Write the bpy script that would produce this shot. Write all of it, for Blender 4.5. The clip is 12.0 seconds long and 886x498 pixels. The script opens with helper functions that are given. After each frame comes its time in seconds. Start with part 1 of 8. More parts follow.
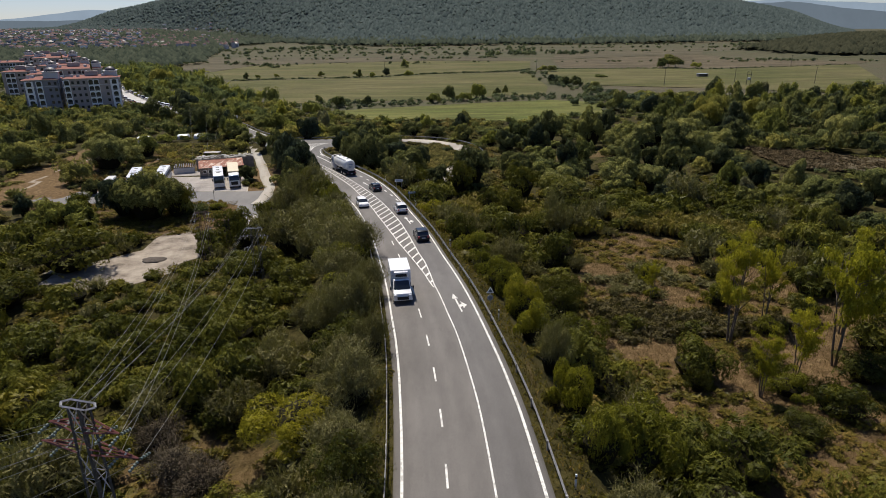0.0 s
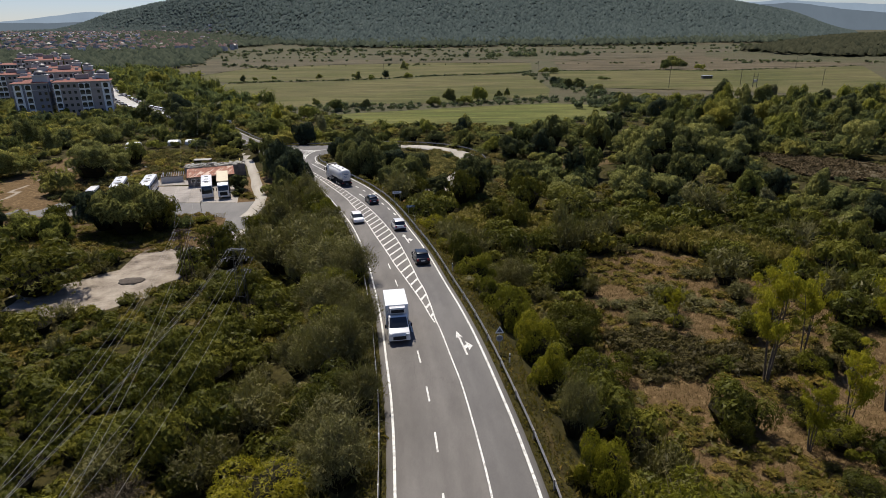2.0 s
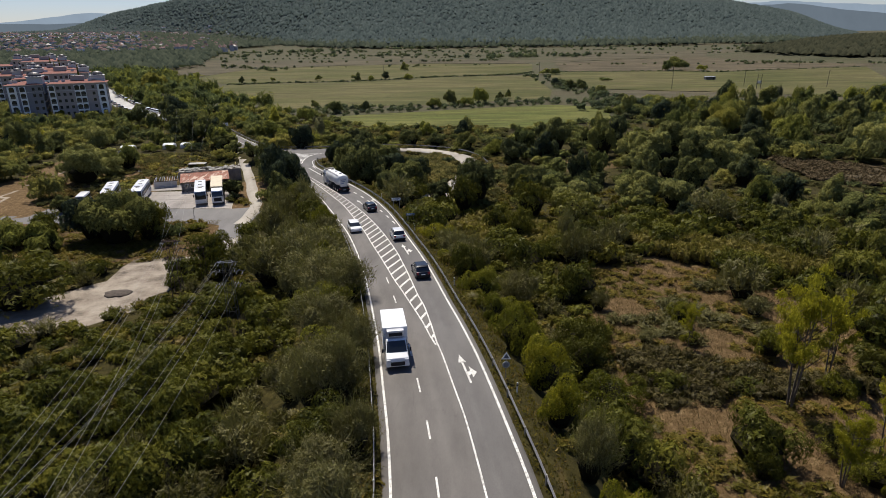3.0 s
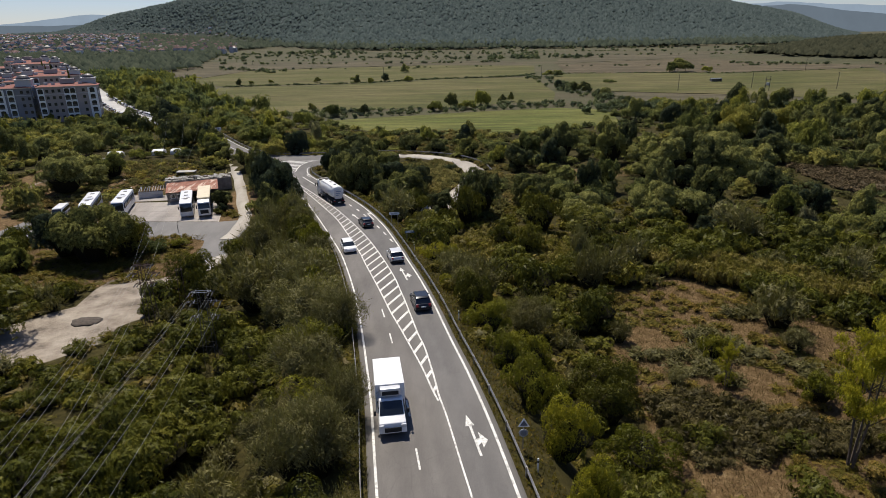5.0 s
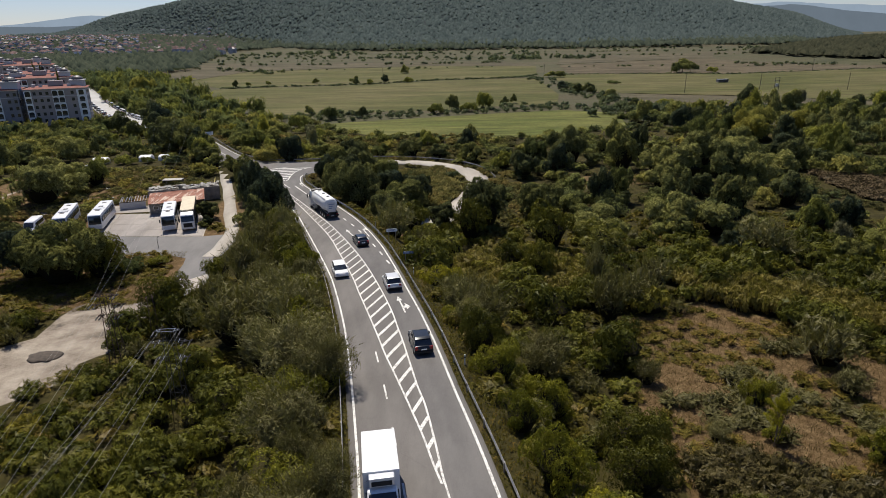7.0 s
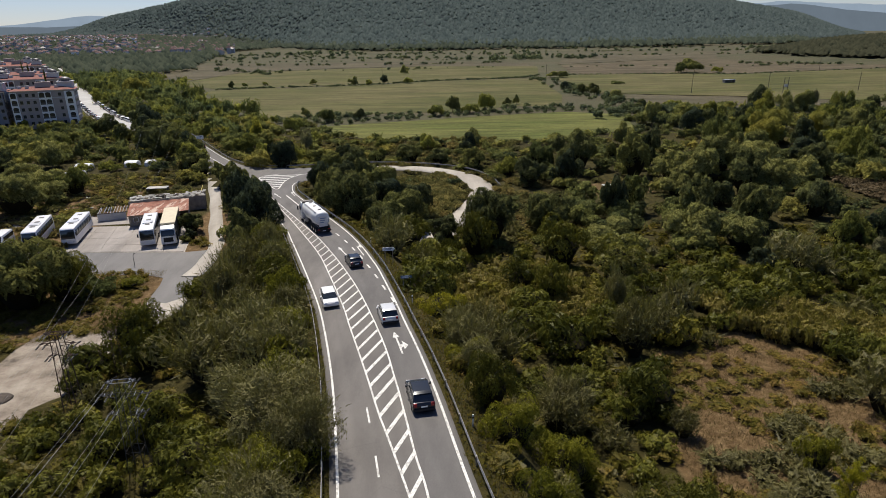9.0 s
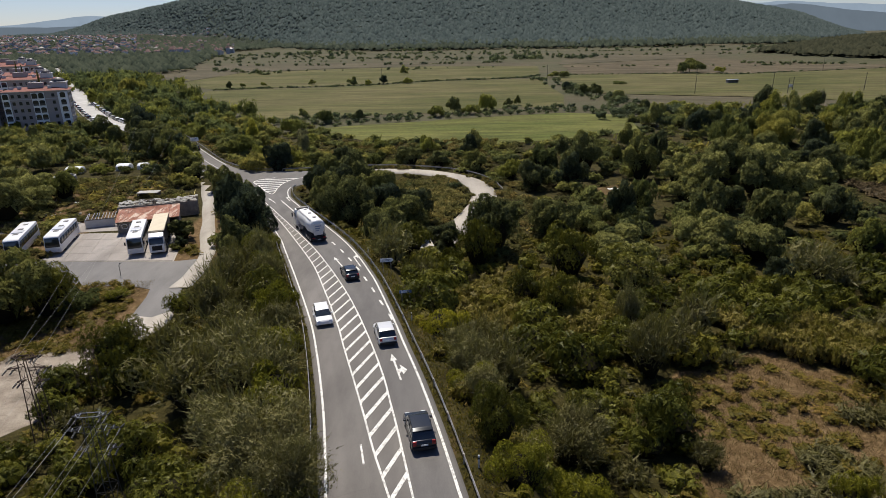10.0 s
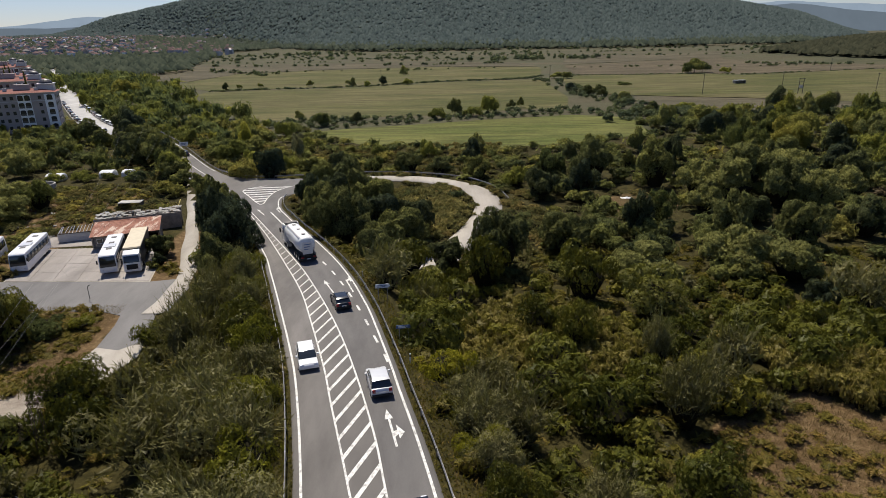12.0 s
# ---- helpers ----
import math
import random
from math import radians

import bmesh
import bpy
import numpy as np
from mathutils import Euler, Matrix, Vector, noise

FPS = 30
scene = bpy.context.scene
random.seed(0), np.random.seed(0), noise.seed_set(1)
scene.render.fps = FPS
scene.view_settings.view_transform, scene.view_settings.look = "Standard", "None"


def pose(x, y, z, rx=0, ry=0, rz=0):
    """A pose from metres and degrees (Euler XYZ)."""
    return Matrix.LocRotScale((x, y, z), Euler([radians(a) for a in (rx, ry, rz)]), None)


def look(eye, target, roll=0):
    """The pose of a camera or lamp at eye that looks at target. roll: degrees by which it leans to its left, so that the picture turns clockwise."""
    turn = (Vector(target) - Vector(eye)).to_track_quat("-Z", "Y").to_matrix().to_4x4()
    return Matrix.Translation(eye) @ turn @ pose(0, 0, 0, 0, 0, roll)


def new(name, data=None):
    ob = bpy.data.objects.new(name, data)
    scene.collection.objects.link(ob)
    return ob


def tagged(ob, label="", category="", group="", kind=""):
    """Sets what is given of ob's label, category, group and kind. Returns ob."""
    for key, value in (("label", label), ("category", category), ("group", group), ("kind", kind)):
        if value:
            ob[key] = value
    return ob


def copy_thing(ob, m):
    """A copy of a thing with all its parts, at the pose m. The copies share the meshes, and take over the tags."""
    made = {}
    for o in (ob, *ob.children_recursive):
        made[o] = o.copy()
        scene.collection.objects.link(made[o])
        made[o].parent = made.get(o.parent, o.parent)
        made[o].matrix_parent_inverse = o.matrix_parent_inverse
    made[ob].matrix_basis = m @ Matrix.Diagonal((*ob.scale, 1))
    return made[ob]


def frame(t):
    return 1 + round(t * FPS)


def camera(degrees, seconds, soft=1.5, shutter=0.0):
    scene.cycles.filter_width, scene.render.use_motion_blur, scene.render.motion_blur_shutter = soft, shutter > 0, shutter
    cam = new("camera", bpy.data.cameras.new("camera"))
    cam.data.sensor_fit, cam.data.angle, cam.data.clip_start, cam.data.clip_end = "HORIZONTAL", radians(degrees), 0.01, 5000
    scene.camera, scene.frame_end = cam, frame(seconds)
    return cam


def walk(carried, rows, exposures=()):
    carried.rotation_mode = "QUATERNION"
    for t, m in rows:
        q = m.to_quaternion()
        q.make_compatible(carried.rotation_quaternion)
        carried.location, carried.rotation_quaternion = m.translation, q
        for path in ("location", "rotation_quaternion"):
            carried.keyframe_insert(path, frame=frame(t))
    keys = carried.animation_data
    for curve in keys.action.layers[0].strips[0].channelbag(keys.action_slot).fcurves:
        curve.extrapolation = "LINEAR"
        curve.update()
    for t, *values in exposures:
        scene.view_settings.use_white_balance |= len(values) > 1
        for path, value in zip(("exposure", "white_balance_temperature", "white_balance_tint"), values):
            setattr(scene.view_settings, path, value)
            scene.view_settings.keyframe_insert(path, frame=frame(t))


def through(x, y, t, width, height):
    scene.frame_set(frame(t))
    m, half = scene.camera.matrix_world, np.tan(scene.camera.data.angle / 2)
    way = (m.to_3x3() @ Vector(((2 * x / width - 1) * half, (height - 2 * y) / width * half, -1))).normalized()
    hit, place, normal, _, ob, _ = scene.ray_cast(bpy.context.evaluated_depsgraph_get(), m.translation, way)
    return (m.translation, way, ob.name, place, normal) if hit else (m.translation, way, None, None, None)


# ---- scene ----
# Camera: a drone flying ahead over the descending road, sinking slightly, with a slow nod of its gimbal.
cam = camera(73.0, 12.0, soft=0.6)


def poly(t, *c):
    """A polynomial of t, highest power first."""
    return float(np.polyval(c, t))


def drone(t):
    yaw = poly(t, 1.716e-06, -4.3663e-05, 0.000338, -0.00043413, -0.02351)
    pitch = poly(t, 2.1551e-06, -4.6594e-05, 0.00022447, 0.0008841, -0.35311)
    roll = math.degrees(poly(t, -0.00059066, -0.010621))
    eye = Vector((poly(t, -0.0023256, 0.019377, -0.40121), poly(t, -0.0025755, 0.071837, 4.0596, 1.6215), poly(t, -0.0097541, 0.02155, 31.856)))
    ahead = Vector((-math.sin(yaw) * math.cos(pitch), math.cos(yaw) * math.cos(pitch), math.sin(pitch)))
    return look(eye, eye + ahead * 10, roll)


walk(cam, [(t, drone(t)) for t in np.linspace(0, 12, 17)])

# ---- world, sun, exposure ----
SUN_AZ, SUN_EL = radians(-21), radians(58)  # the sun stands ahead and to the left
world = bpy.data.worlds.new("world")
scene.world = world
world.use_nodes = True
wn = world.node_tree.nodes
sky = wn.new("ShaderNodeTexSky")
sky.sky_type, sky.sun_disc = "NISHITA", False
sky.sun_elevation, sky.sun_rotation = SUN_EL, SUN_AZ
sky.air_density, sky.dust_density, sky.ozone_density = 1.0, 0.05, 2.8
tone = wn.new("ShaderNodeMixRGB")
tone.blend_type, tone.inputs[0].default_value, tone.inputs[2].default_value = "MULTIPLY", 1.0, (0.98, 1.0, 1.26, 1)
world.node_tree.links.new(sky.outputs[0], tone.inputs[1])
world.node_tree.links.new(tone.outputs[0], wn["Background"].inputs[0])
wn["Background"].inputs[1].default_value = 0.060
sun = new("sun", bpy.data.lights.new("sun", "SUN"))
sun.data.energy, sun.data.angle, sun.data.color = 5.0, radians(0.53), (1.0, 0.93, 0.82)
sun.matrix_world = look((0, 0, 500), (-500 * math.sin(SUN_AZ) * math.cos(SUN_EL), -500 * math.cos(SUN_AZ) * math.cos(SUN_EL), 500 - 500 * math.sin(SUN_EL)))
scene.view_settings.exposure = 0.22

# ---- materials ----


class Mat:
    """A small builder of node materials."""

    def __init__(self, name, rough=0.9, metal=0.0, spec=0.3):
        self.m = bpy.data.materials.new(name)
        self.m.use_nodes = True
        self.t = self.m.node_tree
        self.b = self.t.nodes["Principled BSDF"]
        self.b.inputs["Roughness"].default_value = rough
        self.b.inputs["Metallic"].default_value = metal
        self.b.inputs["Specular IOR Level"].default_value = spec
        self.pos = None

    def n(self, kind, **values):
        node = self.t.nodes.new(kind)
        for key, value in values.items():
            node.inputs[key.replace("_", " ")].default_value = value
        return node

    def link(self, a, b):
        self.t.links.new(a, b)

    def where(self, scale=(1, 1, 1), turn=0.0):
        g = self.t.nodes.new("ShaderNodeNewGeometry") if self.pos is None else self.pos
        self.pos = g
        m = self.t.nodes.new("ShaderNodeMapping")
        m.inputs["Scale"].default_value = scale
        m.inputs["Rotation"].default_value = (0, 0, turn)
        self.link(g.outputs["Position"], m.inputs["Vector"])
        return m.outputs[0]

    def noise(self, scale, detail=4.0, rough=0.6, vector=None):
        n = self.n("ShaderNodeTexNoise", Scale=scale, Detail=detail, Roughness=rough)
        self.link(vector or self.where(), n.inputs["Vector"])
        return n.outputs["Fac"]

    def ramp(self, fac, *stops):
        r = self.t.nodes.new("ShaderNodeValToRGB")
        e = r.color_ramp.elements
        while len(e) < len(stops):
            e.new(0.5)
        for k, (at, c) in enumerate(stops):
            e[k].position = at
            e[k].color = (*c, 1) if not isinstance(c, (int, float)) else (c, c, c, 1)
        self.link(fac, r.inputs[0])
        return r.outputs[0]

    def mix(self, fac, a, b, mode="MIX"):
        n = self.t.nodes.new("ShaderNodeMixRGB")
        n.blend_type = mode
        for k, v in ((0, fac), (1, a), (2, b)):
            if isinstance(v, (int, float)):
                n.inputs[k].default_value = v if k == 0 else (v, v, v, 1)
            elif isinstance(v, tuple):
                n.inputs[k].default_value = (*v, 1)
            else:
                self.link(v, n.inputs[k])
        return n.outputs[0]

    def colour(self, c):
        if isinstance(c, tuple):
            self.b.inputs["Base Color"].default_value = (*c, 1)
        else:
            self.link(c, self.b.inputs["Base Color"])
        return self

    def bump(self, height, strength=0.4, distance=0.05):
        n = self.n("ShaderNodeBump", Strength=strength, Distance=distance)
        self.link(height, n.inputs["Height"])
        self.link(n.outputs[0], self.b.inputs["Normal"])
        return self


def plain(name, c, rough=0.6, metal=0.0, wear=0.15, scale=3.0, spec=0.4):
    """A painted or solid surface with slight uneven tone."""
    m = Mat(name, rough, metal, spec)
    f = m.noise(scale, 5)
    m.colour(m.ramp(f, (0.3, tuple(v * (1 - wear) for v in c)), (0.7, tuple(min(1, v * (1 + wear)) for v in c))))
    return m.m


DISTANT = {}


def hazed(c):
    """Leaf colours lifted towards blue-grey: haze over farther trees, put into the colour."""
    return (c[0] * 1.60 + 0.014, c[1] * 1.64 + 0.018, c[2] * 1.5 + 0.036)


def leaves(name, dark, light, through=0.2, spread=0.5, *more, fine=16.0):
    """Foliage: tone varies by leaf, by plant and in broad patches; some light passes through."""
    m = Mat(name)
    nodes = m.t.nodes
    geo, info, tint = nodes.new("ShaderNodeNewGeometry"), nodes.new("ShaderNodeObjectInfo"), nodes.new("ShaderNodeAttribute")
    tint.attribute_name = "tint"
    a = m.n("ShaderNodeMath")
    m.link(geo.outputs["Random Per Island"], a.inputs[0])
    a.operation, a.inputs[1].default_value = "MULTIPLY", 1 - spread
    b = m.n("ShaderNodeMath")
    b.operation = "ADD"
    own = nodes.new("ShaderNodeAttribute")
    own.attribute_name = "own"
    free = m.n("ShaderNodeMath")
    free.operation = "SUBTRACT"
    free.inputs[0].default_value = 1.0
    m.link(own.outputs["Fac"], free.inputs[1])
    each = m.n("ShaderNodeMath")
    each.operation = "MULTIPLY"
    m.link(info.outputs["Random"], each.inputs[0])
    m.link(free.outputs[0], each.inputs[1])
    m.link(each.outputs[0], b.inputs[0])
    m.link(tint.outputs["Fac"], b.inputs[1])
    fr = m.n("ShaderNodeMath")
    fr.operation = "FRACT"
    m.link(b.outputs[0], fr.inputs[0])
    c = m.n("ShaderNodeMath")
    c.operation, c.inputs[1].default_value = "MULTIPLY_ADD", spread
    m.link(fr.outputs[0], c.inputs[0])
    m.link(a.outputs[0], c.inputs[2])
    col = m.ramp(c.outputs[0], (0.1, dark), (0.9, light)) if not more else m.ramp(c.outputs[0], (0.05, dark), (0.38, light), *more)
    diff, trans, gloss = nodes.new("ShaderNodeBsdfDiffuse"), nodes.new("ShaderNodeBsdfTranslucent"), m.n("ShaderNodeBsdfGlossy", Roughness=0.45)
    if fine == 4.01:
        # mottled light and shade of many small leaves, painted into a closed crown's colour
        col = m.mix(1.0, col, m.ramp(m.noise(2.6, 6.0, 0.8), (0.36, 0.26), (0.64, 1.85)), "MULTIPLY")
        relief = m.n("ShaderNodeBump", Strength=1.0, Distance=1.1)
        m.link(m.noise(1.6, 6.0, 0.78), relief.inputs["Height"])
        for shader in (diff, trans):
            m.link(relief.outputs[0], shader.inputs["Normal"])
    elif fine:
        col = m.mix(1.0, col, m.ramp(m.noise(5.0, 4.0, 0.75), (0.32, 0.42), (0.68, 1.42)), "MULTIPLY")
    yellow = m.mix(0.5, col, (0.30, 0.30, 0.03)) if fine > 4.01 else m.mix(0.25, col, (0.20, 0.24, 0.07))
    m.link(col, diff.inputs[0])
    m.link(yellow, trans.inputs[0])
    s1, s2 = m.n("ShaderNodeMixShader", Fac=through), m.n("ShaderNodeMixShader", Fac=0.008 if fine > 4.01 else 0.0)
    m.link(diff.outputs[0], s1.inputs[1])
    m.link(trans.outputs[0], s1.inputs[2])
    m.link(s1.outputs[0], s2.inputs[1])
    m.link(gloss.outputs[0], s2.inputs[2])
    if fine:
        # each blade of the mesh breaks up into small leaves with gaps
        cut = m.ramp(m.noise(fine, 2.0, 0.6), (0.455, 0.0), (0.48, 1.0)) if fine > 4.01 else m.ramp(m.noise(2.4, 5.0, 0.75), (0.44, 0.0), (0.47, 1.0))
        clear, s3 = nodes.new("ShaderNodeBsdfTransparent"), nodes.new("ShaderNodeMixShader")
        m.link(cut, s3.inputs[0])
        m.link(clear.outputs[0], s3.inputs[1])
        m.link(s2.outputs[0], s3.inputs[2])
        s2 = s3
    m.link(s2.outputs[0], nodes["Material Output"].inputs[0])
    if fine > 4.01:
        # far copies: the leaves close up, and haze is mixed into their colour
        DISTANT[m.m] = leaves(name + "_closed", hazed(dark), hazed(light), through + 0.16, 0.8, *[(at, hazed(c)) for at, c in more], fine=4.01)
    return m.m


def make_ground():
    m = Mat("scrub_ground", 0.95, 0, 0.1)
    green = m.ramp(m.noise(0.9, 6, 0.7), (0.3, (0.018, 0.016, 0.005)), (0.5, (0.040, 0.034, 0.010)), (0.75, (0.076, 0.062, 0.020)))
    dry = m.ramp(m.noise(1.3, 6, 0.75), (0.25, (0.068, 0.043, 0.019)), (0.5, (0.124, 0.079, 0.037)), (0.75, (0.255, 0.182, 0.096)))
    at = m.t.nodes.new("ShaderNodeAttribute")
    at.attribute_name = "dry"
    brk = m.mix(0.55, at.outputs["Fac"], m.noise(0.12, 5, 0.7), "OVERLAY")
    c = m.mix(m.ramp(brk, (0.38, 0.0), (0.58, 1.0)), green, dry)
    sand = m.ramp(m.noise(0.32, 8, 0.68), (0.30, (0.12, 0.10, 0.083)), (0.45, (0.25, 0.21, 0.168)), (0.7, (0.395, 0.345, 0.28)))
    at2 = m.t.nodes.new("ShaderNodeAttribute")
    at2.attribute_name = "bare"
    brk2 = m.mix(0.35, at2.outputs["Fac"], m.noise(0.35, 5, 0.7), "OVERLAY")
    c = m.mix(m.ramp(brk2, (0.45, 0.0), (0.55, 1.0)), c, sand)
    # broad meadow tones far out
    far = m.ramp(m.noise(0.02, 5, 0.6, m.where((0.25, 1.0, 1), 0.06)), (0.36, (0.056, 0.058, 0.030)), (0.46, (0.080, 0.076, 0.042)), (0.54, (0.072, 0.066, 0.038)), (0.64, (0.094, 0.080, 0.048)))
    at3 = m.t.nodes.new("ShaderNodeAttribute")
    at3.attribute_name = "meadow"
    c = m.mix(at3.outputs["Fac"], c, far)
    wood = m.ramp(m.noise(0.03, 5, 0.7), (0.35, (0.030, 0.038, 0.030)), (0.65, (0.048, 0.057, 0.045)))
    at4 = m.t.nodes.new("ShaderNodeAttribute")
    at4.attribute_name = "wooded"
    c = m.mix(at4.outputs["Fac"], c, wood)
    m.colour(c).bump(m.noise(2.5, 6, 0.7), 0.8, 0.25)
    return m.m


def make_field(name, a, b, rows=0.0, turn=0.0, scale=0.05):
    """Mown or ploughed field with broad patches and faint rows."""
    m = Mat(name, 0.95, 0, 0.1)
    big = m.noise(scale, 5, 0.6, m.where((0.35, 1.0, 1), turn))
    c = m.ramp(big, (0.40, a), (0.60, b))
    fine = m.noise(0.35, 6, 0.75, m.where((0.10, 1, 1), turn))
    c = m.mix(0.65, c, m.ramp(fine, (0.36, 0.2), (0.64, 0.8)), "OVERLAY")
    clump = m.noise(0.9, 4, 0.8)
    c = m.mix(0.3, c, m.ramp(clump, (0.4, 0.25), (0.6, 0.75)), "OVERLAY")
    if rows:
        w = m.n("ShaderNodeTexWave", Scale=rows, Distortion=1.5, Detail=2.0)
        w.bands_direction = "Y"
        m.link(m.where((1, 1, 1), turn), w.inputs["Vector"])
        c = m.mix(0.25, c, w.outputs["Color"], "SOFT_LIGHT")
    m.colour(c).bump(m.noise(1.5, 5), 0.6, 0.2)
    return m.m


def make_asphalt(name, lo, hi, lanes=False):
    m = Mat(name, 0.85, 0, 0.35)
    c = m.ramp(m.noise(0.16, 6, 0.65, m.where((1.0, 0.12, 1), 0.15)), (0.3, lo), (0.7, hi))
    c = m.mix(0.35, c, m.ramp(m.noise(14, 3, 0.8), (0.3, 0.3), (0.7, 0.7)), "OVERLAY")
    c = m.mix(1.0, c, m.ramp(m.noise(0.28, 5, 0.7, m.where((1.0, 0.35, 1), 0.1)), (0.36, 0.86), (0.6, 1.08)), "MULTIPLY")
    crack = m.n("ShaderNodeTexVoronoi", Scale=0.35)
    crack.feature = "DISTANCE_TO_EDGE"
    warp = m.noise(0.8, 4)
    v = m.mix(0.35, m.where((1, 0.5, 1)), warp, "ADD")
    m.link(v, crack.inputs["Vector"])
    line = m.ramp(crack.outputs["Distance"], (0.0, 1.0), (0.008, 0.0))
    keep = m.mix(1.0, line, m.ramp(m.noise(0.09, 2), (0.5, 0.0), (0.62, 0.22)), "MULTIPLY")
    c = m.mix(keep, c, tuple(v * 0.45 for v in lo))
    if lanes:
        a1, a2 = m.t.nodes.new("ShaderNodeAttribute"), m.t.nodes.new("ShaderNodeAttribute")
        a1.attribute_name, a2.attribute_name = "lane", "track"
        c = m.mix(a1.outputs["Fac"], c, m.mix(1.0, c, (0.88, 0.90, 0.93), "MULTIPLY"))
        worn = m.mix(1.0, a2.outputs["Fac"], m.ramp(m.noise(0.12, 4), (0.35, 0.15), (0.65, 0.9)), "MULTIPLY")
        c = m.mix(worn, c, m.mix(1.0, c, 1.2, "MULTIPLY"))
    m.colour(c).bump(m.noise(40, 2), 0.3, 0.01)
    return m.m


GROUND = make_ground()
ASPHALT = make_asphalt("worn_asphalt", (0.096, 0.087, 0.079), (0.150, 0.138, 0.127), True)
OLD_ASPHALT = make_asphalt("old_asphalt", (0.12, 0.115, 0.112), (0.17, 0.162, 0.155))
CONCRETE = make_asphalt("cracked_concrete", (0.20, 0.178, 0.160), (0.315, 0.285, 0.258))
PALE_ASPHALT = make_asphalt("sun_bleached_asphalt", (0.34, 0.33, 0.315), (0.46, 0.45, 0.43))
GRAVEL = make_asphalt("pale_gravel", (0.28, 0.25, 0.21), (0.40, 0.365, 0.315))


def make_paint():
    m = Mat("road_paint", 0.7)
    wear = m.ramp(m.noise(3.0, 6, 0.75), (0.38, 0.0), (0.52, 1.0))
    m.colour(m.mix(wear, (0.32, 0.31, 0.29), (0.66, 0.65, 0.61)))
    return m.m


PAINT = make_paint()
GALV = plain("galvanised_steel", (0.36, 0.34, 0.325), 0.45, 0.5, 0.25, 1.5)
STEEL = plain("dark_steel", (0.10, 0.095, 0.09), 0.6, 0.5, 0.3)
RUSTSTEEL = plain("red_primer_steel", (0.17, 0.062, 0.05), 0.7, 0.2, 0.3)
WHITE = plain("white_paint", (0.78, 0.78, 0.77), 0.35, 0, 0.04)
GLASS = plain("dark_glass", (0.02, 0.025, 0.03), 0.08, 0, 0.1, 1, 0.8)
BLACK = plain("black_rubber", (0.02, 0.02, 0.02), 0.8)
BARK = plain("bark", (0.12, 0.095, 0.07), 0.95, 0, 0.35, 4)
TWIG = plain("grey_twigs", (0.10, 0.09, 0.075), 0.95, 0, 0.3, 4)
L_DARK = leaves("dark_leaves", (0.023, 0.030, 0.0060), (0.134, 0.126, 0.0190), 0.12, 0.7)
L_GREEN = leaves("green_leaves", (0.047, 0.054, 0.0040), (0.187, 0.178, 0.0180), 0.22, 0.65)
L_OLIVE = leaves("olive_leaves", (0.078, 0.071, 0.028), (0.212, 0.192, 0.080), 0.15, 0.6, fine=24.0)
L_YEL = leaves("yellow_green_leaves", (0.102, 0.101, 0.0060), (0.305, 0.265, 0.0180), 0.35, 0.5)
L_POPLAR = leaves("poplar_leaves", (0.200, 0.195, 0.0100), (0.440, 0.385, 0.0300), 0.45, 0.4, fine=8.0)
L_GOLD = leaves("golden_leaves", (0.120, 0.116, 0.0180), (0.270, 0.228, 0.0300), 0.35, 0.6)
L_SILVER = leaves("silver_leaves", (0.105, 0.104, 0.022), (0.228, 0.210, 0.052), 0.2, 0.6)
L_SCRUB = leaves("scrub_leaves", (0.036, 0.043, 0.0070), (0.125, 0.124, 0.0200), 0.12, 0.76, (0.62, (0.180, 0.156, 0.0230)), (0.85, (0.217, 0.170, 0.0200)), (1.0, (0.201, 0.133, 0.0340)))
L_WEED = leaves("weed_leaves", (0.054, 0.051, 0.0070), (0.120, 0.100, 0.0180), 0.2, 0.6, (0.66, (0.185, 0.127, 0.0300)), (0.9, (0.258, 0.159, 0.0480)))
# far trees and hedges: haze put into the colour makes them lighter and greyer
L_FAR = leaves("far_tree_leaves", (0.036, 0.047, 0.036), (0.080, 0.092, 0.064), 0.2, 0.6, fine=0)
L_HEDGE = leaves("hedge_leaves", (0.036, 0.046, 0.018), (0.110, 0.120, 0.042), 0.2, 0.6)
L_HEATH = leaves("heath_leaves", (0.045, 0.038, 0.016), (0.118, 0.097, 0.038), 0.1, 0.5)
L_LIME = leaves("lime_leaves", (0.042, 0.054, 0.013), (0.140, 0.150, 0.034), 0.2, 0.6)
L_TWIG = leaves("bare_twigs", (0.055, 0.043, 0.030), (0.150, 0.122, 0.086), 0.1, 0.4, fine=0)
L_BROWN = leaves("autumn_wood_leaves", (0.075, 0.057, 0.033), (0.140, 0.104, 0.060), 0.1, 0.4, fine=0)
L_KNOLL = leaves("knoll_wood_leaves", (0.032, 0.036, 0.024), (0.062, 0.062, 0.038), 0.2, 0.4, fine=0)
# hill trees: the blue-grey of distance haze is part of the colour
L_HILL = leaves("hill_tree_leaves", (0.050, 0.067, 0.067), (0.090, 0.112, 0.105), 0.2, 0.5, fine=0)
L_DRY = leaves("dry_grass", (0.110, 0.076, 0.036), (0.205, 0.146, 0.070), 0.25, 0.6, fine=0)
L_REED = leaves("reed_leaves", (0.105, 0.094, 0.0180), (0.275, 0.218, 0.0640), 0.25, 0.4)
# near-black cores behind the leaf gaps: a crown's inner shade as colour
INNER_SHADE = plain("inner_twigs", (0.016, 0.014, 0.006), 0.95, 0, 0.4, 3.0, 0.1)
GREEN_FIELD = make_field("green_field", (0.072, 0.084, 0.020), (0.110, 0.111, 0.032), 0.0, 0.05)
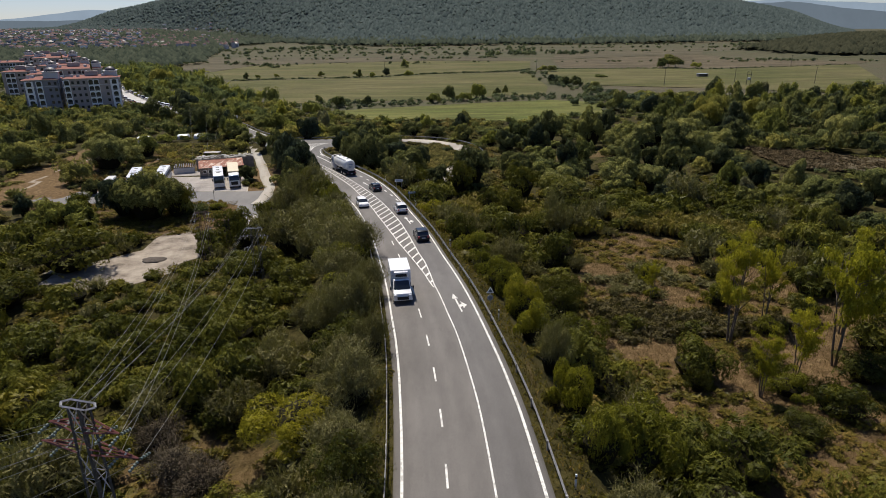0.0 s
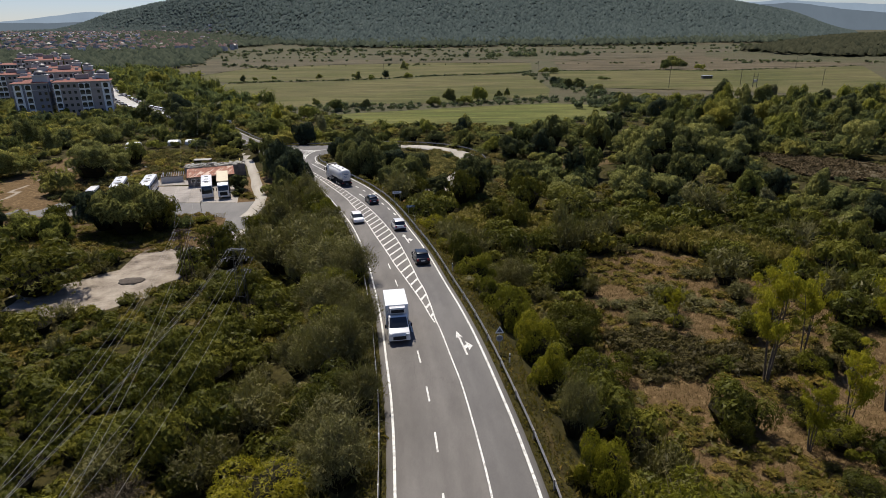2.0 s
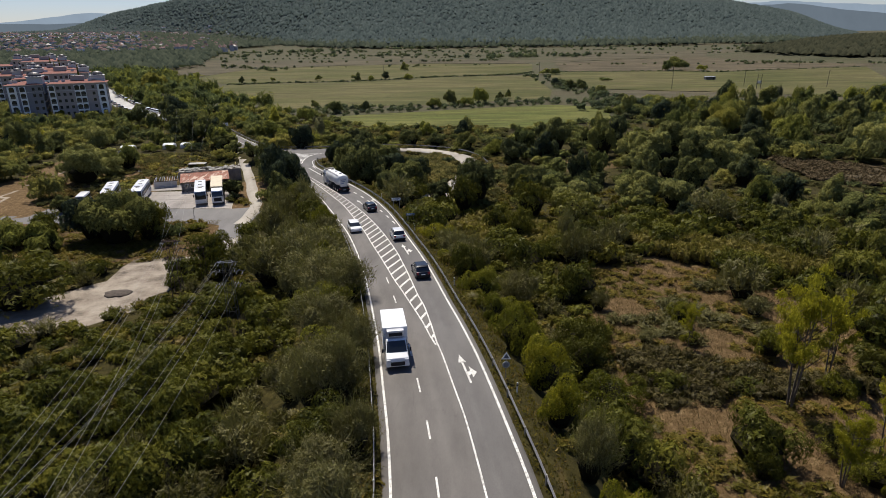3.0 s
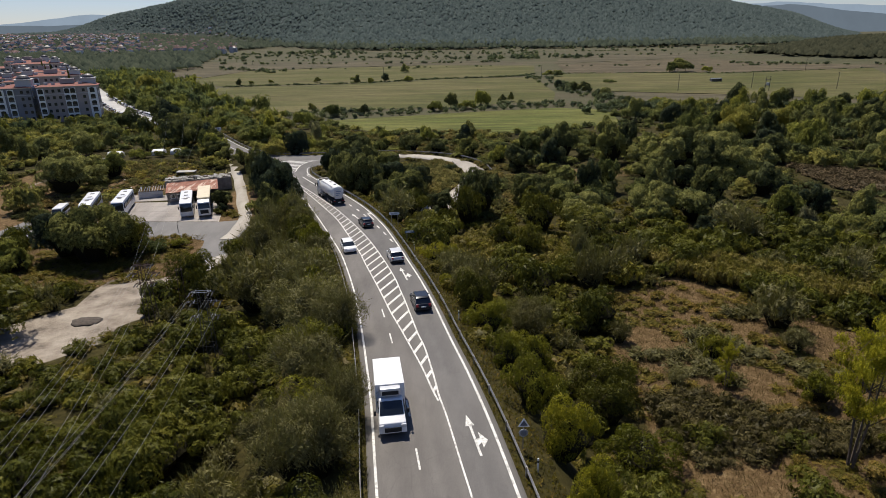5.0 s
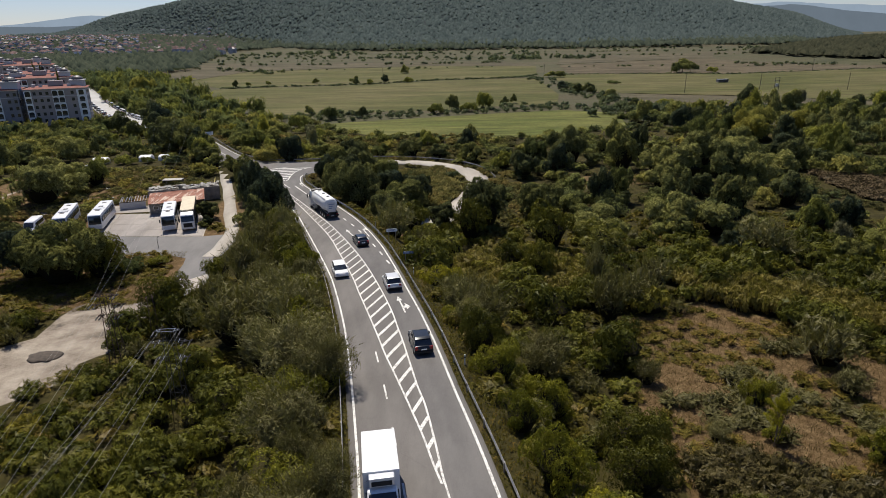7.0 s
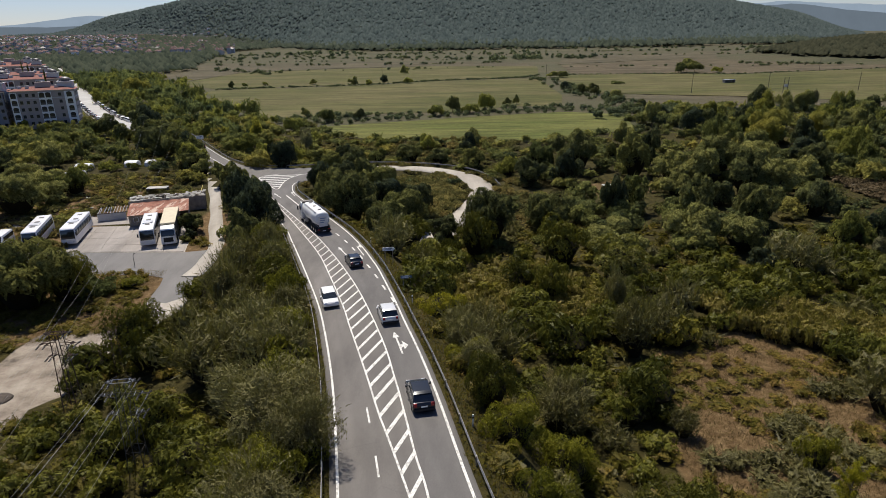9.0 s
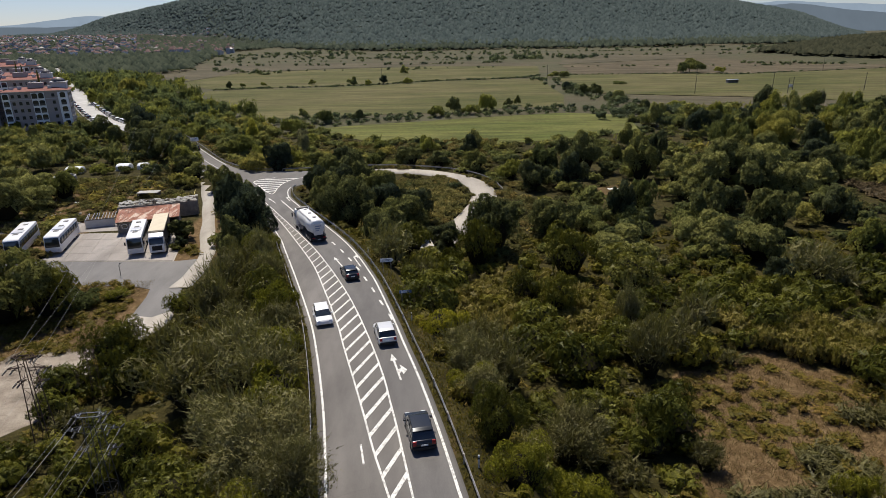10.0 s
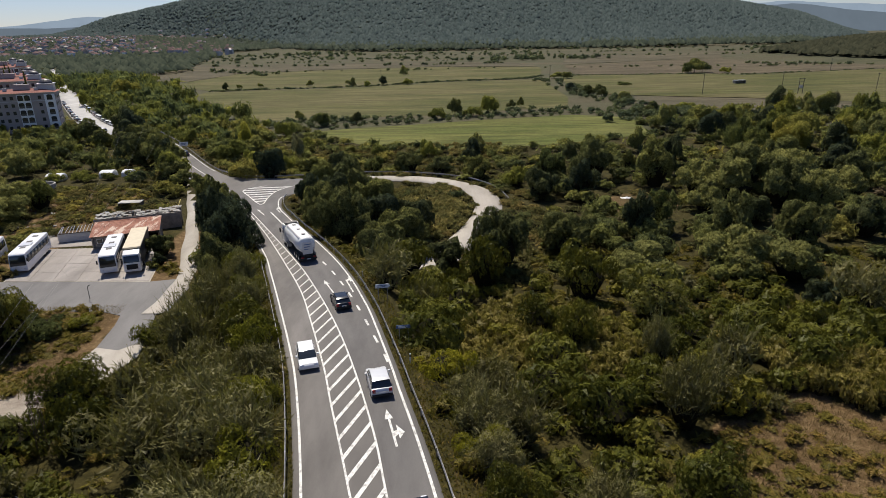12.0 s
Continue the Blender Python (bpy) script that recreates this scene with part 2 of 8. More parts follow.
PALE_FIELD = make_field("mown_field", (0.070, 0.072, 0.023), (0.106, 0.094, 0.040), 0.0, 0.08, 0.03)
DRY_FIELD = make_field("dry_olive_field", (0.068, 0.061, 0.036), (0.096, 0.081, 0.050), 0.0, 0.06, 0.03)
BROWN_FIELD = make_field("stubble_field", (0.072, 0.060, 0.036), (0.104, 0.084, 0.051), 0.25, 0.1)

# ---- helpers for building ----


def part(name, bm, material, parent=None, label=""):
    me = bpy.data.meshes.new(name)
    bm.to_mesh(me)
    bm.free()
    me.materials.append(material)
    ob = new(name, me)
    if parent:
        ob.parent = parent
    return tagged(ob, label)


def raw(name, verts, faces, material, parent=None, tint=None, smooth=False, extra=None, inner=None):
    """A mesh from arrays: verts (n, 3), faces (m, 3) or (m, 4)."""
    verts, faces = np.asarray(verts, np.float32), np.asarray(faces, np.int32)
    me = bpy.data.meshes.new(name)
    k = faces.shape[1]
    me.vertices.add(len(verts))
    me.vertices.foreach_set("co", verts.ravel())
    me.loops.add(faces.size)
    me.loops.foreach_set("vertex_index", faces.ravel())
    me.polygons.add(len(faces))
    me.polygons.foreach_set("loop_start", np.arange(0, faces.size, k, dtype=np.int32))
    if smooth:
        me.polygons.foreach_set("use_smooth", np.ones(len(faces), bool))
    for key, values in (extra or {}).items():
        me.attributes.new(key, "FLOAT", "POINT").data.foreach_set("value", np.asarray(values, np.float32))
    if tint is not None:
        me.attributes.new("tint", "FLOAT", "POINT").data.foreach_set("value", np.asarray(tint, np.float32))
    me.update(calc_edges=True)
    me.materials.append(material)
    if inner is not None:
        me.materials.append(INNER_SHADE)
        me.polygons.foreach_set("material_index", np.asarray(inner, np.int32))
    ob = new(name, me)
    if parent:
        ob.parent = parent
    return ob


def thing(name, label, category, group="", at=(0, 0, 0), turn=0.0):
    ob = new(name)
    ob.matrix_world = pose(*at, 0, 0, turn)
    return tagged(ob, label, category, group)


def box(bm, x0, x1, y0, y1, z0, z1, bevel=0.0):
    made = bmesh.ops.create_cube(bm, size=1.0)["verts"]
    for v in made:
        v.co = Vector(((x0 + x1) / 2 + v.co.x * (x1 - x0), (y0 + y1) / 2 + v.co.y * (y1 - y0), (z0 + z1) / 2 + v.co.z * (z1 - z0)))
    if bevel:
        edges = list({e for v in made for e in v.link_edges})
        bmesh.ops.bevel(bm, geom=edges, offset=bevel, segments=2, affect="EDGES", profile=0.6)
    return bm


def tube(bm, a, b, ra, rb=None, sides=6):
    a, b = Vector(a), Vector(b)
    rb = ra if rb is None else rb
    q = (b - a).to_track_quat("Z", "Y")
    rings = []
    for p, r in ((a, ra), (b, rb)):
        rings.append([bm.verts.new(p + q @ Vector((r * math.cos(2 * math.pi * k / sides), r * math.sin(2 * math.pi * k / sides), 0))) for k in range(sides)])
    for k in range(sides):
        bm.faces.new((rings[0][k], rings[0][(k + 1) % sides], rings[1][(k + 1) % sides], rings[1][k]))
    bm.faces.new(rings[0][::-1])
    bm.faces.new(rings[1])
    return bm


def spline(points, steps=8):
    """A smooth line through the points (Catmull-Rom)."""
    p = [Vector(q) for q in points]
    p = [p[0] * 2 - p[1], *p, p[-1] * 2 - p[-2]]
    out = []
    for k in range(1, len(p) - 2):
        for s in range(steps):
            u = s / steps
            out.append(0.5 * (2 * p[k] + (p[k + 1] - p[k - 1]) * u + (2 * p[k - 1] - 5 * p[k] + 4 * p[k + 1] - p[k + 2]) * u * u + (3 * p[k] - p[k - 1] - 3 * p[k + 1] + p[k + 2]) * u**3))
    return out + [p[-2]]


def smooth(v, a, b):
    s = np.clip((np.asarray(v, float) - a) / (b - a), 0, 1)
    return s * s * (3 - 2 * s)


# ---- the plan: lines of the road as x over y ----
PLAIN = -4.2


def line(*knots):
    pts = spline([(y, x, 0) for y, x in knots], 12)
    ys, xs = [p.x for p in pts], [p.y for p in pts]
    return lambda y: np.interp(y, ys, xs)


edge_l = line((-80, -0.9), (-20, -1.4), (10, -1.9), (29.3, -2.3), (41, -2.9), (49, -3.55), (56, -4.38), (63.5, -5.3), (70.5, -6.36), (77, -7.42), (84.4, -8.72), (90, -9.87), (97, -11.48), (105.5, -13.72), (119.3, -18.15), (131.7, -22.3), (140, -25.2), (155, -31.7), (170, -39.6), (185, -48), (192, -52.4), (205, -61), (224, -72.4), (240, -81.3), (258, -91.5), (300, -122))
edge_r = line((-80, 6.4), (-20, 6.4), (10, 6.3), (33.6, 6.05), (43, 5.6), (51, 4.85), (60, 3.82), (67.8, 2.65), (75, 1.36), (84.3, -0.22), (92.3, -1.8), (100, -3.55), (105, -4.65), (116, -7.3), (121, -8.72), (128, -10.95), (137.3, -14.5), (149.3, -20.0), (155.8, -23.3), (165.4, -27.9))
edge_far = line((185, -40), (200, -48), (210, -55.2), (219, -61.3), (234, -70.4), (249, -79.5), (260, -86.6), (300, -117))
isl_a = line((62, 0.42), (65.2, -0.44), (69.2, -1.35), (74.3, -2.72), (78, -3.74), (82, -4.88), (86.5, -6.0), (92, -7.42), (98.7, -9.2), (104, -10.55), (115, -13.8), (124.3, -16.75), (135, -21.0), (152, -28.2), (172, -37.6), (182, -42.6))
isl_b = line((62, 0.48), (64.2, 0.07), (67.6, -0.34), (72.9, -1.1), (76, -1.78), (80, -2.5), (85, -3.4), (88, -4.0), (93, -5.0), (100.5, -6.9), (109.5, -9.5), (117.6, -12.25), (126.4, -15.6), (135, -19.2), (152, -27.2), (172, -37.0), (182, -42.2))
dash_l = line((-80, 1.6), (-20, 1.1), (10, 0.75), (32.4, 0.35), (38.6, 0.12), (44.9, -0.28), (51.2, -0.87), (57.5, -1.67), (63.7, -2.52), (70, -3.53), (76.5, -4.64), (85, -6.3))
solid = line((-80, 3.9), (-20, 3.6), (10, 3.4), (29.4, 3.2), (37.6, 3.04), (43, 2.72), (50.8, 2.03), (56, 1.32), (61.5, 0.55), (64, 0.1))
lane_q = line((103, -4.35), (105.8, -5.03), (109.8, -6.3), (114.1, -7.63), (118.3, -9.0), (122.5, -10.45), (126.9, -12.1), (130.9, -13.7), (135.1, -15.6), (140.7, -18.3), (150.6, -23.1), (168.1, -31.4))
apron_r = line((160, -24.9), (165, -27.2), (172, -30.2), (177, -31.4), (181, -32.0), (183.5, -31.2), (187, -27), (191, -22), (195, -18.5), (198, -18.5), (200, -25), (201.2, -36), (202.4, -44), (204.5, -49.6), (208, -53.2), (211, -55.4))
LOOP = spline([(-44, 195, -2.4), (-30, 198.5, -2.5), (-18, 202.5, -2.9), (-4, 203.2, -3.5), (5, 199.2, -3.9), (10.4, 191.8, -4.05), (12.0, 182.5, -4.05), (10.8, 173, -4.05), (8, 163.5, -4.05), (4.4, 155, -4.05), (0.8, 147.5, -4.05), (-1.5, 142, -4.05)], 8)
SERVICE = spline([(-58, 199.5, -2.6), (-54.6, 190, -3.4), (-50.2, 178, -4.0), (-45.9, 165.5, -4.1), (-41.8, 152.5, -4.1), (-39.2, 145, -4.1), (-38.2, 137, -4.1), (-38.4, 130, -4.1)], 8)
TRACK = spline([(-100, 143, 0), (-102, 160, 0), (-103, 184, 0), (-110, 200, 0)], 8)
AVENUE = spline([(-106, 280, -3), (-142, 318, -3.6), (-196, 400, -3.8), (-241, 473, -3.8), (-340, 635, -3.8), (-440, 795, -3.8), (-655, 1140, -3.8)], 6)


def road_z(y):
    """The road comes down a long even slope to the junction."""
    y = np.asarray(y, float)
    k = 4.0
    return -2.4 + k * np.logaddexp(0.0, (7.8525 + 2.4 - 0.0545 * y) / k * 6.0) / 6.0


def road_r(y):
    y = np.asarray(y, float)
    return np.where(y < 162, edge_r(y) + 0.45, np.where(y < 211, apron_r(y), edge_far(y) + 0.5))


def gap(x, y, pts):
    """Distance in plan from points to a line of points, and the line's height there."""
    best, high = np.full(np.shape(x), 1e9), np.zeros(np.shape(x))
    for p in pts:
        d = np.hypot(x - p.x, y - p.y)
        high = np.where(d < best, p.z, high)
        best = np.minimum(best, d)
    return best, high


def lumps(x, y, s, seed=0.0):
    """Cheap smooth unevenness between -1 and 1."""
    x, y = np.asarray(x) / s + seed, np.asarray(y) / s - seed
    return (np.sin(x * 1.3 + 1.7 * np.sin(y * 0.9)) + np.sin(y * 1.7 + 1.3 * np.sin(x * 1.1 + 2)) + np.sin((x + y) * 2.3 + seed)) / 3


def hill_z(x, y):
    dome = 320 * np.exp(-(((x - 80) / 1200) ** 2)) - 20
    slant = x / np.maximum(y, 1.0)
    foot = 1330 + 1150 * smooth(-slant, 0.10, 0.40)
    rise = smooth((y + 90 * lumps(x, y, 500) - foot) / (2750 - foot), 0.0, 1.0) * (1 - smooth(y, 3100, 3900))
    h = np.maximum(dome, 0) * rise * (1 + 0.07 * lumps(x, y, 260, 3)) * (1 - smooth(slant, 0.56, 0.72)) * (1 - smooth(-slant, 0.47, 0.60))
    knoll = 20 * np.exp(-(((x - 640) / 190) ** 2 + ((y - 800) / 150) ** 2) ** 2)
    h = h + knoll
    return h + 42 * smooth(-x, 350, 1100) * smooth(y, 1150, 2600)


def ground_z(x, y):
    x, y = np.asarray(x, float), np.asarray(y, float)
    z = PLAIN + (0.25 * lumps(x, y, 9) + 0.2 * lumps(x, y, 3.1, 5)) * (1 - 0.9 * smooth(y, 225, 250)) + hill_z(x, y)
    left, right = edge_l(y) - 1.3 - x, x - road_r(y) - 1.5
    off = np.where(y < 300, np.maximum(left, right), 1e3)
    bank = 1 - smooth(off, 0.0, 7.0 + 0.75 * np.maximum(road_z(y), 0))
    z = z * (1 - bank) + (road_z(y) - 0.12) * bank
    for pts, half in ((LOOP, 3.4), (SERVICE, 2.2)):
        d, high = gap(x, y, pts)
        k = (1 - smooth(d, half, half + 4)) * (off > 0.5)
        z = z * (1 - k) + (high - 0.1) * k
    k = 1 - smooth(np.maximum(np.abs(x + 39.5 + 0.12 * (y - 123)) - 4.5, np.abs(y - 123) - 11), 0, 3)
    z = z * (1 - k) + (PLAIN - 0.12) * k
    k = (1 - smooth(np.maximum(np.abs(x + 60) - 24, np.abs(y - 146) - 14), 0, 5))
    z = z * (1 - k) + (PLAIN - 0.02) * k
    return z


def sheet_axis(fine0, fine1, step, far0, far1, grow=1.13):
    out = list(np.arange(fine0, fine1 + 0.01, step))
    s = step
    while out[-1] < far1:
        s = min(s * grow, 55)
        out.append(min(out[-1] + s, far1))
    s = step
    while out[0] > far0:
        s = min(s * grow, 55)
        out.insert(0, max(out[0] - s, far0))
    return np.array(out)


def in_poly(x, y, poly):
    inside = np.zeros(np.shape(x), bool)
    for (x0, y0), (x1, y1) in zip(poly, poly[1:] + poly[:1]):
        with np.errstate(divide="ignore", invalid="ignore"):
            inside ^= ((y0 > y) != (y1 > y)) & (x < (x1 - x0) * (y - y0) / (y1 - y0 + 1e-9) + x0)
    return inside


MEADOW = [(19, 66), (20, 48), (24, 36), (36, 26), (60, 30), (60, 60), (52, 88), (46, 100), (36, 108), (24, 101), (21, 84)]
PAD = [(-60, 86), (-46, 85), (-42.5, 91), (-39.5, 98), (-40, 113), (-46, 112.5), (-51.5, 111), (-51, 104), (-53.5, 98), (-62, 93)]
CLEARING = [(-28, 41), (-18, 38), (-13, 42), (-16, 48.5), (-26, 51)]
YARD = [(-92, 132), (-36, 127), (-37.5, 141), (-43.5, 142), (-47.3, 158.5), (-50, 175), (-70, 170), (-71.5, 158.5), (-67, 144.5), (-92, 145)]
BARE_PATCH = [(34, 173), (44, 171), (53, 175), (54, 184), (42, 188), (34, 181)]
WASTE = [(-112, 150), (-72, 160), (-60, 176), (-66, 198), (-80, 205), (-112, 206)]
YARD_DRY = [(-66, 104), (-40, 112), (-41, 133), (-80, 133), (-84, 112)]


def make_sheet():
    xs, ys = sheet_axis(-105, 105, 2.3, -4700, 4700), sheet_axis(-20, 230, 2.3, -400, 4850)
    x, y = np.meshgrid(xs, ys)
    z = ground_z(x, y)
    w, h = len(xs), len(ys)
    i = np.arange(w * h).reshape(h, w)
    faces = np.stack([i[:-1, :-1], i[:-1, 1:], i[1:, 1:], i[1:, :-1]], -1).reshape(-1, 4)
    dry = 0.12 + 0.75 * in_poly(x, y, MEADOW) + 0.7 * in_poly(x, y, YARD_DRY)
    dry += 0.42 * in_poly(x, y, CLEARING) + 0.5 * ((x > -92) & (x < -66) & (y > 143) & (y < 160)) + 0.5 * ((x > -49) & (x < -38) & (y > 141) & (y < 170))
    dry += 0.36 * in_poly(x, y, BARE_PATCH) + 0.3 * (np.abs(x + 68) < 16) * (np.abs(y - 166) < 8)
    dry += 0.5 * ((x > -116) & (x < -80) & (y > 128) & (y < 160)) + 0.5 * in_poly(x, y, WASTE)
    side = x - road_r(y)
    dry += 0.28 * ((side > 0) & (side < 2.2) & (y < 160))
    bare = 1.0 * in_poly(x, y, PAD)
    d, _ = gap(x, y, TRACK)
    bare = np.maximum(bare, 0.62 * (d < 1.3))
    dry += 0.3 * (1 - smooth(d, 3, 6))
    meadow = smooth(y + 0.12 * np.abs(x), 265, 300)
    ob = raw("ground", np.stack([x, y, z], -1).reshape(-1, 3), faces, GROUND, smooth=True, extra={"dry": np.clip(dry, 0, 1).ravel(), "bare": bare.ravel(), "meadow": meadow.ravel(), "wooded": smooth(hill_z(x, y), 3, 10).ravel()})
    return tagged(ob, "scrubland and open plain rising to wooded hills", "ground", kind="structure")


make_sheet()


def backdrop(name, y, top, colour, words):
    """A far ridge that closes the horizon; its haze is a colour that glows by itself."""
    xs = np.linspace(-4600, 4600, 161)
    h = np.maximum(top(xs) * (1 + 0.05 * lumps(xs, xs * 0, 210, 3) + 0.02 * lumps(xs, xs * 0, 60, 1)), 1.0)
    v = np.concatenate([np.stack([xs, 0 * xs + y, 0 * xs - 12], -1), np.stack([xs, 0 * xs + y + 60, h], -1)])
    n = len(xs)
    f = np.array([(k, k + 1, n + k + 1, n + k) for k in range(n - 1)])
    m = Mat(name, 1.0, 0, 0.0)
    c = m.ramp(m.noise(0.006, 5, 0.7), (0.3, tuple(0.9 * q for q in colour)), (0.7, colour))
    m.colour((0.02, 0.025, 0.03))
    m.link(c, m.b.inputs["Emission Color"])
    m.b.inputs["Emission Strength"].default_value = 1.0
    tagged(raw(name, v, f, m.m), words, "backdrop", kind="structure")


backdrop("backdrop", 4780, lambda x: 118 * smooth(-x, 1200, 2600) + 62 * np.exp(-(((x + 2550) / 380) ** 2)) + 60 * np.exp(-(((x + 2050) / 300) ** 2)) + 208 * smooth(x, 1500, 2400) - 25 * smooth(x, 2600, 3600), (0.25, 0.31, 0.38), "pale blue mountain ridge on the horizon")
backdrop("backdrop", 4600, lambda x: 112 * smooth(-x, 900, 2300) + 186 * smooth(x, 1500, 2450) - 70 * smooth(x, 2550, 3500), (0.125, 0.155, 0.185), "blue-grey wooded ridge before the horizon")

# ---- roads ----


def strip(name, rows, material, label, category):
    """A surface of rows of points, each row running from left to right."""
    w, h = len(rows[0]), len(rows)
    i = np.arange(w * h).reshape(h, w)
    faces = np.stack([i[:-1, :-1], i[:-1, 1:], i[1:, 1:], i[1:, :-1]], -1).reshape(-1, 4)
    return tagged(raw(name, np.array(rows).reshape(-1, 3), faces, material, smooth=True), label, category, kind="structure")


def slab_rows(centre, half, lift=0.0):
    rows = []
    for k, p in enumerate(centre):
        d = (centre[min(k + 1, len(centre) - 1)] - centre[max(k - 1, 0)]).normalized()
        s = Vector((d.y, -d.x, 0))
        h = half(k) if callable(half) else half
        rows.append([tuple(p - s * h + Vector((0, 0, lift - 0.12))), tuple(p - s * (h - 0.05) + Vector((0, 0, lift))), tuple(p + s * (h - 0.05) + Vector((0, 0, lift))), tuple(p + s * h + Vector((0, 0, lift - 0.12)))])
    return rows


def make_roads():
    rows = []
    for y in np.arange(-80, 300.1, 1.5):
        a, b, z = float(edge_l(y)) - 0.45, float(road_r(y)), float(road_z(y))
        rows.append([(a - 0.12, y, z - 0.16)] + [(a + (b - a) * u, y, z + 0.035 * (1 - (2 * u - 1) ** 2)) for u in np.linspace(0, 1, 25)] + [(b + 0.12, y, z - 0.16)])
    ob = strip("road", rows, ASPHALT, "worn grey asphalt road curving towards a junction", "road")
    p = np.array(rows).reshape(-1, 3)
    mid = np.where(p[:, 1] < 63.5, solid(p[:, 1]), isl_b(p[:, 1]))
    dash = dash_l(np.minimum(p[:, 1], 85)) + np.maximum(p[:, 1] - 85, 0) * -0.33
    new_lane = (p[:, 0] > mid) * 1.0
    track = np.zeros(len(p))
    for off in (0.95, 2.65):
        for c in (edge_l(p[:, 1]), dash, mid):
            track = np.maximum(track, np.exp(-(((p[:, 0] - c - off) / 0.35) ** 2)))
    ob.data.attributes.new("lane", "FLOAT", "POINT").data.foreach_set("value", new_lane.astype(np.float32))
    ob.data.attributes.new("track", "FLOAT", "POINT").data.foreach_set("value", track.astype(np.float32))
    strip("side_road", slab_rows(LOOP[4:], 2.9, 0.03), GRAVEL, "pale concrete slip road looping through bushes", "road")
    strip("service_road", slab_rows(SERVICE, lambda k: 1.3 + 0.1 * math.sin(k * 0.7), 0.02), GRAVEL, "pale gravel service road beside the yard", "road")
    strip("avenue", slab_rows(AVENUE, 5.6, 0.05), PALE_ASPHALT, "pale sunlit avenue running towards the town", "road")


make_roads()


def ribbon(bm, pts, half):
    last = None
    for k, p in enumerate(pts):
        d = pts[min(k + 1, len(pts) - 1)] - pts[max(k - 1, 0)]
        s = Vector((d.y, -d.x, 0)).normalized() * half
        here = (bm.verts.new(p - s), bm.verts.new(p + s))
        if last:
            bm.faces.new((last[0], last[1], here[1], here[0]))
        last = here


def on_road(x, y, lift=0.012):
    a, b = float(edge_l(y)) - 0.45, float(road_r(y))
    u = (x - a) / (b - a)
    return Vector((x, y, float(road_z(y)) + 0.035 * (1 - (2 * u - 1) ** 2) + lift))


def run(curve, y0, y1, step=1.0):
    n = max(2, int((y1 - y0) / step) + 1)
    return [on_road(float(curve(y)), y) for y in np.linspace(y0, y1, n)]


def marking(name, label, build):
    bm = bmesh.new()
    build(bm)
    return tagged(part(name, bm, PAINT), label, "road marking", kind="structure")


def make_markings():
    marking("edge_line", "white painted edge line of the road", lambda bm: ribbon(bm, run(edge_l, -80, 298), 0.09))
    marking("edge_line", "white painted edge line of the road", lambda bm: ribbon(bm, run(edge_r, -80, 158) + [on_road(x, y) for x, y in ((-25.4, 160), (-27.9, 165.4), (-29.6, 169), (-30.9, 172.5), (-31.8, 176), (-32.4, 179.4), (-32.3, 181.6), (-31.6, 183))], 0.1))
    marking("lane_line", "white solid lane line", lambda bm: ribbon(bm, run(solid, -80, 64.2), 0.065))
    marking("lane_line", "white solid line of the hatched island", lambda bm: ribbon(bm, run(isl_a, 63.6, 181), 0.075))
    marking("lane_line", "white solid line of the hatched island", lambda bm: ribbon(bm, run(isl_b, 63.6, 181), 0.075))
    marking("lane_line", "white solid line before the turning lane", lambda bm: ribbon(bm, run(lane_q, 139.8, 168), 0.13))
    marking("lane_line", "white line of the road beyond the junction", lambda bm: ribbon(bm, run(edge_far, 212, 298), 0.09))
    marking("lane_line", "white centre line beyond the junction", lambda bm: ribbon(bm, [on_road(float(edge_l(y) * 0.45 + edge_far(y) * 0.55), y) for y in np.arange(188, 298, 2.0)], 0.08))
    y = -77.1
    while y < 81:
        marking("lane_dash", "white dash of the broken lane line", lambda bm: ribbon(bm, run(dash_l, y, y + 2.3), 0.07))
        y += 6.3
    y = 105.0
    while y < 137:
        marking("lane_dash", "short white dash before the turning lane", lambda bm: ribbon(bm, run(lane_q, y, y + 1.65), 0.12))
        y += 4.2
    y = 65.05
    while y < 172:
        def bar(bm, y=y):
            a = on_road(float(isl_a(y)), y)
            rise = 1.65 * (float(isl_b(y + 1.5)) - float(isl_a(y + 1.5)))
            b = on_road(float(isl_b(y + rise)), y + rise)
            d = Vector((0, 0.44, -0.024))
            bm.faces.new([bm.verts.new(p) for p in (a - d, b - d, b + d, a + d)])
        if float(isl_b(y + 1) - isl_a(y + 1)) > 0.25:
            marking("hatch_bar", "white slanting bar of the hatched island", bar)
        y += 2.33
    # splayed island in the mouth of the junction
    left = line((174.5, -35.0), (177.3, -36.8), (183, -39.8), (188, -42.5), (190.6, -42.2), (192, -40.6), (193.4, -38.5))
    right = line((174.5, -34.9), (176, -34.7), (181.7, -35.2), (187, -34.9), (191, -33.4), (193.4, -31.0))
    for k in range(7):
        y = 177.4 + 2.25 * k
        def cross(bm, y=y):
            ribbon(bm, [on_road(float(left(y)), y, 0.016), on_road(float(right(y + 0.8)), y + 0.8, 0.016)], 0.32)
        marking("hatch_bar", "white bar of the splayed junction island", cross)
    for side in (left, right):
        marking("lane_line", "white line round the splayed junction island", lambda bm: ribbon(bm, [on_road(float(side(y)), y, 0.016) for y in np.linspace(174.6, 193.3, 16)], 0.11))


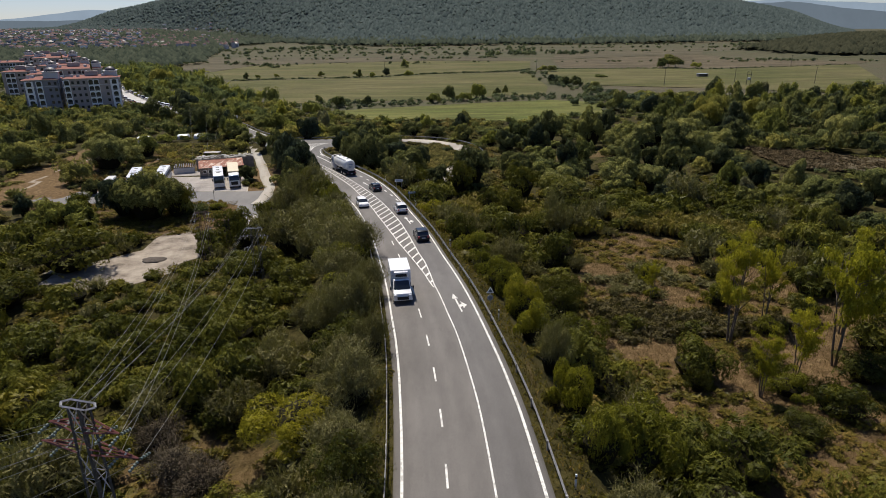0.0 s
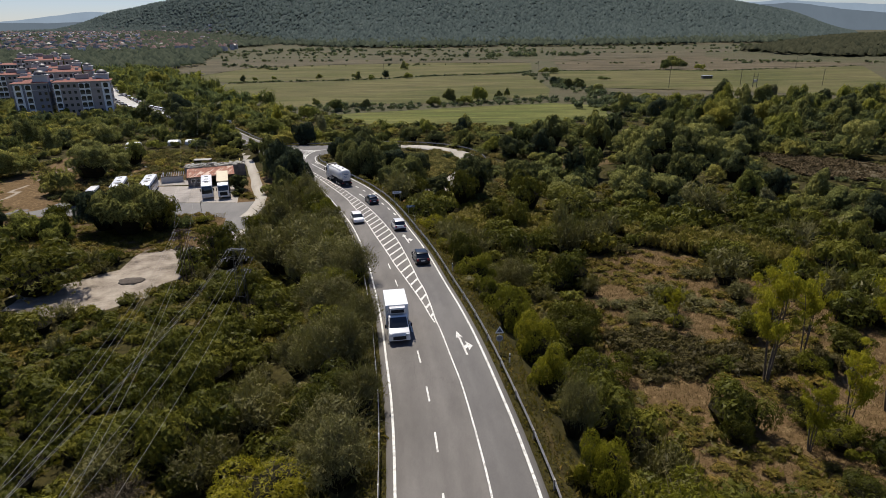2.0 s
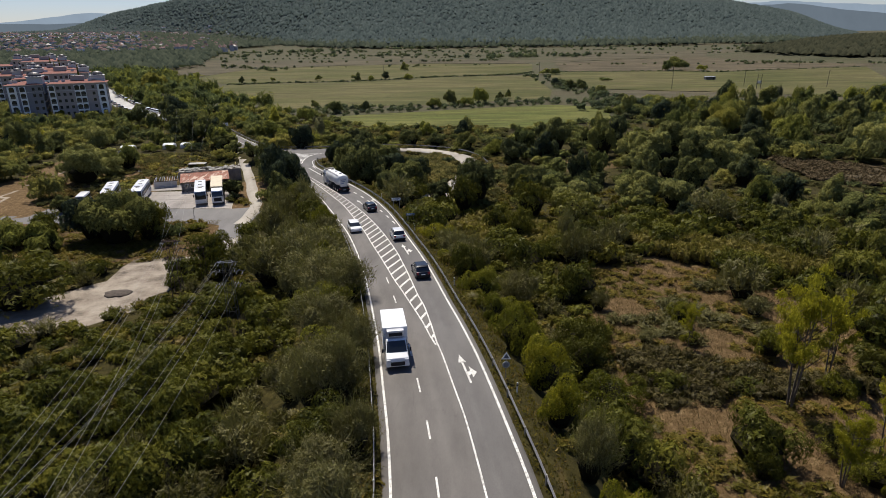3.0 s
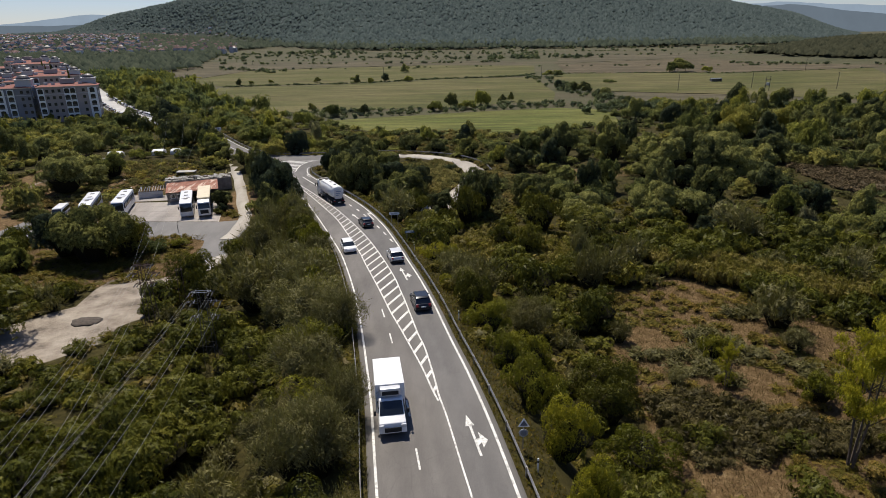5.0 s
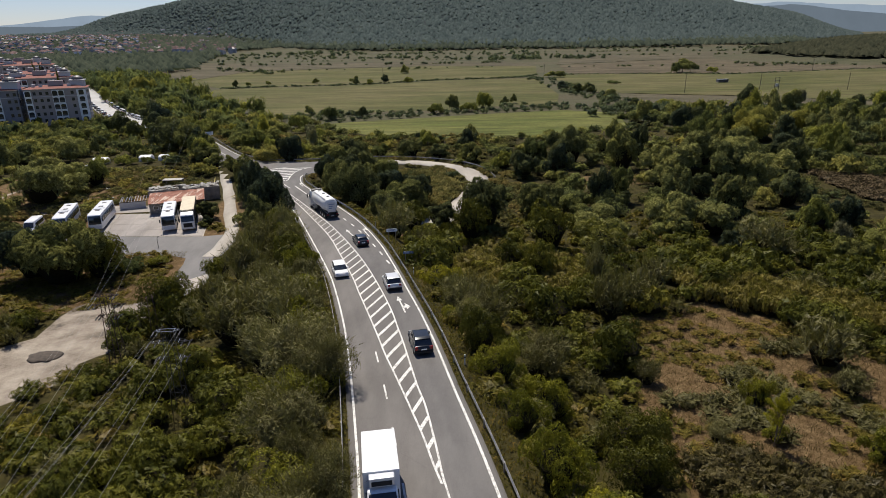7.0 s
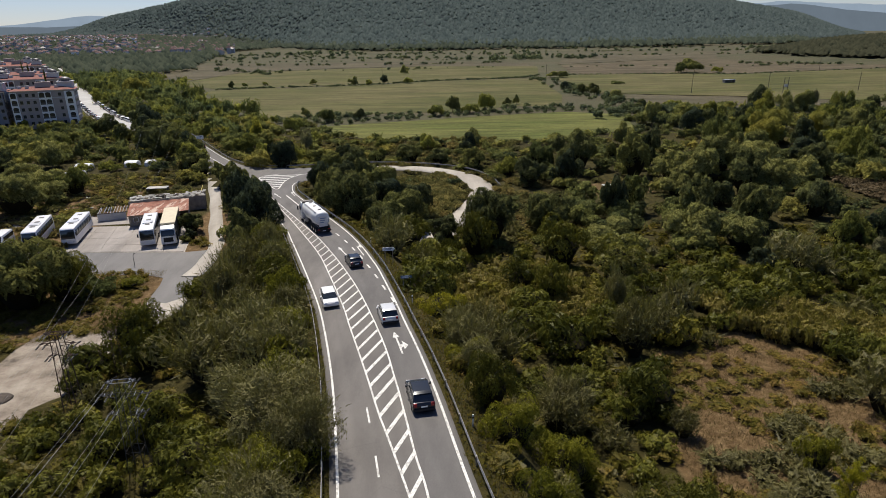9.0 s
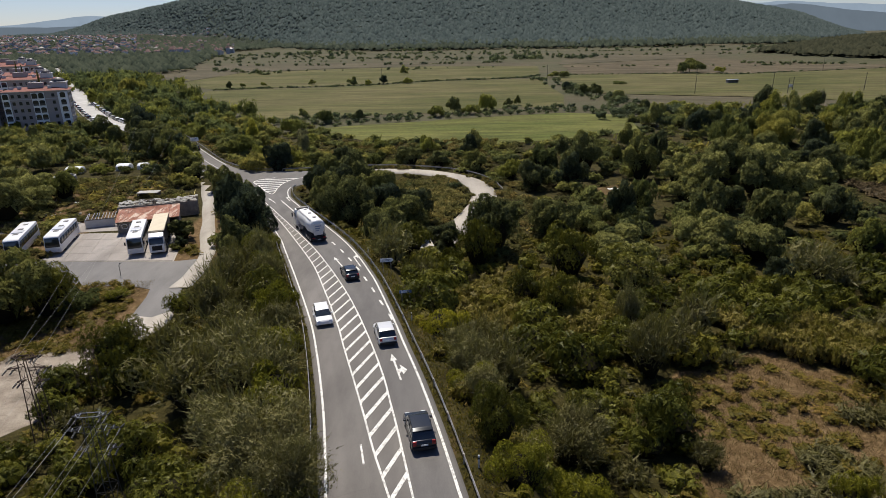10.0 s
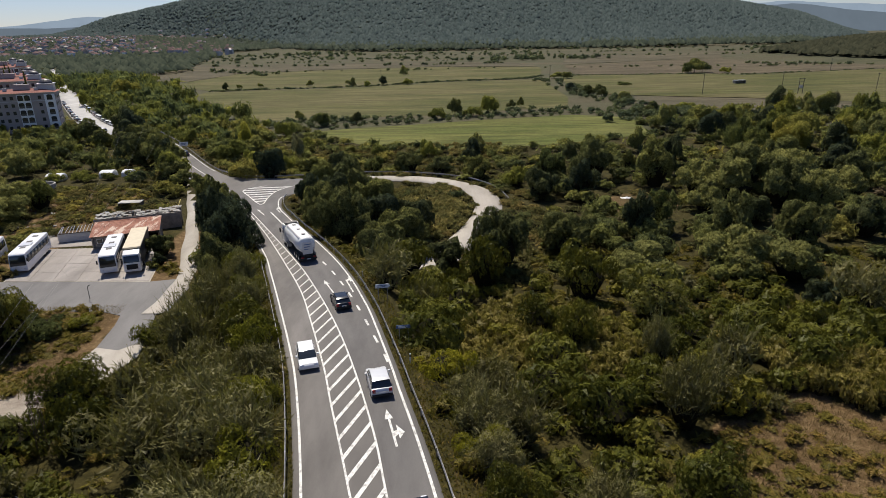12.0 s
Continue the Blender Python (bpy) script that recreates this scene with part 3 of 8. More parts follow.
def arrow(tip, tail, straight=True, right=False):
    tip, tail = Vector((*tip, 0)), Vector((*tail, 0))
    d = (tip - tail).normalized()
    s = Vector((d.y, -d.x, 0))
    length = (tip - tail).length

    def build(bm):
        def face(*pts):
            bm.faces.new([bm.verts.new(on_road(p.x, p.y, 0.014)) for p in pts])
        if straight:
            face(tip - d * 1.45 - s * 0.34, tip - d * 1.45 + s * 0.34, tip)
            face(tail - s * 0.09, tail + s * 0.09, tip - d * 1.45 + s * 0.09, tip - d * 1.45 - s * 0.09)
        else:
            face(tail - s * 0.09, tail + s * 0.09, tip - d * 0.8 + s * 0.09, tip - d * 0.6 - s * 0.09)
        if right:
            m = tail + d * (length * 0.28 if straight else length - 1.0)
            face(m - d * 0.25 + s * 0.09, m + s * 0.42 + d * 0.1, m + s * 0.42 + d * 0.65, m + d * 0.5 + s * 0.09)
            face(m + s * 0.38 - d * 0.55, m + s * 0.88 + d * 0.25, m + s * 0.38 + d * 1.35)
    return marking("road_arrow", "white painted arrow on the lane", build)


make_markings()
arrow((2.02, 61.5), (2.76, 56.5), True, True)
arrow((-4.45, 96.9), (-3.35, 91.9), True, True)
arrow((-14.5, 128.0), (-12.6, 123.4))
arrow((-11.9, 128.7), (-10.2, 123.5), False, True)
arrow((-21.6, 144.6), (-19.4, 139.8))
arrow((-34.5, 170.3), (-31.9, 165.5))
arrow((-31.2, 171.4), (-29.4, 167.4), False, True)

# ---- vegetation ----
rng = np.random.default_rng(7)


def lobes(seed, kind):
    """Ellipsoids that make a crown, in a unit of width 2 and height 1."""
    r = np.random.default_rng(seed)
    out = []
    if kind == "round":
        for k in range(18):
            a, q = r.uniform(0, 6.28), 0.72 * r.random() ** 0.6
            out.append((q * math.cos(a), q * math.sin(a), r.uniform(0.16, 0.80 - 0.3 * q), *(r.uniform(0.24, 0.38) * np.array((1, 1, 0.6)))))
    elif kind == "shrub":
        for k in range(13):
            a, q = r.uniform(0, 6.28), r.uniform(0.1, 0.80)
            out.append((q * math.cos(a), q * math.sin(a), r.uniform(0.2, 0.74 - 0.38 * q), *(r.uniform(0.17, 0.36) * np.array((1, 1, 0.72)))))
    elif kind == "feather":
        for k in range(14):
            a, q = r.uniform(0, 6.28), r.uniform(0.1, 0.72)
            out.append((q * math.cos(a), q * math.sin(a), r.uniform(0.25, 0.70 - 0.2 * q), *(r.uniform(0.18, 0.30) * np.array((1, 1, 1.1)))))
    if kind in ("round", "shrub"):
        out += [(0, 0, 0.36, 0.52, 0.52, 0.30)] * 2
    elif kind == "feather":
        out += [(0, 0, 0.38, 0.5, 0.5, 0.36)] * 2
    if kind == "slender":
        for k in range(24):
            z = r.uniform(0.28, 0.9)
            a, q = r.uniform(0, 6.28), r.uniform(0.15, 1.0) * (1.0 - 0.55 * z)
            out.append((q * math.cos(a), q * math.sin(a), z, *(r.uniform(0.17, 0.30) * np.array((1, 1, 0.42)))))
    return np.array(out)


def cloud(seed, n, shape, cover=1.5, long=1.0, loose=0.8, lift=0.0, thick=0.2):
    """n leaf triangles over the crown: verts (3n, 3). Leaf size follows from the number."""
    r = np.random.default_rng(seed)
    e = shape[r.integers(0, len(shape), n)]
    d = r.normal(size=(n, 3))
    d[:, 2] = np.abs(d[:, 2]) * 1.0 - 0.35 * r.random(n)
    d /= np.linalg.norm(d, axis=1)[:, None]
    p = e[:, :3] + d * e[:, 3:] * (1.04 - thick * np.abs(r.normal(size=(n, 1))))
    p[:, 2] = np.maximum(p[:, 2], 0.01)
    nrm = d * (1 - loose * 0.5) + r.normal(size=(n, 3)) * loose * 0.6
    nrm /= np.linalg.norm(nrm, axis=1)[:, None]
    ref = r.normal(size=(n, 3)) + d * lift + np.array((0, 0, lift * 1.5))
    t = ref - nrm * (ref * nrm).sum(1)[:, None]
    t /= np.linalg.norm(t, axis=1)[:, None] + 1e-9
    b = np.cross(nrm, t)
    area = 4.5 * cover / n
    s = np.sqrt(area / 0.84) * r.uniform(0.65, 1.35, (n, 1))
    fl = np.array((1, 1, 0.75))
    v = np.stack([p + t * s * 0.9 * long * fl, p - t * s * 0.5 * long * fl + b * s * 0.6 / long * fl, p - t * s * 0.5 * long * fl - b * s * 0.6 / long * fl], 1)
    return v.reshape(-1, 3)


def broom(seed, n, cover=1.7, long=1.9, stems=80, reach_out=0.95, low=0.3, stray=0.07):
    """n narrow leaf triangles along many upright, outward bending stems: verts (3n, 3), ragged in outline."""
    r = np.random.default_rng(seed)
    az, q, up = r.uniform(0, 6.28, stems), reach_out * np.sqrt(r.random(stems)), r.uniform(0.66, 1.06, stems)
    tall = up * (1 - 0.5 * q**2)
    k = r.integers(0, stems, n)
    u = low + (1 - low) * r.random(n) ** 0.75
    flat = np.stack([np.cos(az[k]), np.sin(az[k])], -1) * q[k, None]
    p = np.concatenate([flat * (u**1.35)[:, None], (tall[k] * u**0.85)[:, None]], 1) + r.normal(size=(n, 3)) * stray * np.array((1, 1, 0.8))
    p[:, 2] = np.maximum(p[:, 2], 0.01)
    t = np.concatenate([flat * 1.35 * (u**0.35)[:, None], (0.85 * tall[k] * u**-0.15)[:, None]], 1) + r.normal(size=(n, 3)) * 0.5
    t /= np.linalg.norm(t, axis=1)[:, None] + 1e-9
    out = np.concatenate([flat * 1.2, np.full((n, 1), 0.8)], 1) + r.normal(size=(n, 3)) * 0.45
    b = np.cross(out, t)
    b /= np.linalg.norm(b, axis=1)[:, None] + 1e-9
    s = np.sqrt(4.5 * cover / n / 0.84) * r.uniform(0.65, 1.35, (n, 1))
    return np.stack([p + t * s * 0.9 * long, p - t * s * 0.5 * long + b * s * 0.6 / long, p - t * s * 0.5 * long - b * s * 0.6 / long], 1).reshape(-1, 3)


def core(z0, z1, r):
    """A dark closed inner mass: shade added as a shape, which keeps the sun from shining straight through a crown."""
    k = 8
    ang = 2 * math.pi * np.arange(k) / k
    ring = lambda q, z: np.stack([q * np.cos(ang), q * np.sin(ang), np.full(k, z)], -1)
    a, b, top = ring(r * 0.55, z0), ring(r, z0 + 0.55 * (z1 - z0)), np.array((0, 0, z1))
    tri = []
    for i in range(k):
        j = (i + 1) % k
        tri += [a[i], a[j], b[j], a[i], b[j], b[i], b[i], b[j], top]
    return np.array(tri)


def make_dome():
    """Points and triangles of a ball without its underside."""
    bm = bmesh.new()
    bmesh.ops.create_icosphere(bm, subdivisions=2, radius=1)
    bmesh.ops.delete(bm, geom=[f for f in bm.faces if f.calc_center_median().z < -0.3], context="FACES")
    bm.verts.index_update()
    v, f = np.array([p.co for p in bm.verts]), np.array([[p.index for p in q.verts] for q in bm.faces])
    bm.free()
    return v, f


DOME_V, DOME_F = make_dome()


def mass(seed, shape, swell=1.0, rough=0.16):
    """Closed clumps of a crown seen from afar: uneven domes over the lobes."""
    r = np.random.default_rng(seed)
    v = shape[:, None, :3] + DOME_V[None] * shape[:, None, 3:] * swell * (1 + rough * np.clip(r.normal(size=(len(shape), len(DOME_V), 1)), -1.6, 1.8))
    v[..., 2] = np.maximum(v[..., 2], 0.01)
    f = DOME_F[None] + (np.arange(len(shape)) * len(DOME_V))[:, None, None]
    return v.reshape(-1, 3), f.reshape(-1, 3)


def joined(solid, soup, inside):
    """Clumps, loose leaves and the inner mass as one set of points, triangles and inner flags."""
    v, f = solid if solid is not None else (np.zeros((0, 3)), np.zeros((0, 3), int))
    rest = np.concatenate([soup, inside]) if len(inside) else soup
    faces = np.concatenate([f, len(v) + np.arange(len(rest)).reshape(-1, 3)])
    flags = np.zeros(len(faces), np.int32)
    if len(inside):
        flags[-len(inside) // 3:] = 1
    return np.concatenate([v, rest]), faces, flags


def limbs(seed, kind, height, width, level=0):
    """Trunk and limbs, tapered, in metres."""
    r = random.Random(seed)
    rich = level < 2
    bm = bmesh.new()
    stems = {"slender": 3, "feather": 5, "shrub": 3}.get(kind, 1)
    for s in range(stems):
        a = r.uniform(0, 6.28)
        lean = 0.0 if stems == 1 else r.uniform(0.05, 0.28)
        p, rad = Vector((0.1 * math.cos(a), 0.1 * math.sin(a), -0.3)), height * (0.024 if stems == 1 else 0.013)
        d = Vector((math.cos(a) * lean, math.sin(a) * lean, 1)).normalized()
        top = 0.85 if kind == "slender" else 0.5
        for k in range(5):
            q = p + d * height * top / 5 + Vector((r.uniform(-0.1, 0.1), r.uniform(-0.1, 0.1), 0))
            tube(bm, p, q, rad, rad * 0.78, 6 if rich else 4)
            if k >= 1 and (rich or (k % 2 and level < 3)):
                for _ in range(3 if kind != "feather" and rich else 2):
                    b = r.uniform(0, 6.28)
                    reach = width * r.uniform(0.12, 0.26)
                    e = q + Vector((math.cos(b) * reach, math.sin(b) * reach, reach * r.uniform(0.5, 1.1)))
                    e.z = min(e.z, height * 0.72)
                    tube(bm, q, e, rad * 0.45, rad * 0.12, 3)
            p, rad = q, rad * 0.78
    return bm


def sprays(seed):
    """Small leafy sprays along the rising limbs of an open, slender crown."""
    r = np.random.default_rng(seed)
    out = []
    for k in range(15):
        a, z0, far = r.uniform(0, 6.28), r.uniform(0.22, 0.72), r.uniform(0.35, 0.9)
        for u in np.linspace(0.35, 1.0, 4):
            w = far * u * (1.1 - 0.6 * z0)
            out.append((w * math.cos(a + 0.25 * u), w * math.sin(a + 0.25 * u), min(z0 + 0.30 * u * (1.15 - z0), 0.97), r.uniform(0.10, 0.20), r.uniform(0.10, 0.20), r.uniform(0.030, 0.055)))
    out += [(0.06 * r.normal(), 0.06 * r.normal(), z, 0.16, 0.16, 0.05) for z in np.linspace(0.72, 0.97, 4)]
    return np.array(out)


SPECIES = {
    # kind of crown, leaf material, bark, cover, long, loose, lift, leaves when near, words, category
    "dark": ("round", L_DARK, BARK, 1.45, 1.2, 0.42, 0.3, 7000, "dense dark green broadleaf tree among scrub", "tree"),
    "green": ("shrub", L_GREEN, BARK, 1.35, 1.5, 0.55, 0.6, 6500, "fresh green bushy shrub with dense leaves", "shrub"),
    "willow": ("feather", L_OLIVE, TWIG, 1.25, 2.9, 0.55, 2.0, 11500, "grey-olive feathery willow bush with upright twigs", "shrub"),
    "yellow": ("shrub", L_YEL, BARK, 1.35, 1.6, 0.55, 0.8, 8000, "yellow-green rounded leafy shrub", "shrub"),
    "poplar": ("slender", L_POPLAR, BARK, 1.0, 1.15, 0.9, 0.0, 11000, "slender young poplar with sparse yellow-green leaves", "tree"),
    "silver": ("round", L_SILVER, BARK, 1.45, 1.1, 0.4, 0.3, 8000, "silvery green rounded willow tree", "tree"),
    "golden": ("round", L_GOLD, BARK, 1.5, 1.0, 0.6, 0.0, 9000, "yellow-green early autumn tree", "tree"),
    "bare": ("feather", L_TWIG, TWIG, 0.85, 4.5, 0.7, 1.6, 9000, "nearly leafless grey twiggy bush", "shrub"),
}
MODELS = {}


def model(kind, variant, level):
    """One tree of unit size, with trunk and crown, kept for copying."""
    key = (kind, variant, level)
    if key in MODELS:
        return MODELS[key]
    shape, leaf, bark, cover, long, loose, lift, n, words, cat = SPECIES[kind]
    n = int(n / (1.2, 3.3, 6.8, 11)[level])
    seed = 10 * list(SPECIES).index(kind) + variant
    form, solid = lobes(seed, shape), None
    if level >= 2 and shape != "slender":
        form = np.concatenate([form[:13] * np.array((1, 1, 1, 1.12, 1.12, 1.12)) if level == 2 else form[:7] * np.array((1, 1, 1, 1.3, 1.3, 1.3)), form[-1:]])
        solid, n = mass(seed, form, 0.88, 0.24), int(n * 0.8)
    if shape == "slender" and level < 2:
        crown = cloud(seed + level * 100, n, sprays(seed), cover, long, 0.75, 0.2, 0.5)
    elif shape == "feather" and level < 2:
        crown = np.concatenate([cloud(seed + level * 100, n * 2 // 3, form, cover * 1.0, 1.6, loose, lift), broom(seed + level * 100, n // 3, cover * 0.6, min(long, 2.4), 70)])
    else:
        crown = cloud(seed + level * 100, n, form, cover * (0.95 if solid else 1.4), long, loose, lift, 0.3 if shape == "slender" else 0.11)
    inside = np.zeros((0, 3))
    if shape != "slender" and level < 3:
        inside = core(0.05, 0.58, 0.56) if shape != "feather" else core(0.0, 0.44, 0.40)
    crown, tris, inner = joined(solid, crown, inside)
    bm = limbs(seed, shape, 8.0, 7.0, level)
    bmesh.ops.scale(bm, vec=(2 / 7.0, 2 / 7.0, 1 / 8.0), verts=bm.verts)
    me_t = bpy.data.meshes.new("trunk")
    bm.to_mesh(me_t)
    bm.free()
    me_t.materials.append(bark)
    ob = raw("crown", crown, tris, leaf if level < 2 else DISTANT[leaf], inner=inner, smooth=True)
    me_c = ob.data
    bpy.data.objects.remove(ob)
    MODELS[key] = (me_t, me_c, words, cat)
    return MODELS[key]


TREES = []


def reach(x, y):
    """Distance in plan from the flight line."""
    return math.hypot(x, y - min(max(y, 0), 56))


def plant(kind, x, y, height, width, group="", words=""):
    d = reach(x, y)
    level = 0 if d < 38 else 1 if d < 85 else 2 if d < 165 else 3
    me_t, me_c, label, cat = model(kind, random.randrange(3), level)
    ob = new(cat)
    z = float(ground_z(x, y))
    ob.matrix_world = pose(x, y, z - 0.05, 0, 0, random.uniform(0, 360)) @ Matrix.Diagonal((width / 2, width / 2, height, 1))
    for name, me in (("trunk", me_t), ("crown", me_c)):
        new(name, me).parent = ob
    tagged(ob, words or label, cat, group)
    TREES.append((x, y, width / 2))
    return ob


for x, y, h, w in ((35.5, 64.7, 15.5, 10), (44.8, 59.0, 16, 11), (42.0, 68.9, 11, 6.5), (33.5, 53.5, 8, 6), (30.2, 76.8, 6.2, 3.6), (50, 66, 13, 8.5), (38.5, 56, 10, 6.5), (53, 57, 11, 7.5)):
    plant("poplar", x, y, h, w, "poplars in the dry meadow")
for x, y, h, w in ((13.7, 37.5, 8.5, 10.5), (17.2, 65.6, 5.0, 8.0), (-52, 125.5, 3.0, 9), (-46, 126.5, 2.2, 5), (10.0, 81.5, 6.0, 6.5), (31.7, 82.8, 4.7, 3.5), (38.3, 74, 4.6, 4.8), (30.8, 77.5, 2.4, 2.6), (41, 66, 3.5, 4), (36.5, 54.0, 3.6, 5.5), (39.5, 51.5, 4.0, 6)):
    plant("green", x, y, h, w)
for x, y, h, w in ((-11.5, 45.4, 5.4, 10.5), (11.3, 82.5, 3.4, 5.5), (9.4, 70.0, 4.0, 5.0)):
    plant("yellow", x, y, h, w)
for x, y, h, w in ((16.2, 71.7, 6, 6.4), (27.3, 54.6, 3.4, 3.2), (40, 50, 4, 6), (46, 56, 4.5, 7), (36, 58, 3.6, 5), (51, 62, 5, 7), (48, 70, 4, 6), (34, 47, 3, 5), (-57.3, 120.1, 12.0, 14), (-52.4, 122.2, 10, 9), (-63.2, 122.6, 10.4, 10), (-58.6, 93.1, 8.7, 15), (-60, 79, 6.5, 11), (17.2, 76.1, 6.2, 7.0), (-15.6, 153, 12.5, 10.5), (-6.0, 149.5, 10, 12), (-31.2, 143.5, 12, 9), (-33.2, 102.9, 6.5, 6.5), (-33.8, 150, 13, 9.5), (-37.2, 158.5, 12, 8.5), (-41.2, 167, 10, 7), (-30.3, 136.5, 9, 8), (-51.5, 188, 5, 5), (-20, 162, 11, 9), (-12, 171, 10, 10), (-3.5, 160, 9, 8), (-20, 173, 11, 9), (-15, 183, 9, 9), (-24, 183, 11, 8), (-19, 189, 11, 9), (-25.3, 177, 9.5, 6.5), (10.1, 142.5, 12, 10), (2.7, 133.3, 5.2, 4.2), (22.2, 149.3, 9, 10), (-36.6, 108.0, 7.2, 8.4), (-4.5, 139.5, 8, 9), (7, 136.5, 10, 8), (-8, 143.5, 9, 9), (1.5, 143, 6, 7), (-46.5, 153.5, 4.4, 5.6), (-44.8, 148.6, 2.4, 2.6), (-45.4, 147.5, 1.5, 2.6), (-10.5, 160, 10, 10)):
    plant("dark", x, y, h, w)
for x, y, h, w in ((-18.5, 98.6, 8.0, 11), (-27.5, 115.8, 9.5, 10), (-11.0, 60.1, 6.6, 7.2), (-6.9, 61.8, 5.0, 5.0), (-5.7, 48.2, 5.0, 4.6), (-9.8, 66.8, 4.6, 4.6), (-18.5, 90.8, 7.6, 9), (-29.3, 129, 8.6, 8.5), (-27.4, 123, 8.6, 9), (6.5, 99.7, 7.0, 9.5), (11.4, 89.5, 6.5, 9), (-24.6, 99.3, 8.3, 13), (-23.7, 108.4, 8.0, 10), (4.9, 108, 5.5, 8), (42.3, 84.6, 3.4, 4.8), (25.5, 78, 2.2, 3.4), (22.5, 88, 3.4, 4.4), (-13.4, 83.0, 7.2, 11), (-11.6, 71.6, 6.6, 10), (-9.6, 77.2, 5.2, 7), (-15.5, 94.2, 6.6, 8.5), (-21, 105, 7.2, 8.5), (-14.7, 66.5, 5.6, 8), (2.9, 95.2, 5.2, 6.5), (3.6, 90.2, 4.6, 6)):
    plant("willow", x, y, h, w)
for x, y, h, w in ((-23, 44, 3.6, 6), (-19.6, 41.5, 3.4, 6), (-25.5, 48, 3.6, 6)):
    plant("bare", x, y, h, w)
for x, y, h, w in ((27.8, 126.1, 7.5, 10.7), (64, 178, 10, 12), (72, 175, 11, 12), (59, 185, 9, 10), (70, 187, 12, 13), (80, 186, 11, 13), (77, 172, 9, 11), (55, 172, 6, 8), (30.5, 137, 6.5, 13), (-88.6, 168.2, 10.5, 14), (-94, 187, 7, 11), (-103, 192, 7, 11), (-116, 226, 7, 12), (-124, 215, 7, 11), (-86, 176, 6, 9), (88, 178, 8, 12), (46, 140, 8, 11), (52, 136, 7, 10)):
    plant("silver", x, y, h, w)
for x, y, h, w in ((-121, 272, 9, 10), (-131, 278, 8, 9), (-112, 262, 8, 9), (-79.8, 141.5, 4.6, 4.6)):
    plant("dark", x, y, h, w)
for x, y, h, w in ((-72, 118, 6, 7), (-68, 116, 5, 6), (-77, 119, 6, 8), (-99, 213, 2.8, 6), (-92, 212.6, 3.2, 5.5), (-84.6, 212.4, 2.6, 4.5), (-78, 212.4, 3.4, 5), (-88.6, 211, 2.2, 4)):
    plant("green", x, y, h, w)
for x, y, h, w in ((106, 231, 12, 11), (113, 240, 12, 12), (131, 242, 11, 10), (-180, 430, 15, 17)):
    plant("golden", x, y, h, w)


REEDS = [(34, 116), (37, 107.5), (46, 101), (58, 95), (66, 97), (56, 106), (46, 113)]
WEEDS = [(0, 122), (6, 108), (13, 105), (24, 116), (21, 128), (8, 131)]
LOW_LAND = [(80, 132), (116, 138), (137, 158), (121, 172), (97, 186), (86, 166)]
INLOOP = [(-14, 192), (-9, 172), (-4, 160), (2, 158), (7, 166), (8, 178), (3, 188), (-4, 193)]


def free_of_roads(x, y, m=0.0):
    x, y = np.asarray(x, float), np.asarray(y, float)
    ok = (x < edge_l(y) - 2.4 - m) | (x > road_r(y) + 2.6 + m) | (y > 300)
    ok &= gap(x, y, LOOP)[0] > 4.0 + m
    ok &= gap(x, y, SERVICE)[0] > 2.0 + m
    ok &= gap(x, y, AVENUE)[0] > 8.5 + m
    ok &= gap(x, y, TRACK)[0] > 4.5 + m
    ok &= ~in_poly(x, y, PAD)
    ok &= ~in_poly(x, y, YARD) & ~((x > -90) & (x < -65) & (y > 143) & (y < 157 + m) & (m > -0.5)) & ~((x > -54) & (x < -38) & (y > 141) & (y < 170) & (m > 0))
    ok &= ~in_poly(x, y, BARE_PATCH) & ~((x > -110) & (x < -76) & (y > 206 - m) & (y < 216))
    ok &= ~((x > -44.5) & (x < -34.2) & (y > 113) & (y < 141))
    return ok


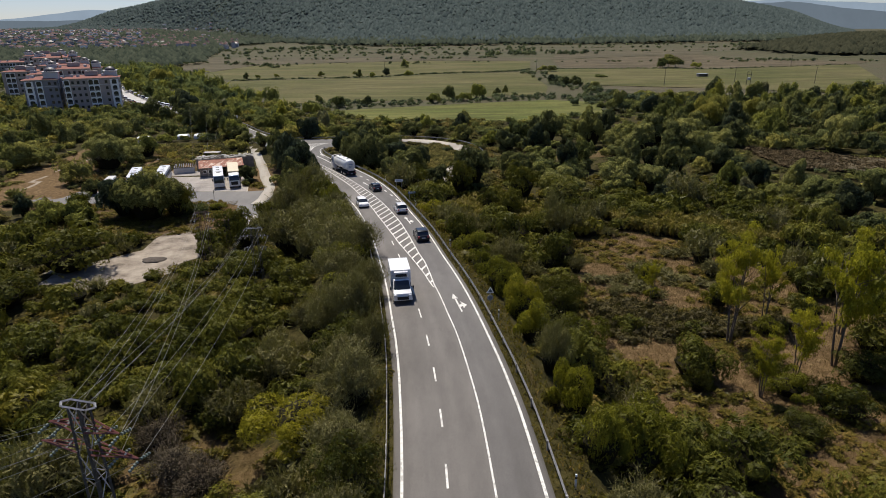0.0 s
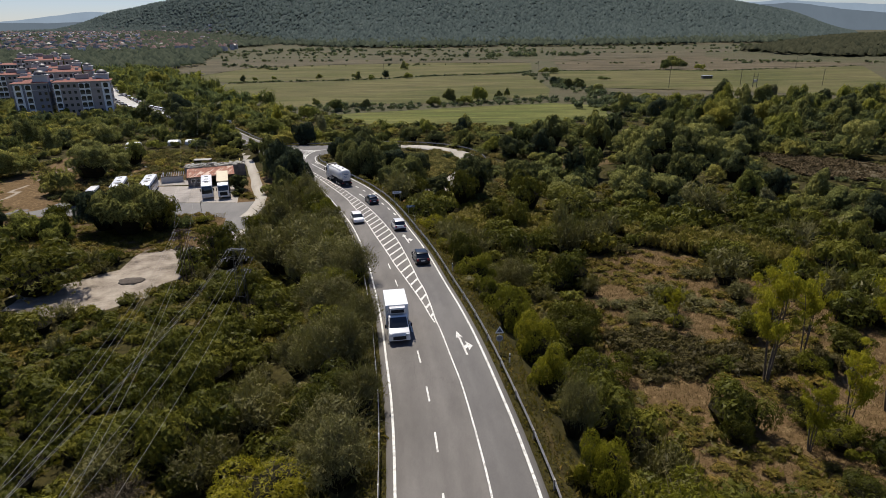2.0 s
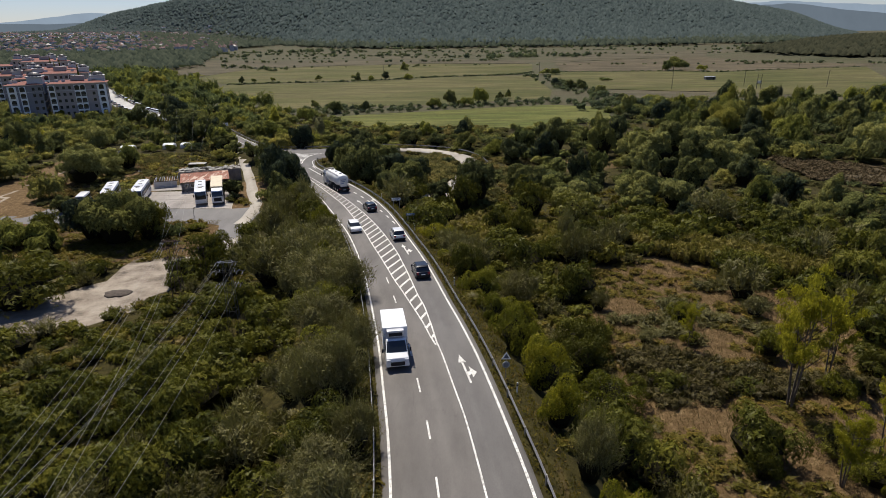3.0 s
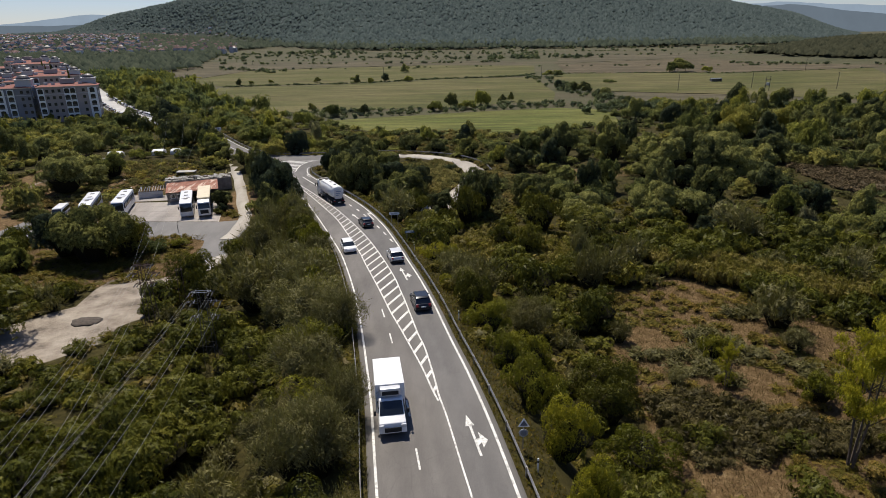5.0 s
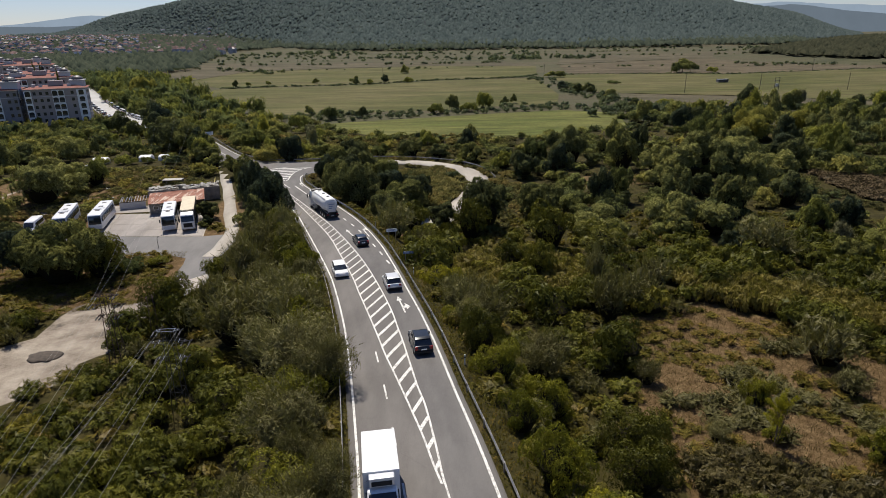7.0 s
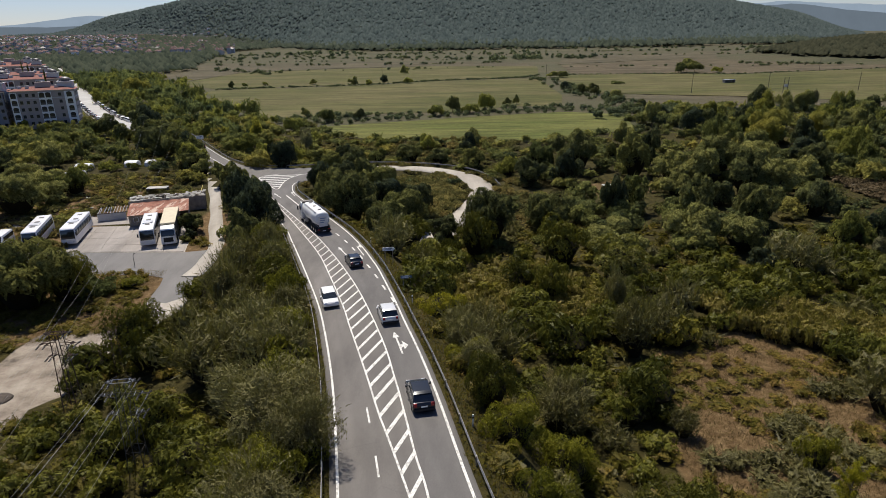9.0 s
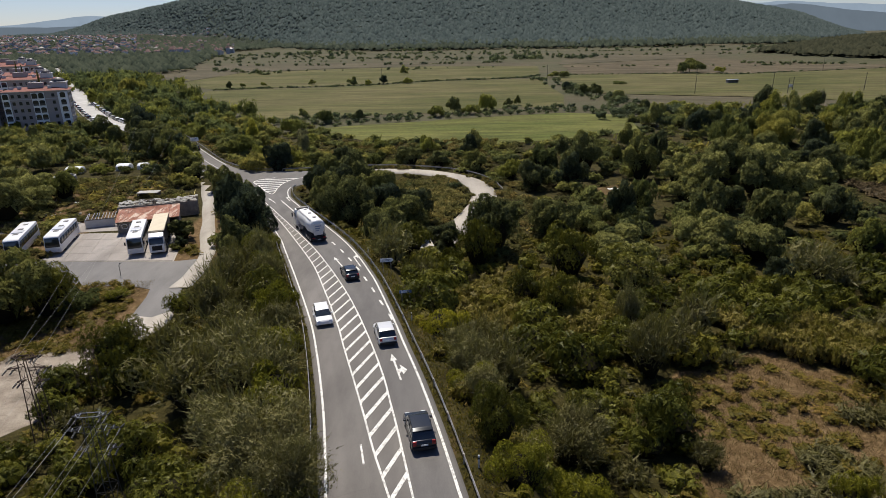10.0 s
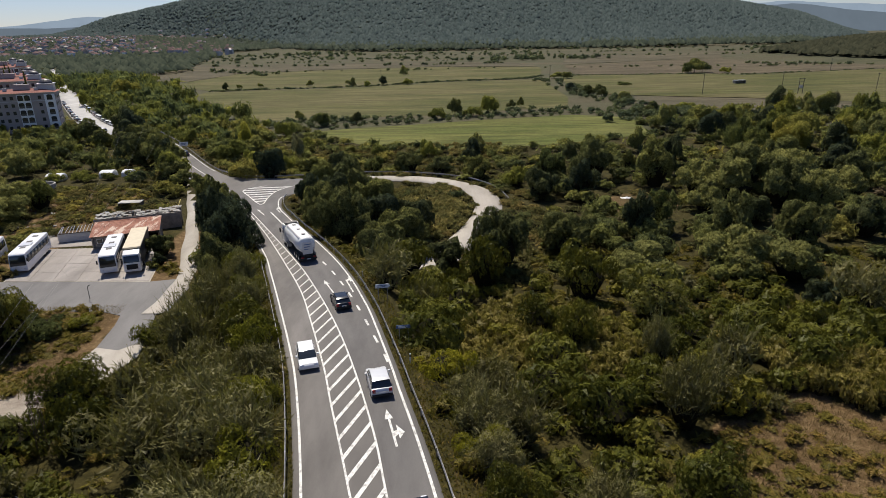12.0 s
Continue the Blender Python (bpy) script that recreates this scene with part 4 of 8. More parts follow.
FIELDS = {
    "field_1": ([(-52, 286), (-45, 284), (-24, 259), (10, 243), (50, 254), (78, 268), (84, 300), (84, 312), (63, 323), (23, 313), (-5, 303), (-29, 296)], GREEN_FIELD, "bright green field bordered by scrub"),
    "field_2": ([(-149, 472), (-149, 455), (-112, 382), (-91, 354), (-75, 325), (-61, 322), (-37, 328), (-3, 330), (24, 332), (40, 350), (66, 345), (78, 400), (82, 460), (88, 535), (42, 530), (1, 521), (-24, 505), (-64, 488), (-112, 483)], PALE_FIELD, "mown yellow-green field"),
    "field_3": ([(-204, 540), (-150, 484), (-112, 493), (-64, 498), (-24, 515), (1, 531), (42, 540), (75, 551), (96, 580), (117, 706), (2, 742), (-35, 730), (-100, 720), (-187, 680)], PALE_FIELD, "broad mown field on the plain"),
    "field_4": ([(101, 402), (99, 340), (116, 326), (137, 316), (164, 318), (197, 303), (235, 320), (224, 336), (191, 360), (167, 373), (140, 384)], DRY_FIELD, "dry olive-brown field"),
    "field_5": ([(125, 580), (164, 570), (210, 566), (250, 550), (305, 563), (420, 595), (520, 700), (472, 845), (297, 800), (145, 720)], BROWN_FIELD, "broad dry stubble field"),
    "field_6": ([(97.8, 184), (108, 180), (121, 168), (135, 160), (126, 146), (112, 149), (95, 156), (96.5, 172)], BROWN_FIELD, "brown field of withered stalks"),
    "field_7": ([(101, 408), (140, 388), (167, 377), (191, 364), (224, 340), (300, 400), (407, 583), (305, 554), (250, 539), (210, 557), (164, 561), (117, 566), (100, 540), (95, 450)], PALE_FIELD, "mown yellow-green field"),
    "field_8": ([(-386, 865), (-374, 809), (-204, 545), (-187, 690), (-100, 730), (-35, 740), (2, 752), (117, 716), (101, 818), (-12, 858), (-98, 870), (-191, 874)], DRY_FIELD, "dry olive-brown field farther out"),
    "field_9": ([(145, 735), (297, 815), (472, 860), (515, 1083), (387, 1001), (204, 964)], DRY_FIELD, "dry olive-brown field before the hill"),
}


def make_fields():
    for name, (poly, mat, words) in FIELDS.items():
        bm = bmesh.new()
        f = bm.faces.new([bm.verts.new((x, y, 0)) for x, y in poly])
        bmesh.ops.triangulate(bm, faces=[f])
        for _ in range(3):
            bmesh.ops.subdivide_edges(bm, edges=bm.edges[:], cuts=1, use_grid_fill=True)
        for v in bm.verts:
            v.co.z = PLAIN + 0.1 + 0.03 * list(FIELDS).index(name) + (0.4 if name == "field_6" else 0)
        if bm.faces and sum(f.normal.z for f in bm.faces) < 0:
            bmesh.ops.reverse_faces(bm, faces=bm.faces[:])
        tagged(part(name, bm, mat), words, "field", kind="structure")


make_fields()


def in_fields(x, y):
    hit = np.zeros(np.shape(x), bool)
    for poly, *_ in FIELDS.values():
        hit |= in_poly(np.asarray(x), np.asarray(y), poly)
    return hit


def sites(n, x0, x1, y0, y1, keep):
    """Jittered places in a rectangle for which keep(x, y) holds."""
    step = math.sqrt((x1 - x0) * (y1 - y0) / n)
    gx, gy = np.meshgrid(np.arange(x0, x1, step), np.arange(y0, y1, step))
    x = (gx + rng.uniform(-0.45, 0.45, gx.shape) * step).ravel()
    y = (gy + rng.uniform(-0.45, 0.45, gx.shape) * step).ravel()
    k = keep(x, y)
    return x[k], y[k]


# larger trees scattered through the scrub
def scatter_trees():
    def keep(x, y):
        ok = free_of_roads(x, y, 3) & ~in_fields(x, y) & ~((x > -16) & (x < 27) & (y > 140) & (y < 207)) & ~((x > -56) & (x < -34) & (y > 70) & (y < 112)) & ~in_poly(x, y, REEDS) & ~in_poly(x, y, MEADOW) & ~in_poly(x, y, YARD_DRY)
        return ok & (np.abs(x) < 30 + 0.80 * (y + 25)) & (y < 278 + 0.35 * np.maximum(-x - 80, 0) + 0.4 * np.maximum(x - 70, 0))
    x, y = sites(760, -260, 250, 72, 345, keep)
    far = (y > 100) | (np.abs(x + 75) < 40)
    x, y = x[far], y[far]
    for a, b in zip(x, y):
        if min(math.hypot(a - p, b - q) - r for p, q, r in TREES) < 1.8 or len(TREES) > 480:
            continue
        before_field = -50 < a < 85 and b > 206
        if in_poly(a, b, LOW_LAND) or (in_poly(a, b, WASTE) and random.random() < 0.75) or (before_field and random.random() < 0.6):
            continue
        u = random.random()
        kind = "dark" if u < 0.42 else "green" if u < 0.76 else "silver" if u < 0.9 else "yellow" if u < 0.96 else "willow"
        if a < -55 and b > 195:
            kind = random.choice(("green", "green", "silver", "yellow", "dark", "green"))
        big = (0.62 if a < -60 and b > 225 else 1.0 if b > 130 else 0.75) * (0.72 if before_field else 1.2 if a > 15 and b > 165 else 1.0)
        plant(kind, a, b, random.uniform(6.5, 11.5) * big, random.uniform(5.5, 9.5) * big, "trees of the thicket")


for y in range(246, 284, 6):
    plant("dark", float(edge_l(y)) - 2.5 - random.uniform(0, 3), y, random.uniform(8, 11), random.uniform(9, 12), "trees hiding the road")
for y in (207, 213, 220, 227, 234, 241):
    plant(random.choice(("dark", "green")), float(edge_l(y)) - 2.2 - random.uniform(0, 1), y, random.uniform(7, 9), random.uniform(7, 8.5), "bushes beside the far road")
for x, y in ((-24, 214), (-32, 216), (-15, 216), (-40, 217), (-6, 213), (2, 211), (-50, 224), (12, 206), (20, 196), (24, 184)):
    plant(random.choice(("dark", "green", "dark")), x, y, random.uniform(5, 8.5), random.uniform(6, 9), "trees behind the junction")
for x, y, h, w in ((-77, 226, 10, 11), (-84, 231, 10, 11), (-70, 219, 8, 9), (-64, 205, 6, 8), (-59.5, 197, 4.6, 6), (-67, 209, 6.5, 8), (-90, 238, 10, 12)):
    plant("dark", x, y, h, w, "bushes beside the far road")
scatter_trees()

BUSH = {}


def bush_model(kind, variant, level, solid):
    key = (kind, variant, level, solid)
    if key not in BUSH:
        n = (2300, 1150, 570, 270, 120, 50)[level]
        shape = lobes(500 + variant, kind)
        if solid:
            form = np.concatenate([shape[:(9, 7, 5, 3, 1, 1)[level]] * np.array((1, 1, 1, 1.2, 1.2, 1.2)), shape[-1:]])
            BUSH[key] = joined(mass(700 + variant, form, 0.92, 0.2), cloud(900 + variant + 10 * level, n // 2, shape, 0.9, 1.3, 0.42, 0.7, 0.13), np.zeros((0, 3)))
        elif kind == "feather" and level < 4:
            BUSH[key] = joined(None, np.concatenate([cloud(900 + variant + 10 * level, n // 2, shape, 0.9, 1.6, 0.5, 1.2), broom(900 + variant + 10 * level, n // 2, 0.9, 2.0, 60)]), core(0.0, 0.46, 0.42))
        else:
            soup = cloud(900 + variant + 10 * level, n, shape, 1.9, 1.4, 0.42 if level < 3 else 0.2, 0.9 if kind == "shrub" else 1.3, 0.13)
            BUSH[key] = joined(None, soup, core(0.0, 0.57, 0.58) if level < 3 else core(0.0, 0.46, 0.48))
    return BUSH[key]


def thicket(name, x, y, height, width, tint, leaf, words, kind="shrub", fine=1.0, cat="undergrowth", solid=False):
    """Many shrubs as one object."""
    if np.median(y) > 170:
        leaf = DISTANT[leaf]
    vs, fs, ts, cs, total = [], [], [], [], 0
    zs = ground_z(x, y)
    for k in range(len(x)):
        d = math.hypot(reach(x[k], y[k]), 30)
        s = (0.0029 * d + 0.084) / fine
        need = 4.5 * (width[k] / 2) * (width[k] / 2 * 0.5 + height[k] * 0.5) * 0.9 / (0.84 * s * s)
        level = 0 if need > 1900 else 1 if need > 950 else 2 if need > 450 else 3 if need > 200 else 4 if need > 85 else 5
        v, f, flag = bush_model(kind, k % 5, level, solid)
        a = rng.uniform(0, 6.28)
        c, q, w = math.cos(a), math.sin(a), width[k] / 2
        vs.append(np.stack([x[k] + w * (c * v[:, 0] - q * v[:, 1]), y[k] + w * (q * v[:, 0] + c * v[:, 1]), zs[k] - 0.1 + height[k] * v[:, 2]], -1))
        fs.append(f + total)
        cs.append(flag)
        ts.append(np.full(len(v), min(max(tint[k], 0.02), 0.97)))
        total += len(v)
    ob = raw(name, np.concatenate(vs), np.concatenate(fs), leaf, tint=np.concatenate(ts), extra={"own": np.ones(total)}, inner=np.concatenate(cs), smooth=True)
    return tagged(ob, words, cat, kind="stuff")


def scrub():
    def wide(x, y):
        return (np.abs(x) < 34 + 0.80 * (y + 28)) & (y < 292 + 0.4 * np.maximum(-x - 40, 0) + 0.4 * np.maximum(x - 70, 0))

    def open_land(x, y):
        return in_poly(x, y, MEADOW) | in_poly(x, y, YARD_DRY) | in_poly(x, y, REEDS) | in_poly(x, y, WEEDS) | in_poly(x, y, INLOOP) | in_poly(x, y, BARE_PATCH) | in_poly(x, y, CLEARING)

    def keep(x, y):
        return wide(x, y) & free_of_roads(x, y, 0.9) & ~in_fields(x, y) & (~open_land(x, y) | (rng.random(np.shape(x)) < 0.10))
    x, y = sites(1500, -75, 75, 8, 135, keep)
    big = np.array([t for t in TREES if t[2] > 1.9])
    near = (np.hypot(x[:, None] - big[:, 0], y[:, None] - big[:, 1]) / big[:, 2]).min(1)
    x, y, near = x[near > 0.8], y[near > 0.8], near[near > 0.8]
    n = len(x)
    h = (2.2 + 5.2 * rng.random(n) ** 1.5) * (0.9 + 0.3 * lumps(x, y, 14, 2))
    h = np.where((x > -50) & (x < -30) & (y > 68) & (y < 98), np.minimum(h, 2.3), h)
    h = np.where(near < 1.35, np.minimum(h, 2.2), h)
    olive = rng.random(n) < np.where(x > 25, 0.12, 0.17) + 0.25 * lumps(x, y, 17, 9)
    w = h * rng.uniform(0.85, 1.2, n) + 1.8
    tint = np.where(x > 25, 0.18, 0.19) + 0.2 * lumps(x, y, 11, 4) + rng.normal(0, 0.17, n)
    a = ~olive
    thicket("scrub", x[a], y[a], h[a], w[a], tint[a], L_SCRUB, "dense green scrub thicket covering the ground")
    a = olive
    thicket("willow_scrub", x[a], y[a], h[a] * 1.15, w[a], rng.random(a.sum()), L_OLIVE, "grey-olive feathery bushes mixed into the scrub", "feather")
    x, y = sites(2500, -290, 250, 100, 360, lambda x, y: keep(x, y) & ((np.abs(x) > 75) | (y > 135)))
    n = len(x)
    h = (2.8 + 5.4 * rng.random(n) ** 1.5) * (0.85 + 0.35 * lumps(x, y, 22, 2))
    h = np.where((x > -16) & (x < 26) & (y > 140) & (y < 206), np.minimum(h, 2.2), h)
    h = np.where((x > -50) & (x < 85) & (y > 206), np.minimum(h, 3.0), h)
    h = np.where(in_poly(x, y, LOW_LAND) | in_poly(x, y, WASTE), np.minimum(h, 1.7), h)
    thicket("scrub", x, y, h, h * rng.uniform(0.9, 1.25, n) + 2.9, np.where(x > 25, 0.26, np.where(x < -55, 0.44, 0.36)) + 0.2 * in_poly(x, y, WASTE) + 0.18 * lumps(x, y, 23, 4) + rng.normal(0, 0.18, n), L_SCRUB, "dense green scrub thicket farther out", fine=0.8, solid=True)
    # low weeds that close the gaps between the bushes
    x, y = sites(3200, -72, 78, 10, 150, lambda x, y: wide(x, y) & free_of_roads(x, y, -0.2) & ~in_poly(x, y, REEDS) & ~in_poly(x, y, MEADOW) & (rng.random(np.shape(x)) < 0.66))
    n = len(x)
    h = rng.uniform(0.5, 1.4, n)
    dry = in_poly(x, y, MEADOW) | in_poly(x, y, YARD_DRY)
    thicket("weeds", x, y, h * np.where(dry, 0.75, 1), rng.uniform(2.0, 3.6, n), np.where(dry, 0.46, np.where(x > 25, 0.14, 0.26)) + 0.22 * lumps(x, y, 8, 1) + rng.uniform(-0.2, 0.2, n), L_WEED, "low rank weeds and brambles", fine=0.5)
    x, y = sites(1500, 16, 62, 26, 110, lambda x, y: in_poly(x, y, MEADOW) & (lumps(x, y, 7, 6) + 0.5 * lumps(x, y, 2.6, 3) > -0.05))
    n = len(x)
    thicket("meadow_weeds", x, y, rng.uniform(0.35, 1.0, n), rng.uniform(1.4, 2.8, n), 0.42 + 0.3 * lumps(x, y, 8, 1) + rng.uniform(-0.25, 0.25, n), L_WEED, "withering weeds in the dry meadow", "feather", fine=0.8)
    x, y = sites(210, 22, 46, 65, 76, lambda x, y: in_poly(x, y, MEADOW) & (y < 75.0 - 0.35 * (x - 26) + lumps(x, y, 5)) & (y > 66.5 + lumps(x, y, 4, 3)))
    n = len(x)
    thicket("low_scrub", x, y, rng.uniform(0.9, 2.4, n), rng.uniform(2.0, 3.8, n), rng.random(n), L_HEATH, "low dark olive scrub at the meadow's edge")
    x, y = sites(620, -84, -43, 104, 133, lambda x, y: in_poly(x, y, YARD_DRY) & (x < -43 - 0.1 * (y - 120)) & (lumps(x, y, 6, 2) > -0.5))
    n = len(x)
    thicket("meadow_weeds", x, y, rng.uniform(0.3, 0.9, n), rng.uniform(1.3, 2.4, n), 0.45 + 0.3 * lumps(x, y, 8, 1) + rng.uniform(-0.25, 0.25, n), L_WEED, "withering weeds on the waste ground before the yard", "feather", fine=0.8)
    x, y = sites(150, 21, 46, 70, 96, lambda x, y: in_poly(x, y, MEADOW) & (lumps(x, y, 5, 8) > 0.28))
    n = len(x)
    thicket("low_scrub", x, y, rng.uniform(0.8, 1.9, n), rng.uniform(2.4, 4.2, n), rng.random(n) * 0.6, L_OLIVE, "low grey-olive scrub spreading over the meadow", "feather")
    x, y = sites(3000, -290, 250, 100, 360, lambda x, y: wide(x, y) & free_of_roads(x, y, -0.2) & ~in_fields(x, y) & ((np.abs(x) > 72) | (y > 150)))
    n = len(x)
    thicket("weeds", x, y, rng.uniform(0.6, 2.0, n), rng.uniform(3.6, 6.0, n), np.where(x > 20, 0.12, 0.25) + 0.22 * lumps(x, y, 12, 1) + rng.normal(0, 0.15, n), L_WEED, "low rank weeds between farther bushes", fine=0.5)
    # banks round the junction and the waste ground behind the yard
    x, y = sites(1900, -90, 24, 138, 256, lambda x, y: free_of_roads(x, y, -0.9) & (gap(x, y, SERVICE)[0] > 3.6))
    n = len(x)
    thicket("weeds", x, y, rng.uniform(0.5, 1.5, n), rng.uniform(2.0, 3.4, n), 0.34 + 0.3 * lumps(x, y, 9, 1) + rng.normal(0, 0.15, n), L_WEED, "weeds on the banks round the junction", fine=0.5)
    for name, poly, m, h0, h1, leaf, words in (
        ("reeds", REEDS, 560, 2.2, 3.1, L_REED, "stand of tall yellowing reeds"),
        ("tall_weeds", WEEDS, 330, 1.2, 2.4, L_REED, "rank yellow-brown tall weeds"),
        ("loop_weeds", INLOOP, 260, 1.0, 2.0, L_REED, "yellowing weeds inside the road loop"),
        ("withered_stalks", FIELDS["field_6"][0], 900, 0.9, 1.4, L_BROWN, "rows of withered brown stalks"),
    ):
        px, py = [p[0] for p in poly], [p[1] for p in poly]
        x, y = sites(m, min(px), max(px), min(py), max(py), lambda x, y: in_poly(x, y, poly) & free_of_roads(x, y, -0.5))
        n = len(x)
        thicket(name, x, y, rng.uniform(h0, h1, n), rng.uniform(2.0, 3.2, n), rng.random(n), leaf, words, "feather")




def verge():
    """Bushes leaning over the guard rails, and grass along the road's edges."""
    for y in np.arange(14, 134, 5.2):
        if 77 < y < 90 or 66 < y < 76:
            continue
        w = random.uniform(5.5, 8)
        plant(random.choice(("willow", "green", "willow", "green", "dark")), float(edge_l(y)) - 1.3 - w * 0.38, y + random.uniform(-1.5, 1.5), random.uniform(4.2, 6.6), w, "bushes along the guard rail")
    for y in np.arange(20, 108, 6.5):
        w = random.uniform(4, 6.5)
        plant(random.choice(("willow", "green", "yellow", "dark", "green")), float(edge_r(y)) + 2.6 + w * 0.40, y + random.uniform(-2, 2), random.uniform(4.0, 6.6), w, "bushes along the guard rail")
    n = 15000
    y = rng.uniform(10, 165, n)
    left = rng.random(n) < 0.45
    x = np.where(left, edge_l(y) - 0.55 - 1.9 * rng.random(n), edge_r(np.minimum(y, 160)) + 0.6 + 2.6 * rng.random(n))
    z = ground_z(x, y)
    a, h = rng.uniform(0, 6.28, n), rng.uniform(0.12, 0.4, n)
    w = rng.uniform(0.05, 0.14, n)
    p = np.stack([x, y, z - 0.02], -1)
    side = np.stack([np.cos(a) * w, np.sin(a) * w, 0 * a], -1)
    tip = p + np.stack([rng.normal(0, 0.12, n), rng.normal(0, 0.12, n), h], -1)
    v = np.stack([p - side, p + side, tip], 1).reshape(-1, 3)
    tagged(raw("verge_grass", v, np.arange(len(v)).reshape(-1, 3), L_WEED, tint=np.repeat(np.where(left, 0.25, 0.55) + rng.uniform(-0.15, 0.2, n), 3), extra={"own": np.ones(3 * n)}), "short grass along the guard rails", "grass", kind="stuff")


def dry_grass():
    n = 85000
    x, y = rng.uniform(18, 62, n), rng.uniform(26, 110, n)
    k = in_poly(x, y, MEADOW)
    x2, y2 = rng.uniform(-84, -40, n // 2), rng.uniform(104, 133, n // 2)
    k2 = in_poly(x2, y2, YARD_DRY) & (x2 < -43)
    x3, y3 = rng.uniform(-28, -13, 3000), rng.uniform(38, 51, 3000)
    k3 = in_poly(x3, y3, CLEARING)
    x2, y2, k2 = np.concatenate([x2, x3]), np.concatenate([y2, y3]), np.concatenate([k2, k3])
    x, y = np.concatenate([x[k], x2[k2]]), np.concatenate([y[k], y2[k2]])
    n = len(x)
    z, a, h, w = ground_z(x, y), rng.uniform(0, 6.28, n), np.where(x < 0, 0.6, 1.0) * rng.uniform(0.2, 0.7, n), rng.uniform(0.012, 0.034, n)
    p = np.stack([x, y, z - 0.02], -1)
    side = np.stack([np.cos(a) * w, np.sin(a) * w, 0 * a], -1)
    tip = p + np.stack([rng.normal(0, 0.35, n), rng.normal(0, 0.35, n), h], -1)
    v = np.stack([p - side, p + side, tip], 1).reshape(-1, 3)
    tagged(raw("dry_grass", v, np.arange(len(v)).reshape(-1, 3), L_DRY, tint=np.repeat(np.clip(0.4 + 0.3 * lumps(x, y, 6) + rng.uniform(-0.2, 0.2, n), 0.02, 0.97), 3), extra={"own": np.ones(3 * n)}), "dry straw-coloured grass", "grass", kind="stuff")


verge()
scrub()
dry_grass()


